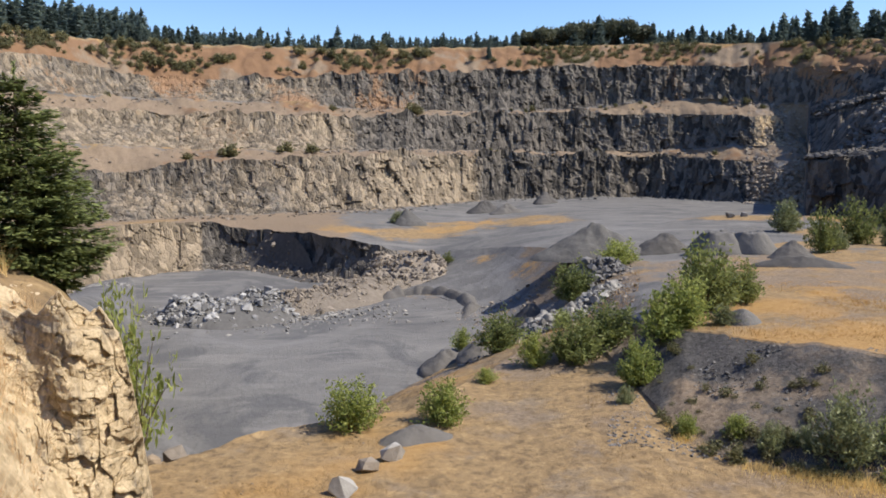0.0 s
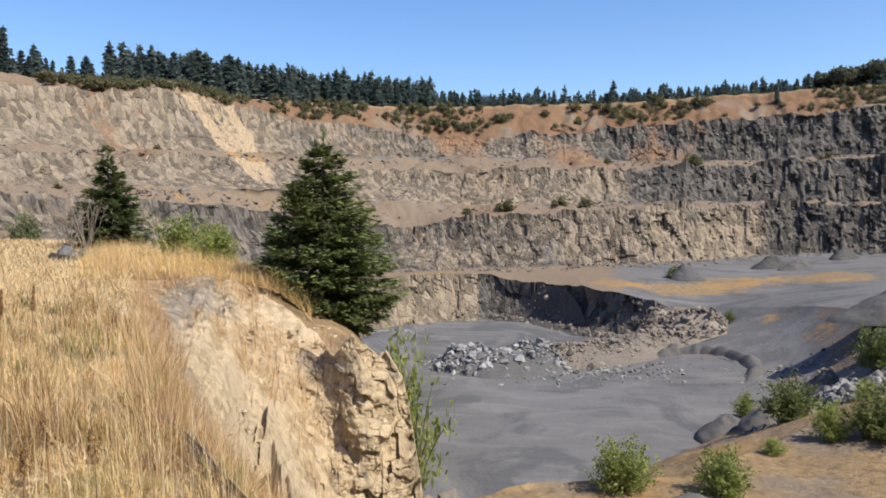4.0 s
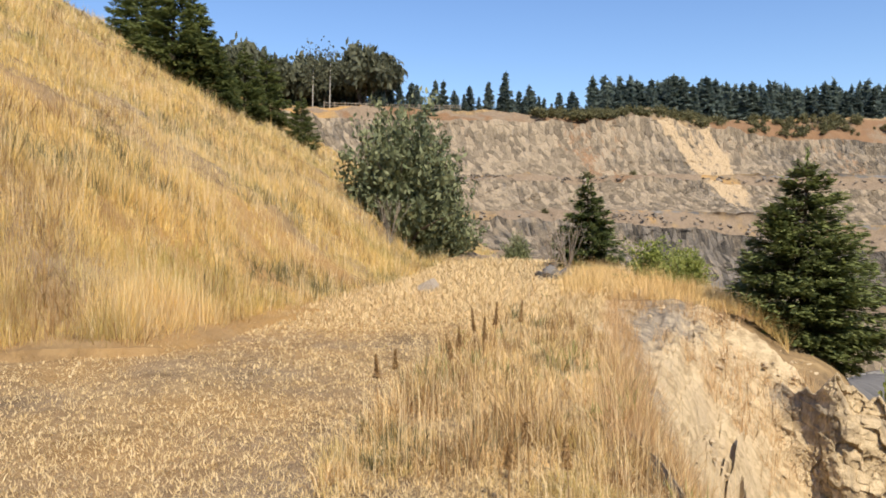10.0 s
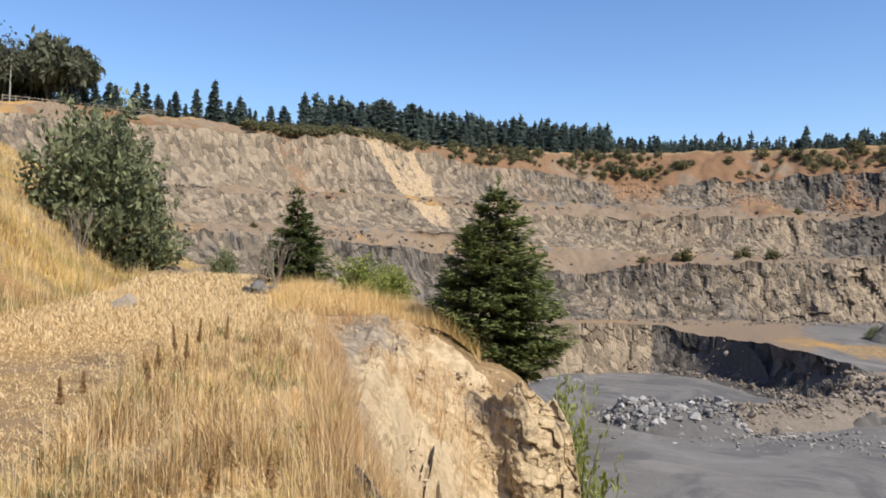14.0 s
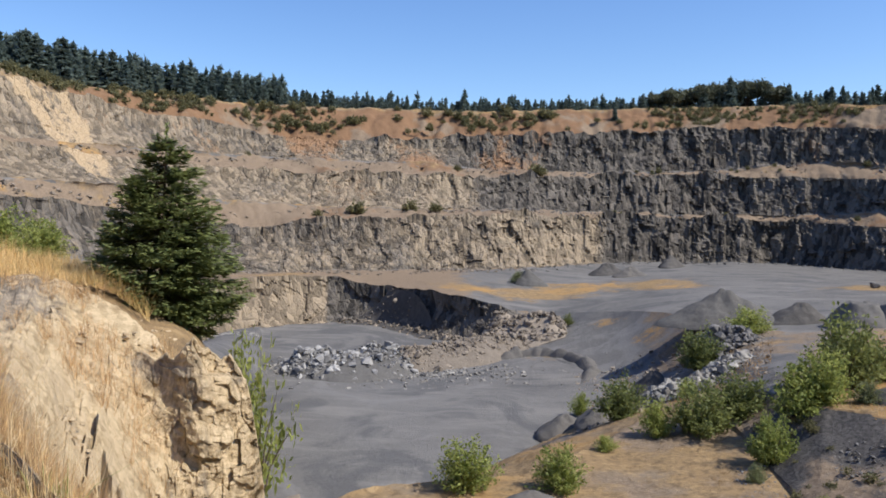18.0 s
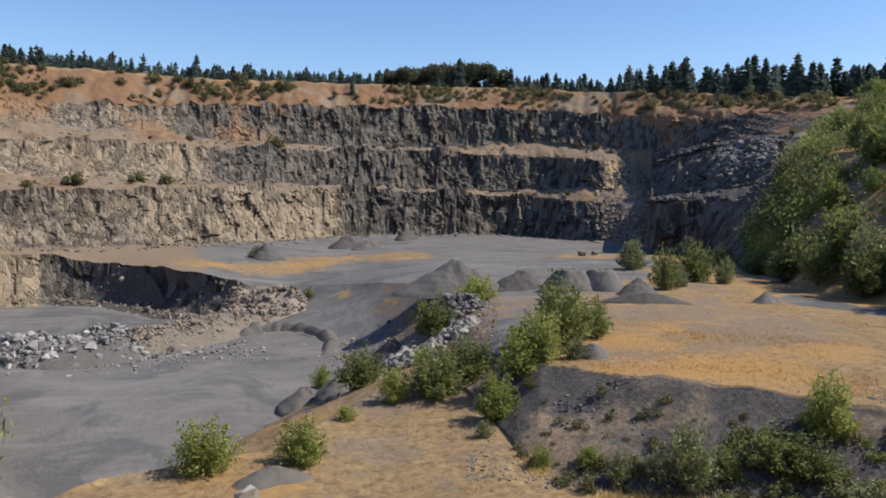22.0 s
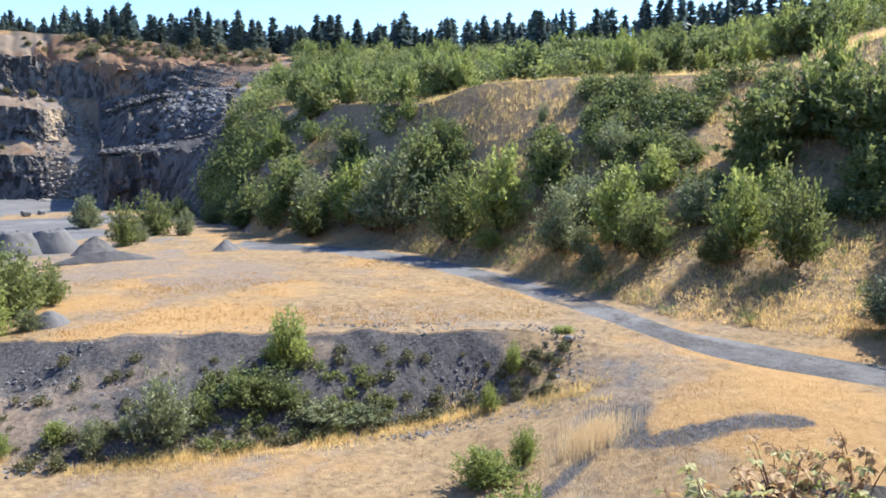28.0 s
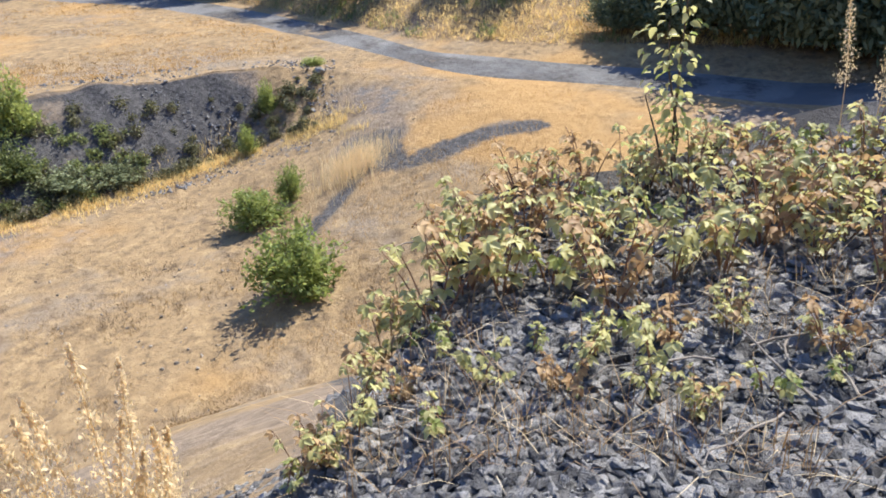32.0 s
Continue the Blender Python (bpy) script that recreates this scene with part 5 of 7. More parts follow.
# ---- jointed rock at the end of the headland ----
def outcrop():
    """Steep broken rock with upright joints, standing proud of the headland's end."""
    az = np.linspace(-31.5, -20.8, 290)
    top = np.interp(az, (-31.5, -28.6, -27.4, -26.8, -25.2, -23.5, -22.6, -22.2, -21.8, -21.3, -20.9, -20.8), (-8.4, -9.8, -9.6, -8.5, -9.4, -10.2, -11.8, -13.2, -15.5, -19, -23, -26))
    top = top + 0.9 * fbm(az / 0.9, 0 * az, 3.0, 3)
    v = np.linspace(0, 1, 260)[:, None]
    el = top[None, :] + (-29.5 - top[None, :]) * v
    A = az[None, :] + 0 * el
    (r0, z0), (r1, z1) = line("bank_foot", np.minimum(az, -22.0)), line("terrace_edge", np.minimum(az, -22.0))
    k = ((z1 - z0) / (r1 - r0))[None, :]
    slope = -np.tan(np.radians(el))
    soil = np.clip((k * r0 - z0) / np.maximum(k + slope, 0.05), r0, r1)
    wall = 42 / (2.5 + slope) + 0.2 * np.maximum(A + 25.5, 0) + 0.5 * np.maximum(A + 22.3, 0) ** 2
    f = ramp(A, -31.5, -26)
    r = (soil + 0.25) * (1 - f) + wall * f
    z = -slope * r
    along = np.radians(A) * 14.5 + 0.05 * fbm(A / 2.5, z / 2.0, 2.0, 2)
    bed = z + 0.3 * along + 0.06 * fbm(A / 3.0, z / 1.5, 9.0, 2)
    big = facets(along / 0.75, bed / 1.25, 61, 1.0, 0.22, 0.05, True)
    mid = facets(along / 0.34 + 0.1 * bed, bed / 0.36, 71, 1.0, 0.2, 0.06, True)
    small = facets(along / 0.13, bed / 0.11, 81, 1.0, 0.2, 0.1, True)
    worn = 0.35 + 0.65 * ramp(A, -28, -25)
    push = worn * (0.2 * big + 0.09 * mid) + 0.028 * small + 0.3 * fbm(along / 1.4, z / 1.4, 5.0, 3) + 0.07 * fbm(along / 0.22, z / 0.22, 2.0, 4)
    r, z = r - push, z + 0.03 * mid
    rows_r, rows_z = [r], [z]
    for back, fall in ((0.35, 0.04), (1.0, 0.3), (2.2, 1.2), (3.5, 3.0)):
        rows_r.insert(0, r[:1] + back)
        rows_z.insert(0, z[:1] - fall + 0.12 * fbm(along[:1] / 0.3, 0 * along[:1], back, 3))
    r, z = np.concatenate(rows_r), np.concatenate(rows_z)
    x, y = r * np.sin(np.radians(az)), r * np.cos(np.radians(az))
    t = thing("rock_outcrop", "tan jointed rock breaking off the end of the headland", "rock outcrop")
    pale = np.stack([0.9 + 0.7 * fbm(x, y, z, 3), 0 * x, 0.35 + 0.6 * fbm(x * 2, y * 2, z * 2, 3), 0 * x], -1)
    joints = [0] + [int(np.searchsorted(az, a)) for a in (-28.6, -27.2, -26.0, -24.9, -24.0, -23.1, -22.3, -21.6)] + [len(az) - 1]
    for c0, c1 in zip(joints[:-1], joints[1:]):
        px, py, pz = (g[:, c0:c1 + 1] for g in (x, y, z))
        n, m = px.shape
        q = (np.arange(n - 1)[:, None] * m + np.arange(m - 1)[None, :]).ravel()
        me = mesh_from("rock_pillar", np.stack([px, py, pz], -1).reshape(-1, 3), np.stack([q, q + m, q + m + 1, q + 1], -1), CLIFF)
        ca = me.color_attributes.new("zone", "FLOAT_COLOR", "POINT")
        ca.data.foreach_set("color", np.clip(pale[:, c0:c1 + 1], -0.5, 1.5).astype(np.float32).ravel())
        part("rock_pillar", me, t)


outcrop()

# ---- bushes on the quarry's floors and banks ----
KINDS = {}


def bush_kind(key, label, seeds, count, leaf, material, lobes=9, group="", category="bush", lift=0.0, name="bush"):
    """Prototypes 4 m wide and 4 m high; the first copies carry them."""
    KINDS[key] = [name, label, group, category, [(s, count, leaf, material, lobes, lift) for s in seeds], {}]


def plant(key, az, r, w, h, i=0, label="", dz=-0.1, ground=None):
    name, base, group, category, variants, made = KINDS[key]
    j = i % len(variants)
    s, count, leaf, material, lobes, lift = variants[j]
    x, y, z = ground or spot(az, r, dz)
    m = Matrix.LocRotScale((x, y, z), Euler((0, 0, (az * 7 + r * 3 + i) % 6.28)), (w / 4, w / 4, h / 4))
    if j not in made:
        made[j] = bush(name, base, group, s, 4.0, 4.0, count, leaf, material, lobes, 5, category, lift)
        made[j].matrix_basis = m
        ob = made[j]
    else:
        keep = made[j].matrix_basis.copy()
        made[j].matrix_basis = Matrix.Identity(4)
        ob = copy_thing(made[j], Matrix.Identity(4))
        ob.matrix_basis, made[j].matrix_basis = m, keep
    if label:
        ob["label"] = label
    return ob


bush_kind("willow", "fresh green willow bush on dry gravel", (1, 2, 3), 3800, 0.1, FRESH, 11, "bushes on the quarry floor")
bush_kind("shrub", "dense green shrub on the rubble ridge", (4, 5, 6), 3800, 0.105, FOLIAGE, 12, "bushes on the quarry floor")
bush_kind("sallow", "grey-green rounded sallow bush", (7, 8), 4200, 0.095, WILLOW, 12, "bushes on the quarry floor")
bush_kind("far", "green birch and willow thicket shrub on the hillside", (11, 12, 13, 14), 2300, 0.16, FOLIAGE, 6, "hillside shrubs", "shrub", 0.0, "hillside_shrub")
bush_kind("far_light", "pale green young birch on the hillside", (15, 16, 17), 1900, 0.15, FRESH, 5, "hillside shrubs", "shrub", 0.3, "hillside_shrub")
bush_kind("tall", "tall grey-green sallow standing beside the track", (71, 72), 15000, 0.085, SALLOW_SHADE, 22, "sallows beside the track", "tree", 0.0, "sallow_tree")
bush_kind("spindly", "spindly yellow-green bush below the cliff edge", (75, 76), 700, 0.12, FRESH, 4, "bushes under the cliff")
bush_kind("low", "low brown-green scrub on the soil slope", (18, 19), 420, 0.34, SCRUB, 7, "scrub under the rim", "scrub", 0.0, "scrub_bush")

for i, (key, az, r, w, h) in enumerate((
        ("willow", -6.9, 47.4, 4.5, 3.6), ("willow", -0.1, 48.4, 4.0, 3.2), ("willow", 1.3, 96, 3.0, 3.2), ("shrub", 4.1, 78, 6.4, 4.6),
        ("willow", 6.6, 63, 3.6, 3.4), ("shrub", 9.6, 64, 6.5, 4.6), ("shrub", 12.2, 67, 6.0, 4.4), ("willow", 14.2, 56, 4.0, 3.8),
        ("willow", 15.6, 61, 5.4, 4.2), ("willow", 17.3, 62, 5.0, 4.4), ("shrub", 18.4, 69, 7.2, 6.4), ("shrub", 20.6, 72, 5.0, 4.2),
        ("shrub", 9.3, 98, 6.0, 5.6), ("willow", 12.5, 106, 6.8, 3.8))):
    plant(key, az, r, w, h, i)
for i, (key, az, r, w, h) in enumerate((
        ("sallow", -3.2, 196, 6.4, 3.2), ("shrub", 0.3, 148, 2.4, 2.4), ("sallow", 23.4, 150, 8, 6), ("shrub", 25.7, 112, 4.8, 6.4),
        ("shrub", 27.7, 128, 7, 7.2), ("sallow", 29.6, 126, 4.4, 4.4), ("shrub", 29.4, 165, 6, 4.5), ("shrub", 31.6, 150, 7, 5.0),
        ("shrub", 33.3, 135, 7, 5.5), ("sallow", 26.6, 118, 4.0, 3.4), ("willow", 3.2, 58.2, 2.0, 1.4), ("sallow", 27.6, 45.6, 4.3, 4.5),
        ("willow", 17.5, 47.6, 1.9, 1.6), ("willow", 21.0, 47.2, 2.2, 1.6), ("sallow", 23.1, 46, 2.0, 2.0), ("willow", 36.4, 50.4, 3.8, 4.2))):
    plant(key, az, r, w, h, i + 1)
for i, (key, az, r, w, h) in enumerate((
        ("shrub", 35.5, 47.6, 4.2, 2.6), ("shrub", 33.2, 47.8, 4.6, 2.6), ("sallow", 38.5, 46.6, 4.6, 1.5), ("sallow", 42, 47, 4, 1.2),
        ("willow", 51.1, 47.6, 1.5, 2.1), ("willow", 52.9, 50.5, 1.5, 2.4), ("willow", 51.0, 37.2, 4.2, 2.1), ("willow", 53.8, 38.8, 1.9, 2.2),
        ("willow", 53.3, 29.4, 4.9, 3.5), ("sallow", 58.4, 72.5, 3.2, 2.8), ("willow", 56.4, 54.5, 2.0, 0.7), ("shrub", 30.5, 46.8, 2.5, 1.6),
        ("sallow", 25.2, 46.3, 2.2, 1.6), ("sallow", 13.2, 52.4, 1.6, 1.4), ("willow", 8.6, 80, 2.6, 2.2), ("sallow", 19.8, 62, 2.6, 1.8))):
    plant(key, az, r, w, h, i + 2)
# undergrowth at the cliff's foot and by the spruce
for i, (az, r, w, h) in enumerate(((-21.9, 17.6, 1.8, 4.0), (-23.2, 19.0, 1.8, 3.0))):
    plant("spindly", az, r, w, h, i)

# ---- the wooded hillside ----
SLOPE_BUSHES = ((46.0, 110, 8.6, 8.6), (44.0, 105, 10.5, 10.5), (51.7, 91, 7.8, 9.7), (48.5, 94, 7.4, 8.7), (57.5, 83, 5.9, 5.3), (60.2, 76, 6.5, 7.5), (62.1, 72, 5.2, 5.7), (56.0, 80, 5.7, 6.3), (68.1, 70, 5.9, 6.9), (71.7, 67, 5.3, 7.2), (59.7, 93, 5.3, 4.0), (62.6, 84, 4.8, 4.8), (68.8, 82, 4.7, 4.1), (65.5, 76, 4.9, 4.3), (50.9, 88, 3.8, 2.5), (66.7, 68, 3.9, 2.9), (38.3, 116, 7.4, 7.4), (41.1, 115, 7.4, 7.4), (35.4, 120, 4.3, 6.0), (57.6, 77, 2.7, 2.7), (62.0, 78, 3.3, 3.3), (47.2, 114, 3.3, 3.3), (54.7, 106, 1.9, 2.3), (70.2, 79, 4.0, 3.4),)
rng = np.random.default_rng(5)
n_put = 0
while n_put < 350:
    az = rng.uniform(27.5, 110)
    r0, _z0 = line("third_toe", az)
    r1, _z1 = line("rim", az)
    r = float(r0 + 2 + (r1 - r0 - 4) * rng.uniform() ** 1.2)
    rc, _z = line("second_toe", az)
    if az > 46 and r < rc + 3:
        low = (r - r0) / (rc - r0)
        clump = float(fbm(np.array(az / 5.0), np.array(r / 14.0), 3.0, 2))
        if low < 0.38 or clump < (0.0 if low < 0.6 else 0.2) or (az > 62 and low < 0.45):
            continue
    if az < 34 and r < 150 or az < 39 and r > float(np.interp(az, (28, 30, 32, 34, 36, 38), (150, 160, 180, 205, 240, 300))):
        continue
    if az > 46 and 0.0 < r - rc < 6:
        continue
    s = rng.uniform(4.0, 8.0) * float(np.interp(az, (28, 34, 38), (0.5, 0.8, 1.0))) * (1.15 if az > 46 and r < rc else 1.0)
    light = rng.uniform() < (0.5 if r > rc else 0.3)
    plant("far_light" if light else "far", az, r, s * (0.75 if light else 1.1), s * (1.1 if light else 0.95), n_put)
    n_put += 1
def thicket(name, label, count, seed, material, size, lo, hi, where):
    """Undergrowth too dense to count, of ragged leaf clumps."""
    r = np.random.default_rng(seed)
    chunks = []
    while len(chunks) < count:
        az, rr = where(r)
        if rr is None:
            continue
        x, y, z = spot(az, rr, 0)
        s = r.uniform(lo, hi)
        n = 230
        d = r.normal(size=(n, 3))
        d /= np.linalg.norm(d, axis=1)[:, None]
        c = d * (s * 0.55, s * 0.55, s * 0.5) * r.uniform(0.4, 1.2, (n, 1)) * (1 + 0.3 * np.sin(4 * d[:, :1] + 5 * d[:, 1:2] + s)) + (x, y, z + s * 0.42)
        chunks.append(leaves(r, c, size * s / 4, 0.9, 1.6))
    V, F = join(chunks)
    tagged(new(name, mesh_from(name, V, F, material)), label, "thicket", kind="stuff")


def wooded(r):
    az = r.uniform(28, 60)
    r0, r1 = float(line("third_toe", az)[0]), float(line("rim", az)[0])
    rc = float(line("second_toe", az)[0])
    top = float(np.interp(az, (28, 30, 32, 34, 36, 38), (150, 160, 180, 205, 240, 300)))
    rr = r.uniform(max(r0 + 6, 140 if az < 33 else 0), max(min(r1, top), r0 + 8))
    return az, (None if (az > 45 and rr < rc + 8) or (az < 36 and rr > top) else rr)


def hilltop(r):
    az = r.uniform(46, 112)
    return az, r.uniform(float(line("second_crest", az)[0]) + 2, float(line("rim", az)[0]))


def lower_slope(r):
    az = r.uniform(40, 78)
    r0, rc = float(line("third_toe", az)[0]), float(line("second_toe", az)[0])
    v = r.uniform(0.4, 0.95)
    keep = float(fbm(np.array(az / 4.0), np.array(v * 3.0), 8.0, 2)) > (-0.1 if v < 0.55 else 0.1) and not (az > 62 and v < 0.4)
    return az, (r0 + (rc - r0) * v if keep else None)


thicket("hillside_thicket", "dense green birch and willow thicket on the hillside", 380, 61, FOLIAGE, 0.3, 2.5, 5.5, wooded)
thicket("birch_thicket", "pale green young birches on the hillside", 150, 62, FRESH, 0.3, 2.5, 5.0, wooded)
thicket("hilltop_thicket", "young trees crowding the hilltop", 200, 63, FOLIAGE, 0.33, 2.5, 5.0, hilltop)
thicket("slope_thicket", "scattered scrub on the grassy slope", 420, 64, FOLIAGE, 0.36, 1.0, 2.8, lower_slope)



def bank_foot_scrub(r):
    az = r.uniform(28, 44)
    r0, r1 = float(line("terrace_edge", az)[0]), float(line("bank_top", az)[0])
    v = r.uniform(-0.1, 0.75) * float(np.interp(az, (24, 29, 33, 38, 44, 50), (0.2, 0.5, 1.0, 1.0, 0.6, 0.3)))
    return az, r0 + (r1 - r0) * v


def bank_foot_weeds(r):
    az = r.uniform(13, 57)
    r0, r1 = float(line("terrace_edge", az)[0]), float(line("bank_top", az)[0])
    return az, r0 + (r1 - r0) * (r.uniform() ** 2 * 0.9 - 0.08)


thicket("bank_scrub", "dense dark green weeds growing up the gravel bank", 70, 71, FOLIAGE, 0.5, 0.4, 1.0, bank_foot_scrub)
thicket("bank_weeds", "brownish withered weeds on the gravel bank", 230, 72, SCRUB, 0.5, 0.3, 0.9, bank_foot_weeds)

# bushes that stand out on the slope
for i, (az, r, w, h) in enumerate(SLOPE_BUSHES):
    plant(("shrub", "sallow", "willow")[i % 3], az, r, w * 1.15, h * 1.1, i, "bushy green willow standing on the grassy slope")
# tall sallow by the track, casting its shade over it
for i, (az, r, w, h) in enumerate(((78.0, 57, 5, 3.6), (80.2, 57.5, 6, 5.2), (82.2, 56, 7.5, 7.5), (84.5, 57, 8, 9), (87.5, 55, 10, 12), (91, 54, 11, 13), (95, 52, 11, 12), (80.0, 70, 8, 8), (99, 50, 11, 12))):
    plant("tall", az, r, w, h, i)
# scrub on the soil under the rim and on the benches
for i in range(130):
    az = rng.uniform(-46, 36)
    (r0, z0), (r1, z1) = line("first_crest", az), line("rim", az)
    if i % 5 == 0:
        (r0, z0), (r1, z1) = line("second_crest", az), line("first_toe", az)
    if i % 11 == 0:
        (r0, z0), (r1, z1) = line("third_crest", az), line("second_toe", az)
    v = rng.uniform(0.2, 1.0)
    s = rng.uniform(1.6, 4.0) * (1.3 if -22 < az < 2 or az > 22 else 0.8)
    plant("low", az, float(r0 + (r1 - r0) * v), s * 1.3, s * 0.8, i)

def rim_slope(r):
    az = r.uniform(-46, 36)
    (r0, z0), (r1, z1) = line("first_crest", az), line("rim", az)
    v = r.uniform(0.1, 1.0)
    keep = float(fbm(np.array(az / 3.0), np.array(v * 2.0), 5.0, 2)) > -0.05
    return az, (float(r0 + (r1 - r0) * v) if keep else None)


thicket("rim_scrub", "low brown-green scrub under the quarry rim", 750, 65, SCRUB, 0.6, 0.6, 2.2, rim_slope)

# ---- trees along the rim ----
CONES = {}


def conifer_kind(key, name, label, group, seed, height, spread, tiers, per_tier, clumps, clump, material, bare, power):
    CONES[key] = [conifer(name, label, group, seed, height, spread, tiers, per_tier, clumps, clump, material, bare, power), height, False]


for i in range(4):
    conifer_kind("rim%d" % i, "spruce_tree", "dark green spruce on the quarry rim", "spruces along the rim", 30 + i, 10, 2.5, 22, 12, 9, 0.5, SPRUCE_HAZED, 0.05 + 0.06 * (i % 2), 0.75 + 0.1 * i)
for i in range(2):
    conifer_kind("pine%d" % i, "pine_tree", "tall dark pine with a ragged crown on the rim", "pines along the rim", 40 + i, 18, 4.0, 26, 12, 10, 0.72, SPRUCE_HAZED, 0.05, 0.75)


def cone_tree(key, az, r, height, dz=-0.3, wide=1.0):
    proto, h0, used = CONES[key]
    k = height / h0
    m = Matrix.LocRotScale(spot(az, r, dz), Euler((0, 0, (az * 11 + r) % 6.28)), (k * wide, k * wide, k))
    if not used:
        proto.matrix_basis = m
        CONES[key][2] = True
        return
    keep = proto.matrix_basis.copy()
    proto.matrix_basis = Matrix.Identity(4)
    ob = copy_thing(proto, Matrix.Identity(4))
    ob.matrix_basis, proto.matrix_basis = m, keep


for i in range(240):
    az = -57.5 + 106 * (i + rng.uniform(-0.4, 0.4)) / 240
    r1, _z = line("rim", az)
    if az < -41:
        h, off = rng.uniform(3.5, 9), rng.uniform(2, 16)
    elif az < -19.5:
        h, off = rng.uniform(8, 12) * float(np.interp(az, (-41, -33, -24, -20), (0.95, 1.15, 1.05, 0.7))), rng.uniform(5, 20)
    elif az < 5:
        h, off = rng.uniform(3.5, 7.5), rng.uniform(8, 30)
    elif az < 24:
        h, off = rng.uniform(4, 9.5), rng.uniform(4, 22)
    else:
        h, off = rng.uniform(8, 16), rng.uniform(2, 25)
    key = "pine%d" % (i % 2) if (az > 24 and i % 2) else "rim%d" % (i % 4)
    cone_tree(key, az, float(r1) + off, h, -0.3, rng.uniform(0.9, 1.3))
for i in range(60):
    az = rng.uniform(45, 110)
    r1, _z = line("rim", az)
    cone_tree("pine%d" % (i % 2) if i % 3 else "rim%d" % (i % 4), az, float(r1) + rng.uniform(-4, 30), rng.uniform(9, 16))
# single trees that stand out
for key, az, off, h in (("rim1", -7.3, 12, 10), ("rim2", 3.3, -9, 6.5), ("rim0", 10.9, 4, 12.5), ("rim3", 9.2, 4, 10), ("rim1", 26.5, 6, 15), ("rim2", -48.0, 4, 11), ("rim0", -46.3, 6, 8.5)):
    r1, _z = line("rim", az)
    cone_tree(key, az, float(r1) + off, h)


def wood(name, label, az0, az1, off0, off1, count, lo, hi, seed, material, per=8):
    """Far woods, too many trees to count."""
    r = np.random.default_rng(seed)
    chunks = []
    kinds = [conifer_mesh(seed + i, 10, 2.1, 15, per, 3, 0.85, 0.04, 0.85)[0] for i in range(12)]
    for i in range(count):
        az = r.uniform(az0, az1)
        rr = float(line("rim", az)[0]) + r.uniform(off0, off1)
        x, y, z = spot(az, rr, -0.4)
        v, f = kinds[i % 12]
        k = r.uniform(lo, hi) / 10
        a = r.uniform(0, 6.28)
        c, s = math.cos(a), math.sin(a)
        v = v * k
        chunks.append((np.stack([v[:, 0] * c - v[:, 1] * s + x, v[:, 0] * s + v[:, 1] * c + y, v[:, 2] + z], 1), f))
    V, F = join(chunks)
    tagged(new(name, mesh_from(name, V, F, material)), label, "wood", kind="stuff")


wood("spruce_wood", "dense dark spruce plantation behind the quarry rim", -42, -20, 14, 60, 400, 10, 14, 100, SPRUCE_HAZED)
wood("far_wood", "distant mixed wood on the plateau", -22, 46, 24, 80, 520, 6, 10.5, 200, SPRUCE_HAZED)
wood("hilltop_wood", "conifer wood along the hilltop", 22, 112, 4, 60, 700, 8, 13.5, 400, SPRUCE_HAZED)
wood("beech_wood", "dark wood filling the space under the beeches", -74, -56, 22, 50, 120, 8, 14, 600, SPRUCE_HAZED)
wood("rim_wood", "low continuous wood of young spruce along the rim", -22, 26, 6, 26, 420, 3.2, 6.2, 500, SPRUCE_HAZED)

# ---- trees beside the grassy slope ----
for i in range(2):
    tree = near_spruce("dark green spruce standing on the grassy slope", 45 + i, 8, 2.5, 300, 60, 0.42, SPRUCE_NEAR)
    tree["group"] = "spruces on the slope"
    CONES["hill%d" % i] = [tree, 8, False]
for i, (az, r, h) in enumerate(((-71.2, 57, 9.5), (-69.4, 57, 6.5), (-68.2, 57, 5.0), (-65.0, 72, 7.0), (-62.6, 70, 5.0), (-66.5, 64, 6.0), (-73.5, 70, 8))):
    cone_tree("hill%d" % (i % 2), az, r, h, -0.5, 1.0)
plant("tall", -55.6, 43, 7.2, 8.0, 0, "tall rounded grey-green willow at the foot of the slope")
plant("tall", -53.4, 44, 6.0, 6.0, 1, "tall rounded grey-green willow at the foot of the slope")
plant("sallow", -47.2, 50, 2.6, 2.2, 0, "low green bush at the end of the track")
plant("willow", -37.6, 27, 2.6, 1.7, 1, "yellow-green bush in dry grass on the headland")
plant("willow", -35.6, 25.5, 2.0, 1.4, 2, "yellow-green bush in dry grass on the headland")
bush_kind("beech", "dark spreading beech with bare lower trunk on the rim", (61, 62, 63), 3000, 0.22, LEAF_DARK, 12, "beeches on the rim", "tree", 0.75, "beech_tree")
for i in range(13):
    az = -72.5 + 15.5 * i / 12 + rng.uniform(-0.4, 0.4)
    plant("beech", az, 188 + rng.uniform(-4, 14), rng.uniform(10, 14), rng.uniform(15, 19), i)
for i in range(9):
    az = 6.2 + 0.95 * i
    plant("beech", az, float(line("rim", az)[0]) + rng.uniform(6, 16), rng.uniform(9, 12), (8, 9, 10, 11, 11.5, 12.5, 12.5, 12, 9)[i], i, "rounded dark broadleaf tree on the rim")
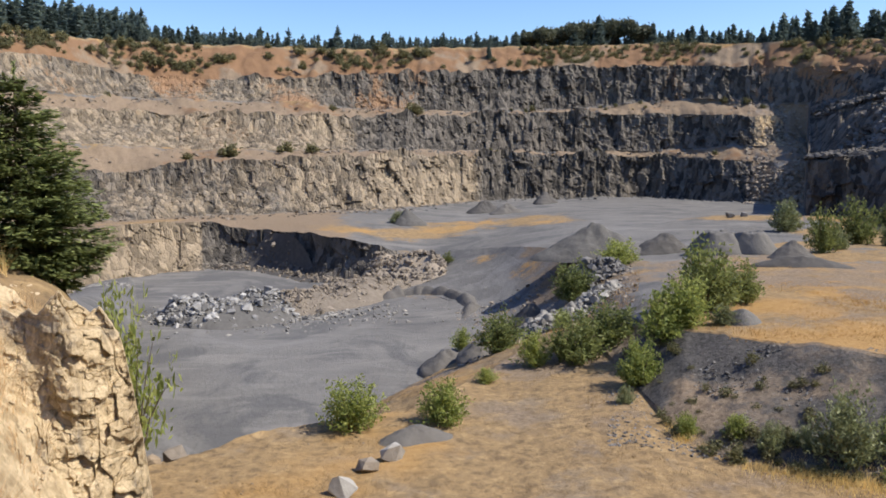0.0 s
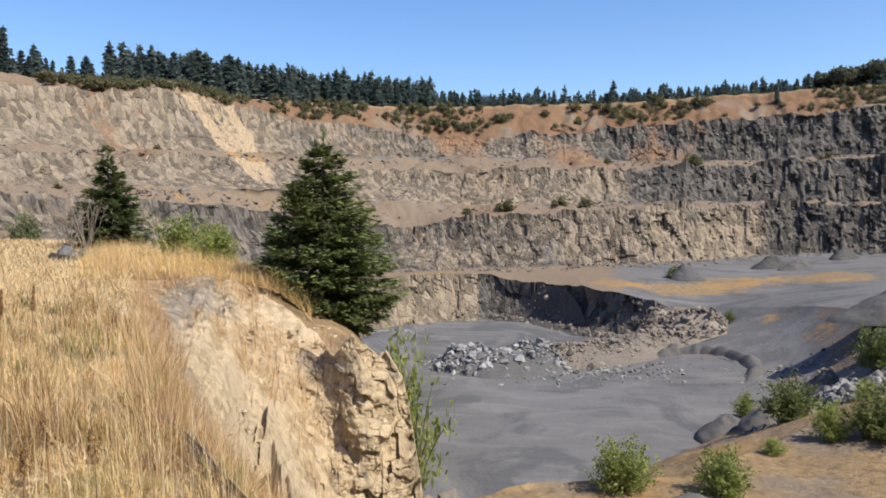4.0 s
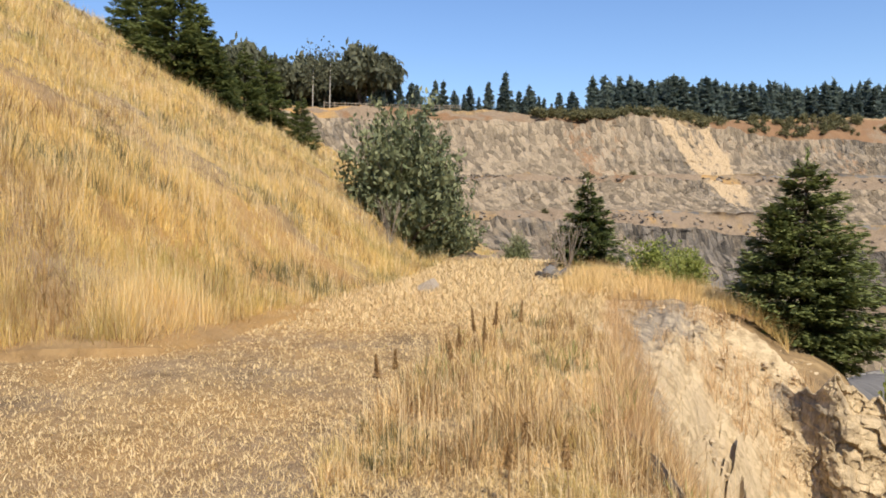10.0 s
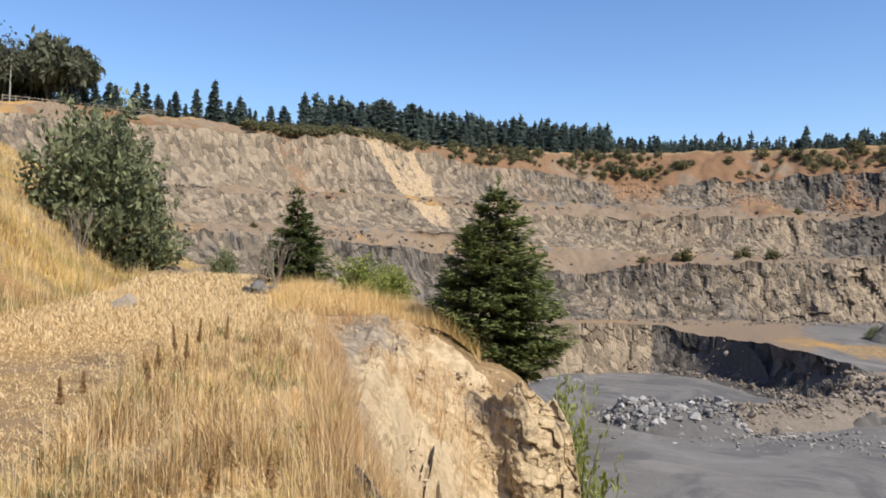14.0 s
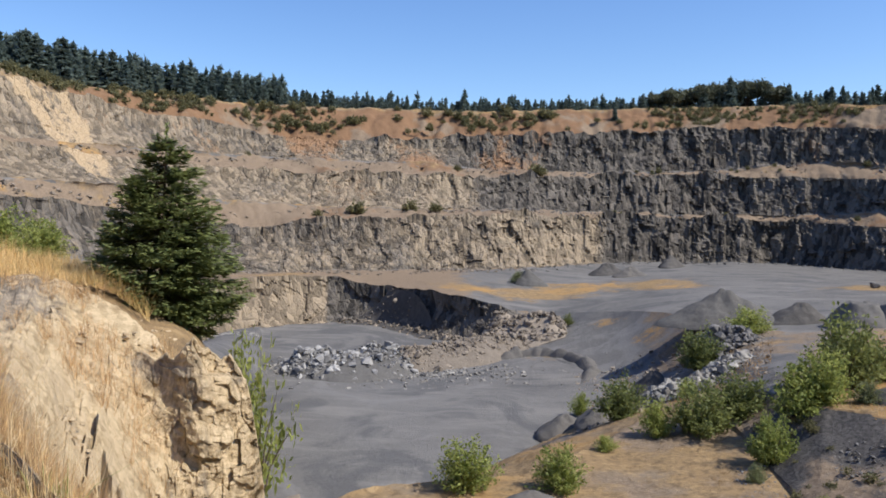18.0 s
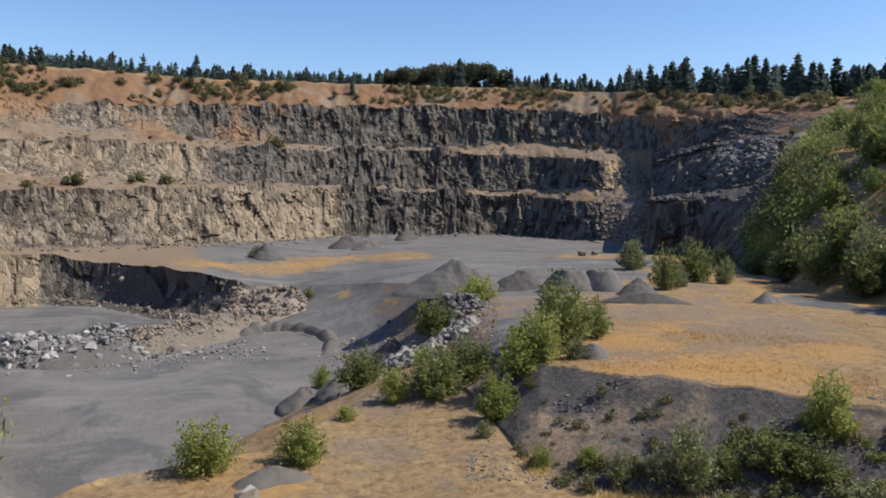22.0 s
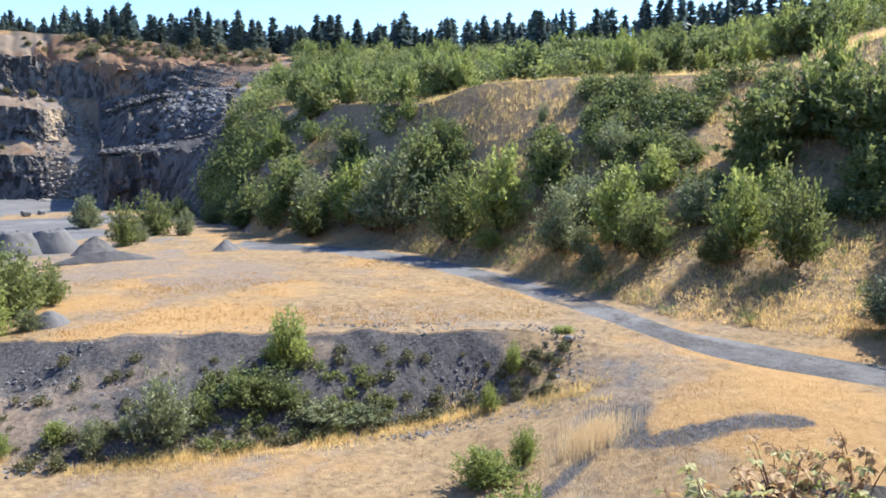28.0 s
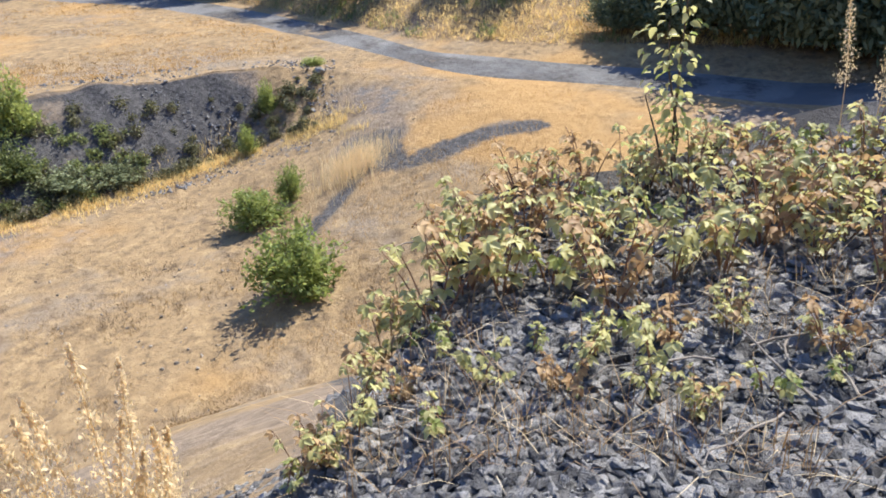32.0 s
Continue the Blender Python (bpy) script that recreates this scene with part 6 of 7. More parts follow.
for az in (-60.6, -61.8):
    t = thing("birch_tree", "slender pale birch trunk in front of beeches", "tree", "birches on the rim")
    v, f = limb([(0, 0, -0.5), (0.2, 0, 6), (0.1, 0.2, 11)], (0.15, 0.12, 0.06), 7)
    part("trunk", mesh_from("trunk", v, f, BIRCH, True), t)
    lv, lf = leaves(rng, rng.normal(size=(420, 3)) * (1.3, 1.3, 2.2) + (0.1, 0.2, 10.2), 0.4)
    part("crown", mesh_from("crown", lv, lf, LEAF_DARK), t)
    t.matrix_basis = pose(*spot(az, 182, 0))


def fence():
    t = thing("fence", "weathered wooden post-and-rail fence on the rim", "fence")
    prev = None
    for i in range(14):
        az = -61 + 0.75 * i
        x, y, z = spot(az, float(line("rim", az)[0]) + 3, 0)
        v, f = limb([(x, y, z - 0.3), (x, y, z + 1.5)], (0.12, 0.11), 6)
        part("post", mesh_from("post", v, f, WOOD, True), t)
        if prev:
            for h in (0.7, 1.25):
                v, f = limb([(prev[0], prev[1], prev[2] + h), (x, y, z + h)], (0.08, 0.08), 5)
                part("rail", mesh_from("rail", v, f, WOOD, True), t)
        prev = (x, y, z)


fence()


# ---- dry grass ----
def blades(name, label, x, y, h, w, material, seed, bend=0.35, fine=False, category="grass", tuft=0, spread=0.1):
    """Bent two-piece blades standing on the ground, singly or in tufts that open outwards."""
    r = np.random.default_rng(seed)
    n = len(x)
    if tuft:
        own = (np.arange(n) // tuft) * tuft
        out, far = r.uniform(0, 2 * math.pi, n), np.abs(r.normal(0, spread, n)) * r.uniform(0.5, 1.6, n)[own]
        x, y = x[own] + far * np.cos(out), y[own] + far * np.sin(out)
        h = h[own] * r.uniform(0.65, 1.35, n) * (1 - 0.25 * np.clip(far / spread, 0, 2))
        w = w[own]
    z = land(x, y) - 0.03
    a = out + r.normal(0, 0.5, n) if tuft else r.uniform(0, 2 * math.pi, n)
    lean = (r.normal(0.12, bend, (n, 1)) + (0.22 * (far / spread)[:, None] if tuft else 0)) * h[:, None]
    d = np.stack([np.cos(a), np.sin(a)], 1)
    e = np.stack([-d[:, 1], d[:, 0]], 1) * (w[:, None] / 2)
    base = np.stack([x, y, z], 1)
    mid = base + np.concatenate([d * lean * 0.35, (h * 0.6)[:, None]], 1)
    tip = base + np.concatenate([d * lean, h[:, None]], 1)
    e3 = np.concatenate([e, np.zeros((n, 1))], 1)
    if not fine:
        V = np.stack([base - e3, base + e3, tip], 1).reshape(-1, 3)
        tagged(new(name, mesh_from(name, V, np.arange(3 * n).reshape(n, 3), material)), label, category, kind="stuff")
        return
    V = np.stack([base - e3, base + e3, mid + e3 * 0.8, tip, mid - e3 * 0.8], 1).reshape(-1, 3)
    k = np.arange(n)[:, None] * 5
    tri = np.concatenate([k + np.array([[0, 1, 2]]), k + np.array([[0, 2, 4]]), k + np.array([[4, 2, 3]])])
    tagged(new(name, mesh_from(name, V, tri, material)), label, category, kind="stuff")


def polar(r, n, a0, a1, r0, r1, power=1.0):
    az = np.radians(r.uniform(a0, a1, n))
    rr = r0 * (r1 / r0) ** (r.uniform(0, 1, n) ** power)
    return rr * np.sin(az), rr * np.cos(az), rr, np.degrees(az)


rng = np.random.default_rng(8)
x, y, rr, az = polar(rng, 400000, -88, -46, 8, 110)
keep = hill(x, y) > -1.5
x, y, rr, az = x[keep], y[keep], rr[keep], az[keep]
patch, tuft = fbm(x / 5, y / 5, 2.0, 3), fbm(x / 0.9, y / 0.9, 5.0, 3)
high = rng.uniform(0.22, 0.6, len(x)) * (1 + 0.7 * patch) * (1 + 1.3 * np.clip(tuft, -0.5, 1))
blades("hill_grass", "tall golden dry grass covering the slope", x, y, high, 0.003 + 0.00055 * rr, HILL_GRASS, 1, 0.42, tuft=12, spread=0.2)
k = (rng.uniform(size=len(x)) < 0.12) & (tuft > 0.05)
blades("hill_stalks", "pale seeding stalks standing out of the slope's grass", x[k], y[k], rng.uniform(0.6, 1.15, int(k.sum())), 0.003 + 0.0006 * rr[k], STRAW_PALE, 21, 0.2, tuft=5, spread=0.15)
k = (rng.uniform(size=len(x)) < 0.22) & (fbm(x / 2.2, y / 2.2, 12.0, 3) > 0.16)
blades("hill_weeds", "brownish withered weeds in the slope's grass", x[k], y[k], rng.uniform(0.3, 0.75, int(k.sum())), 0.005 + 0.0009 * rr[k], WEED, 11, 0.4, tuft=9, spread=0.2)
k = (rng.uniform(size=len(x)) < 0.2) & (fbm(x / 3.0, y / 3.0, 15.0, 3) > 0.2)
blades("hill_herbs", "olive-green herbs among the slope's dry grass", x[k], y[k], rng.uniform(0.25, 0.6, int(k.sum())), 0.006 + 0.001 * rr[k], SCRUB, 22, 0.5, tuft=9, spread=0.2)
x, y, rr, az = polar(rng, 380000, -92, -38, 3.6, 48, 0.8)
keep = (hill(x, y) < -1.5) & ((fbm(x / 1.6, y / 1.6, 1.0, 4) > rng.normal(-0.42, 0.2, len(x))) | (rr > 16)) & ((az < -41) | (rr < 5) | (rr > 20))
x, y, rr, az = x[keep], y[keep], rr[keep], az[keep]
blades("track_grass", "short pale dry grass on the gravel track", x, y, rng.uniform(0.02, 0.075, len(x)) + 0.25 * ramp(rr, 13, 22) * rng.uniform(0.2, 1.2, len(x)), 0.0045 + 0.001 * rr, STRAW_PALE, 2, 0.9, True, tuft=5, spread=0.05)
x, y, rr, az = polar(rng, 120000, -64, -30, 2.6, 22, 0.8)
keep = (rr < np.interp(az, (-64, -56, -46, -41, -37, -30), (4.2, 7.5, 22, 14, 6.5, 4.0)) + 1.2 * fbm(x, y, 2.0)) & (rr > np.interp(az, (-64, -55, -46, -40), (4.0, 5.5, 4.5, 3.0)) + 0.5 * fbm(x / 0.6, y / 0.6, 7.0))
x, y, rr, az = x[keep], y[keep], rr[keep], az[keep]
clump = fbm(x / 0.5, y / 0.5, 3.0, 3)
tall = rng.uniform(0.04, 0.29, len(x)) * (1 + 1.7 * clump) * (1 - 0.3 * ramp(rr, 9, 16))
tall = tall * (0.3 + 0.7 * ramp(rr - np.interp(az, (-64, -55, -46, -40), (4.0, 5.5, 4.5, 3.0)), -0.2, 2.2))
blades("edge_grass", "tall tangled dry grass along the ledge's edge", x, y, tall, 0.0022 + 0.00045 * rr, EDGE_GRASS, 3, 1.0, True, tuft=12, spread=0.08)
k = rng.uniform(size=len(x)) < 0.025
blades("edge_stalks", "pale upright seeding stalks in the tangled grass", x[k], y[k], rng.uniform(0.35, 0.75, int(k.sum())), 0.002 + 0.0004 * rr[k], STRAW_PALE, 23, 0.22, True)
k = (rng.uniform(size=len(x)) < 0.6) & (fbm(x / 0.9, y / 0.9, 9.0, 3) > 0.02)
blades("edge_weeds", "withered reddish-brown weeds in the grass", x[k], y[k], tall[k] * 1.15, 0.0025 + 0.0006 * rr[k], WEED, 4, 0.4, True, tuft=8, spread=0.07)
k = (rng.uniform(size=len(x)) < 0.25) & (fbm(x / 0.8, y / 0.8, 19.0, 2) > 0.22)
k2 = (rng.uniform(size=len(x)) < 0.3) & (fbm(x / 0.7, y / 0.7, 29.0, 2) > 0.3)
blades("edge_sprigs", "yellow-green sprigs among the tangled grass", x[k2], y[k2], tall[k2] * 1.1, 0.005 + 0.001 * rr[k2], FRESH, 25, 0.6, True, tuft=10, spread=0.08)
blades("edge_herbs", "green leafy weeds among the tangled grass", x[k], y[k], tall[k], 0.004 + 0.0009 * rr[k], SCRUB, 24, 0.6, True, tuft=8, spread=0.08)
x, y, rr, az = polar(rng, 22000, -44, -29, 18.8, 34)
keep = rr > np.interp(az, (-44, -40, -31, -29), (20, 20.2, 19.3, 18.8)) + 0.7 * fbm(x, y, 1.0)
x, y, rr = x[keep], y[keep], rr[keep]
blades("headland_grass", "dry grass on top of the headland", x, y, rng.uniform(0.08, 0.5, len(x)) * (1 + 1.7 * fbm(x / 1.3, y / 1.3, 4.0)), 0.014 + 0 * x, STRAW, 5, 0.6)
x, y, rr, az = polar(rng, 30000, -41, -27.5, 6, 19.5)
keep = fbm(x / 1.3, y / 1.3, 6.0, 3) > np.interp(az, (-41, -37, -33, -27), (-0.2, 0.0, 0.1, 0.15))
x, y, rr = x[keep], y[keep], rr[keep]
blades("cliff_weeds", "sparse withered weeds rooted in the bare slope", x, y, rng.uniform(0.18, 0.5, len(x)), 0.008 + 0 * x, DRIED, 12, 0.5, tuft=9, spread=0.1)
x, y, rr, az = polar(rng, 190000, -21, 66, 21, 68)
keep = fbm(x / 4, y / 4, 5.0, 4) > -0.12
keep &= rr < np.interp(az, (-21, -10, 0, 6, 16, 22, 44, 52, 66), (44, 48, 52, 66, 46, 44, 45.5, 50, 40))
x, y, rr = x[keep], y[keep], rr[keep]
blades("terrace_grass", "short sun-dried grass on the terrace", x, y, rng.uniform(0.06, 0.24, len(x)) * (1 + 1.2 * fbm(x / 1.6, y / 1.6, 8.0, 3)), 0.02 + 0 * x, TURF, 6, 0.7, tuft=8, spread=0.22)
x, y, rr, az = polar(rng, 120000, 16, 62, 54, 110)
keep = (rr < np.interp(az, (16, 24, 35, 43.8, 53, 62), (70, 98, 104, 89, 67.5, 52))) & (fbm(x / 9, y / 9, 7.0, 3) > -0.1) & (rr > np.interp(az, (16, 20, 46, 60), (66, 57, 54.5, 60)))
x, y, rr = x[keep], y[keep], rr[keep]
blades("field_grass", "orange-gold dry grass on the flat field", x, y, rng.uniform(0.07, 0.26, len(x)) * (1 + fbm(x / 7, y / 7, 3.0)), 0.028 + 0 * x, AMBER, 7, 0.7, tuft=6, spread=0.25)
az = rng.uniform(16, 60, 16000)
x0 = line("terrace_edge", az)[0] + rng.normal(-0.6, 0.8, len(az))
x, y = x0 * np.sin(np.radians(az)), x0 * np.cos(np.radians(az))
keep = fbm(x / 3, y / 3, 4.0, 3) > -0.1
x, y = x[keep], y[keep]
blades("verge_grass", "yellow dry grass growing along the foot of the bank", x, y, rng.uniform(0.15, 0.6, len(x)), 0.035 + 0 * x, GOLD, 17, 0.6)
az = rng.uniform(50, 76, 9000)
x0 = line("bank_foot", az)[0] + rng.uniform(2, 22, len(az))
x, y = x0 * np.sin(np.radians(az)), x0 * np.cos(np.radians(az))
keep = fbm(x / 2.5, y / 2.5, 14.0, 3) > 0.12
x, y = x[keep], y[keep]
blades("terrace_tufts", "brown and golden tufts of dry weeds on the terrace", x, y, rng.uniform(0.1, 0.45, len(x)), 0.02 + 0 * x, AMBER, 18, 0.6)
az = rng.uniform(44, 104, 190000)
v = rng.uniform(0, 1, 190000) ** 1.2
rr = line("third_toe", az)[0] + 0.5 + v * (line("second_crest", az)[0] + 4 - line("third_toe", az)[0])
x, y = rr * np.sin(np.radians(az)), rr * np.cos(np.radians(az))
blades("slope_grass", "dry grass and weeds on the slope above the track", x, y, rng.uniform(0.12, 0.45, len(x)) * (1 + 1.2 * fbm(x / 2.5, y / 2.5, 2.0, 3)), 0.04 + 0 * x, GOLD, 9, 0.7, tuft=8, spread=0.3)
k = (v > 0.35) & (fbm(x / 3, y / 3, 17.0, 3) > 0.0) & (rng.uniform(size=len(x)) < 0.55)
blades("slope_tufts", "tall golden tufts of dry grass on the upper slope", x[k], y[k], rng.uniform(0.4, 1.1, int(k.sum())), 0.055 + 0 * x[k], GOLD, 19, 0.5, tuft=8, spread=0.3)
k = (rng.uniform(size=len(x)) < 0.4) & (fbm(x / 3, y / 3, 3.0, 3) > 0.08)
blades("slope_weeds", "low green weeds among the slope's dry grass", x[k], y[k], rng.uniform(0.2, 0.7, int(k.sum())), 0.06 + 0 * x[k], FOLIAGE, 10, 0.5, tuft=10, spread=0.3)
x, y = 34.0 + 1.1 * rng.normal(size=2200), 20.6 + 0.8 * rng.normal(size=2200)
blades("tall_grass_clump", "clump of tall pinkish straw on the terrace", x, y, rng.uniform(0.4, 1.5, len(x)), 0.02 + 0 * x, STRAW_PALE, 13, 0.3)

# ---- the gravel bank at the lookout: chippings, brambles, sapling ----
GRAINS = [as_arrays(stone_shape(80 + i, GRIT, 9, (1.0, 0.8, 0.5))) for i in range(6)]


def chippings(name, label, x, y, size, material, seed):
    r = np.random.default_rng(seed)
    z = land(x, y)
    chunks = []
    for i in range(len(x)):
        v, f = GRAINS[i % 6]
        e = np.array(Euler((r.uniform(-0.6, 0.6), r.uniform(-0.6, 0.6), r.uniform(0, 6.28))).to_matrix())
        chunks.append((v @ e.T * size[i] + (x[i], y[i], z[i] - 0.15 * size[i]), f))
    V, F = join(chunks)
    tagged(new(name, mesh_from(name, V, F, material)), label, "gravel", kind="stuff")


rng = np.random.default_rng(31)
x, y, rr, az = polar(rng, 26000, 42, 116, 1.5, 7.5)
keep = rr < line("edge", az)[0] + 1.6
x, y, rr = x[keep], y[keep], rr[keep]
chippings("loose_chippings", "bluish-grey angular chippings covering the bank", x, y, 0.024 + 0.095 * rng.uniform(0, 1, len(x)) ** 2.0, GRIT, 1)
x, y, rr, az = polar(rng, 420, 55, 82, 4.5, 8.5)
chippings("dark_rubble", "dark broken rubble on the shoulder of the bank", x, y, 0.06 + 0.3 * rng.uniform(0, 1, len(x)) ** 2.5, DARK_ROCK, 2)
x, y, rr, az = polar(rng, 8000, 12, 58, 44.5, 56)
chippings("bank_stones", "stones embedded in the dark gravel bank", x, y, 0.06 + 0.34 * rng.uniform(0, 1, len(x)) ** 2.6, DARK_ROCK, 3)
x, y, rr, az = polar(rng, 3600, -40, -26.5, 6, 19)
keep = fbm(x / 0.8, y / 0.8, 3.0, 3) > 0.02
x, y = x[keep], y[keep]
chippings("slope_stones", "loose grey and tan stones on the bare slope", x, y, 0.025 + 0.2 * rng.uniform(0, 1, len(x)) ** 5, JOINT_ROCK, 4)
x, y, rr, az = polar(rng, 2200, -20, 64, 23, 52)
chippings("terrace_stones", "scattered small stones on the terrace", x, y, 0.05 + 0.2 * rng.uniform(0, 1, len(x)) ** 4, BROWN_ROCK, 5)

def bench_spots(n, a0, a1, names):
    az, pick, v = rng.uniform(a0, a1, n), rng.integers(0, len(names), n), rng.uniform(0, 1, n) ** 1.6
    rr = np.zeros(n)
    for i, (toe, crest) in enumerate(names):
        toe_r = line(toe, az)[0]
        rr = np.where(pick == i, toe_r - v * np.minimum(12, toe_r - line(crest, az)[0]), rr)
    return rr * np.sin(np.radians(az)), rr * np.cos(np.radians(az))


BENCHES = (("third_toe", "pit_crest"), ("second_toe", "third_crest"), ("first_toe", "second_crest"))
x, y = bench_spots(3600, -52, -2, BENCHES)
chippings("bench_rubble", "brown fallen rubble lying on the quarry benches", x, y, 0.35 + 1.5 * rng.uniform(0, 1, len(x)) ** 3, BROWN_ROCK, 6)
x, y = bench_spots(2000, -4, 24, BENCHES)
chippings("bench_blocks", "dark fallen blocks at the foot of the rock faces", x, y, 0.3 + 1.4 * rng.uniform(0, 1, len(x)) ** 3, DARK_ROCK, 7)
az, v = rng.uniform(20.8, 24.4, 2600), rng.uniform(0, 1, 2600)
rr = line("third_toe", az)[0] - 6 + v * (line("first_toe", az)[0] + 6 - line("third_toe", az)[0])
chippings("tipped_rubble", "brown and grey rubble tipped between the rock faces", rr * np.sin(np.radians(az)), rr * np.cos(np.radians(az)), 0.4 + 1.9 * rng.uniform(0, 1, len(az)) ** 3, BROWN_ROCK, 10)
x, y = bench_spots(3600, 24.6, 33, (("first_toe", "second_crest"), ("second_crest", "second_toe"), ("second_toe", "third_crest")))
chippings("buttress_blocks", "dark angular blocks covering the buttress", x, y, 0.7 + 2.2 * rng.uniform(0, 1, len(x)) ** 2, HEAP_DARK, 8)

x, y = 124 * np.sin(np.radians(-14.5)) + 13 * rng.normal(size=2600), 124 * np.cos(np.radians(-14.5)) + 4.5 * rng.normal(size=2600)
chippings("scattered_rocks", "grey broken rocks strewn round the heap on the pit floor", x, y, 0.15 + 1.0 * rng.uniform(0, 1, len(x)) ** 3, GREY_ROCK, 11)
x, y, rr, az = polar(rng, 1500, 1, 14, 78, 118)
chippings("ramp_rubble", "dark and brown stones strewn over the ramp's ridge", x, y, 0.12 + 0.9 * rng.uniform(0, 1, len(x)) ** 3, BROWN_ROCK, 9)
x, y, rr, az = polar(rng, 9000, 2, 14, 74, 122)
keep = fbm(x / 7, y / 7, 9.0, 3) > 0.12
x, y = x[keep], y[keep]
blades("ramp_grass", "thin dry grass on the ramp's ridge", x, y, rng.uniform(0.1, 0.5, len(x)), 0.05 + 0 * x, AMBER, 16, 0.8)


def leaf_shape(material, long=0.09, wide=0.055, fold=0.012, name="leaf"):
    """One pointed leaf, folded along its midrib, from the origin along x."""
    st = ((0, 0), (0.18, 0.62), (0.42, 1.0), (0.7, 0.72), (0.9, 0.3), (1.0, 0))
    V, F = [], []
    for a, b in st:
        V += [(a * long, -b * wide / 2, fold * b - 0.25 * long * a * a), (a * long, 0, -0.25 * long * a * a), (a * long, b * wide / 2, fold * b - 0.25 * long * a * a)]
    for i in range(len(st) - 1):
        F += [(3 * i, 3 * i + 3, 3 * i + 4, 3 * i + 1), (3 * i + 1, 3 * i + 4, 3 * i + 5, 3 * i + 2)]
    return mesh_from(name, np.array(V), F, material, True)


x, y, rr, az = polar(rng, 3200, 55, 112, 1.9, 6.5)
keep = (rr < line("edge", az)[0] + 0.8) & (fbm(x / 0.5, y / 0.5, 2.0, 2) > -0.05)
x, y, rr = x[keep], y[keep], rr[keep]
blades("bank_litter", "withered reddish stems and straw on the chippings", x, y, rng.uniform(0.05, 0.28, len(x)), 0.003 + 0 * x, WEED, 14, 0.9, True)
k = rng.uniform(size=len(x)) < 0.4
blades("bank_straw", "pale broken straw on the chippings", x[k], y[k], rng.uniform(0.03, 0.2, int(k.sum())), 0.003 + 0 * x[k], STRAW_PALE, 15, 1.5, True)
LEAF_KINDS = {k: [leaf_shape(m, 0.05 + 0.014 * i, 0.032 + 0.009 * i) for i in range(3)] for k, m in (("green", RASP), ("rust", RUST), ("fresh", FRESH))}
for key in LEAF_KINDS:
    for i in range(3):
        one = LEAF_KINDS[key][i]
        v = np.array([tuple(p.co) for p in one.vertices])
        f = np.array([tuple(p.vertices) for p in one.polygons])
        three = []
        for a, o in ((-0.95, 0.02), (0.0, 0.035), (0.95, 0.02)):
            c, s = math.cos(a), math.sin(a)
            three.append((np.stack([v[:, 0] * c - v[:, 1] * s + o, v[:, 0] * s + v[:, 1] * c, v[:, 2]], 1), f))
        V, F = join(three)
        LEAF_KINDS[key].append(mesh_from("leaf", V, F, one.materials[0], True))
CANE = bark_material("bramble_cane", (0.14, 0.07, 0.045), (0.34, 0.2, 0.12))


def bramble(label, seed, height, canes, per, kinds):
    """Arching canes with leaves in threes."""
    r = np.random.default_rng(seed)
    t = thing("bramble_plant", label, "bramble", "brambles on the gravel bank")
    for c in range(canes):
        a, reach, h = r.uniform(0, 6.28), r.uniform(0.08, 0.3), height * r.uniform(0.6, 1.0)
        pts = [(reach * u * math.cos(a), reach * u * math.sin(a), h * (1.25 * u - 0.25 * u * u * u) - 0.04) for u in np.linspace(0, 1, 6)]
        v, f = limb(pts, np.linspace(0.005, 0.002, 6), 5)
        part("cane", mesh_from("cane", v, f, CANE, True), t)
        for i in range(per):
            u = r.uniform(0.3, 1.0)
            p = np.array([np.interp(u, np.linspace(0, 1, 6), [q[k] for q in pts]) for k in range(3)])
            b, tip = r.uniform(0, 6.28), r.uniform(-0.1, 0.7)
            shapes = LEAF_KINDS[kinds[r.integers(len(kinds))]]
            ob = part("leaf", shapes[3 + r.integers(3)], t)
            ob.matrix_basis = Matrix.LocRotScale(p, Euler((r.normal(0, 0.4), tip, b)), Vector((1, 1, 1)) * r.uniform(0.4, 0.9))
    return t


BRAMBLES = [bramble("yellow-green bramble with arching canes on gravel", 1, 0.5, 5, 8, ("green",)),
            bramble("bramble with pale and withered leaves on gravel", 2, 0.42, 6, 10, ("green", "green", "green", "rust")),
            bramble("low fresh bramble shoots among chippings", 3, 0.3, 4, 5, ("green", "fresh")),
            bramble("withered rusty-brown bramble canes", 4, 0.4, 9, 5, ("rust", "rust", "rust", "green"))]
home = [None] * 4
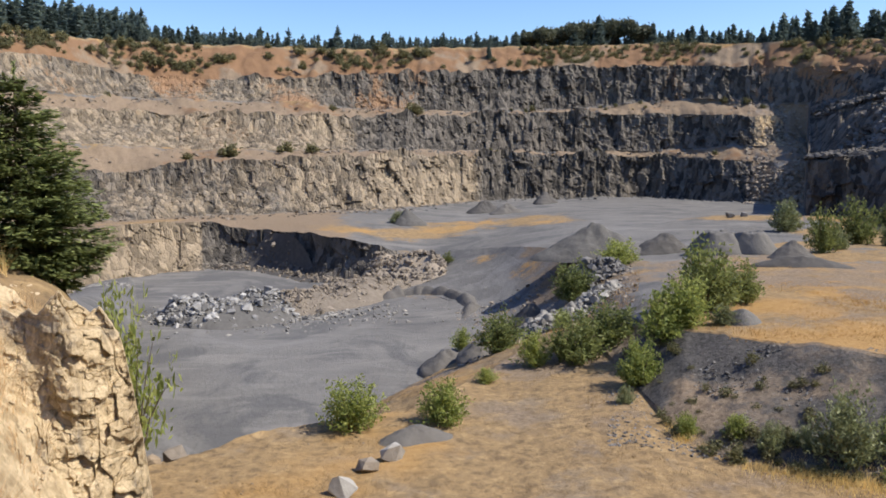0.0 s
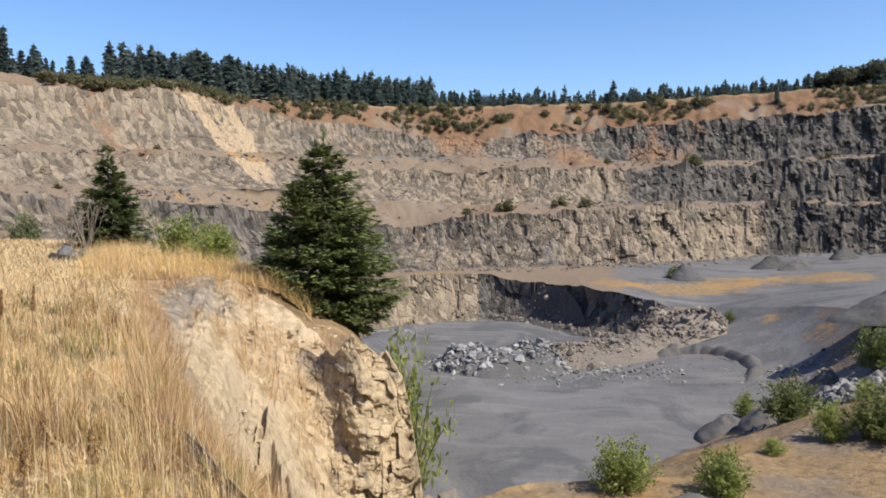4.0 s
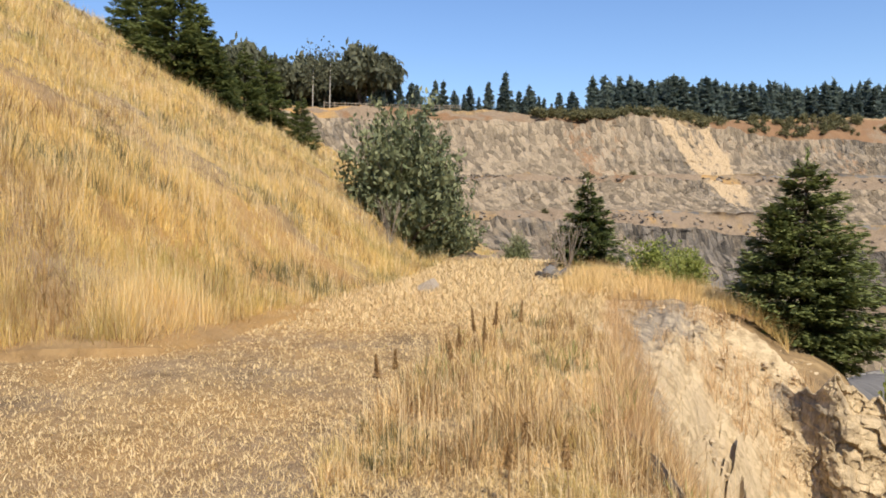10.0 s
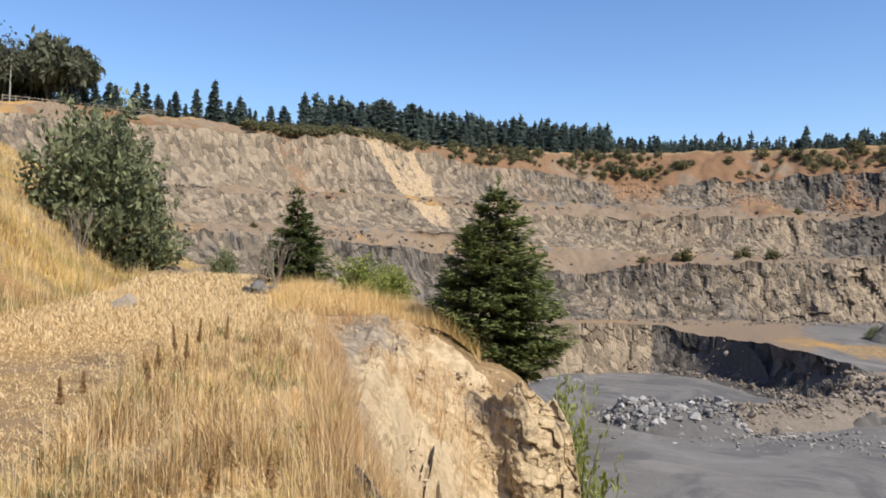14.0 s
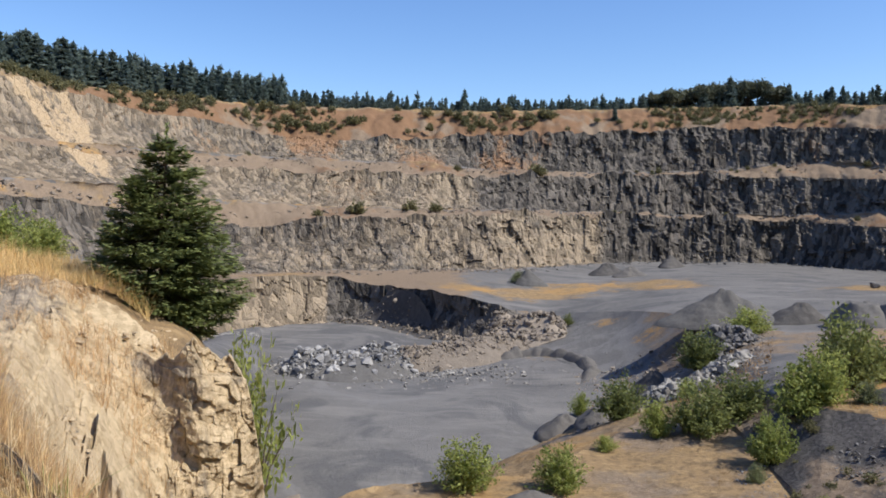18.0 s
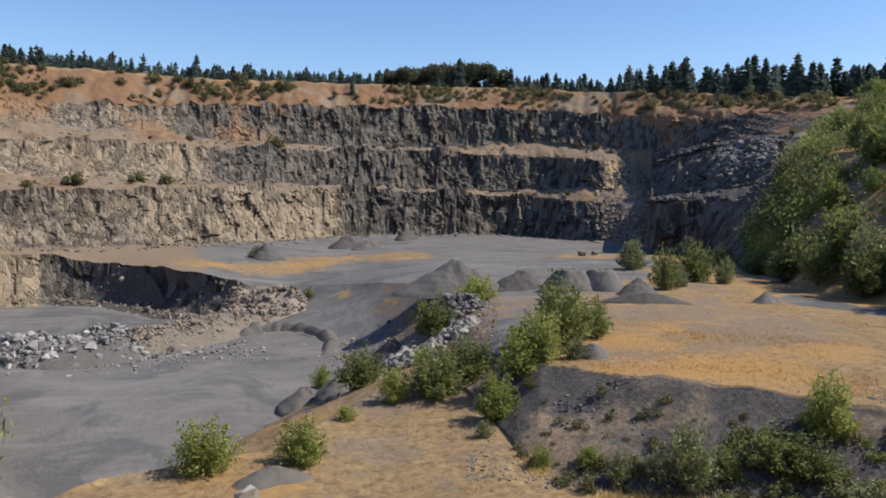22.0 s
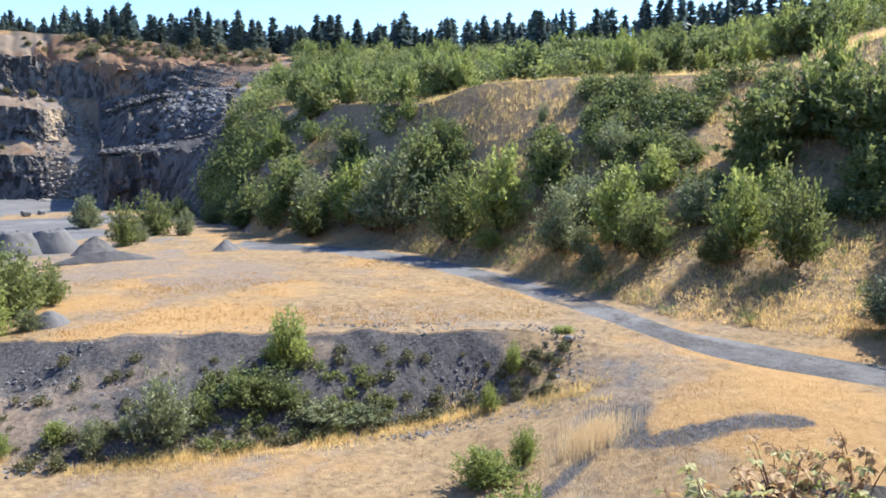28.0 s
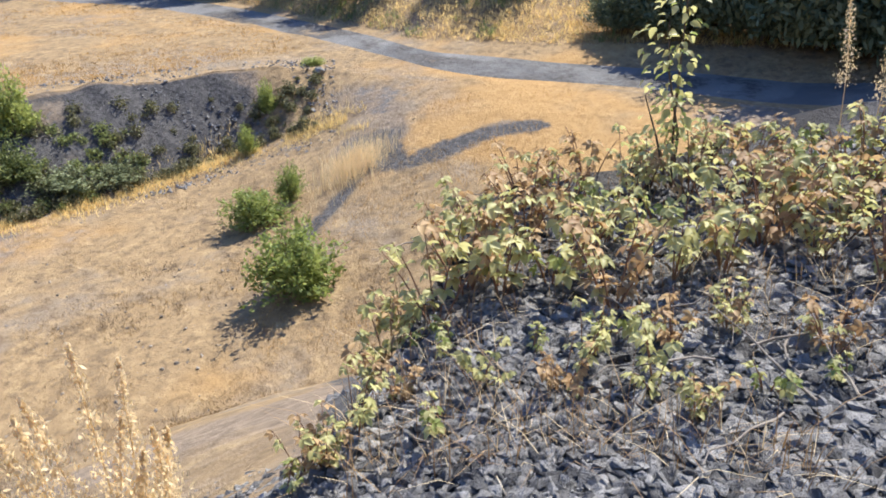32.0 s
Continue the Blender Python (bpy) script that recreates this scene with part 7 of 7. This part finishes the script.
places = [(59, 2.9), (62, 3.3), (63.5, 3.9), (66, 3.6), (67.5, 4.3), (70, 4.6), (73, 4.4), (75, 4.0), (76.5, 4.6), (78, 3.7), (80, 4.3), (82, 3.9),
          (84, 4.4), (86, 4.0), (88, 4.6), (90, 4.1), (92, 4.8), (95, 4.4), (97, 5.0), (57, 2.35), (54, 2.2), (50, 2.1), (61, 2.5), (66, 2.75), (70, 3.1),
          (74, 3.2), (79, 3.0), (84, 2.7), (97, 2.6), (101, 2.9), (93, 3.6), (100, 3.9), (72, 3.7), (87, 3.4), (68, 2.4), (88, 4.9), (64.5, 3.0), (69, 3.5), (77, 4.2), (81, 4.6), (83.5, 3.3), (91, 4.4), (94.5, 3.9), (65, 4.2), (71.5, 4.3), (104, 4.4), (99, 4.6), (52, 2.25), (60.5, 3.1), (86, 4.7), (89.5, 3.7), (92, 4.1), (96, 4.2), (98, 3.4), (102, 4.1), (95, 4.9), (90, 5.2), (85, 5.0), (79, 4.8), (73.5, 3.9), (76, 3.4), (62.5, 2.9), (67, 3.2), (81, 3.5), (100.5, 5.2), (93.5, 5.1), (72.5, 2.6), (75.2, 2.35), (78.5, 2.75), (83, 2.4), (88, 2.85), (91.5, 2.45), (95.5, 2.75), (65, 2.2), (77, 2.5), (86.5, 2.25)]
rng = np.random.default_rng(17)
for i, (az, r) in enumerate(places):
    j = (0, 1, 2, 1, 0, 3, 1, 2, 3)[i % 9] if r > 2.9 else (1, 2, 3, 2, 0)[i % 5]
    k = rng.uniform(0.8, 1.25) if r > 2.9 else rng.uniform(0.5, 0.75)
    m = Matrix.LocRotScale(spot(az, r, -0.02), Euler((0, 0, rng.uniform(0, 6.28))), (k, k, k))
    if home[j] is None:
        home[j] = m
    else:
        copy_thing(BRAMBLES[j], Matrix.Identity(4)).matrix_basis = m
for j in range(4):
    BRAMBLES[j].matrix_basis = home[j]


def sapling():
    t = thing("sapling", "slender young tree with bright backlit leaves", "sapling")
    r = np.random.default_rng(6)
    forks = ([(0, 0, -0.1), (0.02, 0.01, 0.4), (0.0, 0.03, 0.75), (-0.03, 0.06, 1.22)], [(0, 0, -0.1), (-0.03, 0.03, 0.35), (0.05, 0.06, 0.7), (0.03, 0.12, 0.98)], [(0, 0, -0.1), (0.1, 0.05, 0.3), (0.17, 0.1, 0.55)])
    for pts in forks:
        v, f = limb(pts, np.linspace(0.01, 0.003, len(pts)), 6)
        part("stem", mesh_from("stem", v, f, BARK, True), t)
        for i in range(85 if len(pts) == 4 else 22):
            u = r.uniform(0.26, 1.0)
            p = np.array([np.interp(u, np.linspace(0, 1, len(pts)), [q[k] for q in pts]) for k in range(3)])
            b = r.uniform(0, 6.28)
            p += np.array((math.cos(b), math.sin(b), 0.2)) * r.uniform(0.01, 0.16)
            part("leaf", LEAF_KINDS["green" if i % 3 else "fresh"][i % 3], t).matrix_basis = Matrix.LocRotScale(p, Euler((r.normal(0, 0.5), r.uniform(-0.2, 0.9), b)), Vector((1, 1, 1)) * r.uniform(0.6, 1.0))
    t.matrix_basis = pose(*spot(82.6, 4.55, 0), 0, 0, 60)


sapling()


def stalk(label, az, r, height, material, seed, head=0.3, name="grass_stalk", group="tall grass stalks", thick=0.003, lean=0.12, plume=0.05):
    q = np.random.default_rng(seed)
    t = thing(name, label, "grass stalk", group)
    a = q.uniform(0, 6.28)
    pts = [(lean * height * u * u * math.cos(a), lean * height * u * u * math.sin(a), height * u) for u in np.linspace(0, 1, 6)]
    v, f = limb(pts, np.linspace(thick, thick * 0.5, 6), 5)
    part("stem", mesh_from("stem", v, f, material, True), t)
    u = 1 - head * q.uniform(0, 1, 520)
    c = np.stack([np.interp(u, np.linspace(0, 1, 6), [p[k] for p in pts]) for k in range(3)], 1)
    c[:, :2] += q.normal(0, plume * 0.5, (520, 2)) * ((1.05 - u) / head)[:, None]
    lv, lf = leaves(q, c, 0.0065 if plume > 0.03 else 0.011, 2.0, 2.8, np.tile((0, 0, 0.9), (520, 1)))
    tagged(part("seed_head", mesh_from("seed_head", lv, lf, material), t), kind="stuff")
    t.matrix_basis = pose(*spot(az, r, -0.02))


for i, (az, r, h) in enumerate(((36.4, 1.75, 0.95), (34.8, 1.7, 0.85), (33.0, 1.75, 0.75), (38.2, 1.8, 0.75), (35.6, 1.65, 0.7), (37.3, 1.7, 0.6), (32.0, 1.7, 0.85), (40.6, 1.85, 0.6), (31.0, 1.7, 0.6), (39.6, 1.9, 0.55), (95, 5.2, 0.9), (93, 5.4, 1.0), (98, 5.0, 1.1), (96.5, 4.6, 0.8))):
    stalk("pale dry grass stalk with a feathery head", az, r, h, STRAW_PALE, i, 0.6, plume=0.06)
for i, (az, r, h) in enumerate(((-57.2, 7.6, 0.55), (-56.0, 8.3, 0.5), (-50.2, 10.5, 0.75), (-48.8, 11, 0.8), (-47.0, 11.4, 0.8), (-51.3, 9.6, 0.6), (-51.9, 9.0, 0.5), (-46.3, 5.2, 0.5), (-47.8, 4.8, 0.42), (-43.5, 4.8, 0.45), (-49.6, 9.8, 0.7))):
    stalk("dark brown withered dock stalk", az, r, h, WEED, 50 + i, 0.4, "dock_stalk", "withered dock stalks", 0.008, 0.06, 0.03)


def twig(az, r, length, seed):
    q = np.random.default_rng(seed)
    x, y, z = spot(az, r, 0.03)
    a = q.uniform(0, 6.28)
    pts = [(x + length * u * math.cos(a) + q.normal(0, 0.012), y + length * u * math.sin(a) + q.normal(0, 0.012), z + 0.1 * length * u + q.uniform(0, 0.03)) for u in np.linspace(0, 1, 6)]
    v, f = limb(pts, np.linspace(0.006, 0.002, 6), 5)
    tagged(new("dead_twig", mesh_from("twig", v, f, WOOD, True)), "bare bleached twig lying on the chippings", "twig", "fallen twigs")


for i in range(26):
    az = 62 + 42 * ((i * 0.618) % 1)
    twig(az, min(2.2 + 2.6 * ((i * 0.37) % 1), float(line("edge", az)[0])), 0.25 + 0.4 * ((i * 0.71) % 1), i)


def dead_shrub(az, r, height, seed):
    """Bare grey twigs forking from one foot."""
    q = np.random.default_rng(seed)
    t = thing("dead_shrub", "bare bleached shrub in the dry grass", "shrub", "dead shrubs on the ledge")
    for i in range(14):
        a, out = q.uniform(0, 6.28), q.uniform(0.15, 0.6) * height
        pts = [(out * u ** 1.3 * math.cos(a) + q.normal(0, 0.02), out * u ** 1.3 * math.sin(a) + q.normal(0, 0.02), height * u * q.uniform(0.85, 1.0)) for u in np.linspace(0, 1, 6)]
        v, f = limb(pts, np.linspace(0.02, 0.006, 6), 5)
        part("twig", mesh_from("twig", v, f, WOOD, True), t)
        for k in range(2):
            b = np.array(pts[3 + k])
            v, f = limb([b, b + (q.normal(0, 0.15), q.normal(0, 0.15), 0.3 * height * q.uniform(0.5, 1))], (0.009, 0.004), 4)
            part("twig", mesh_from("twig", v, f, WOOD, True), t)
    t.matrix_basis = pose(*spot(az, r, -0.05))


dead_shrub(-44.6, 30, 1.9, 1)
dead_shrub(-43.6, 32, 2.2, 2)
dead_shrub(-56.4, 38, 2.4, 3)
for i, (az, r, s) in enumerate(((-44.7, 27.5, 0.9), (-43.9, 28.3, 0.7), (-45.4, 28.6, 0.6))):
    boulder(az, r, s, DARK_ROCK, "grey stone half hidden in dry grass", 30 + i)
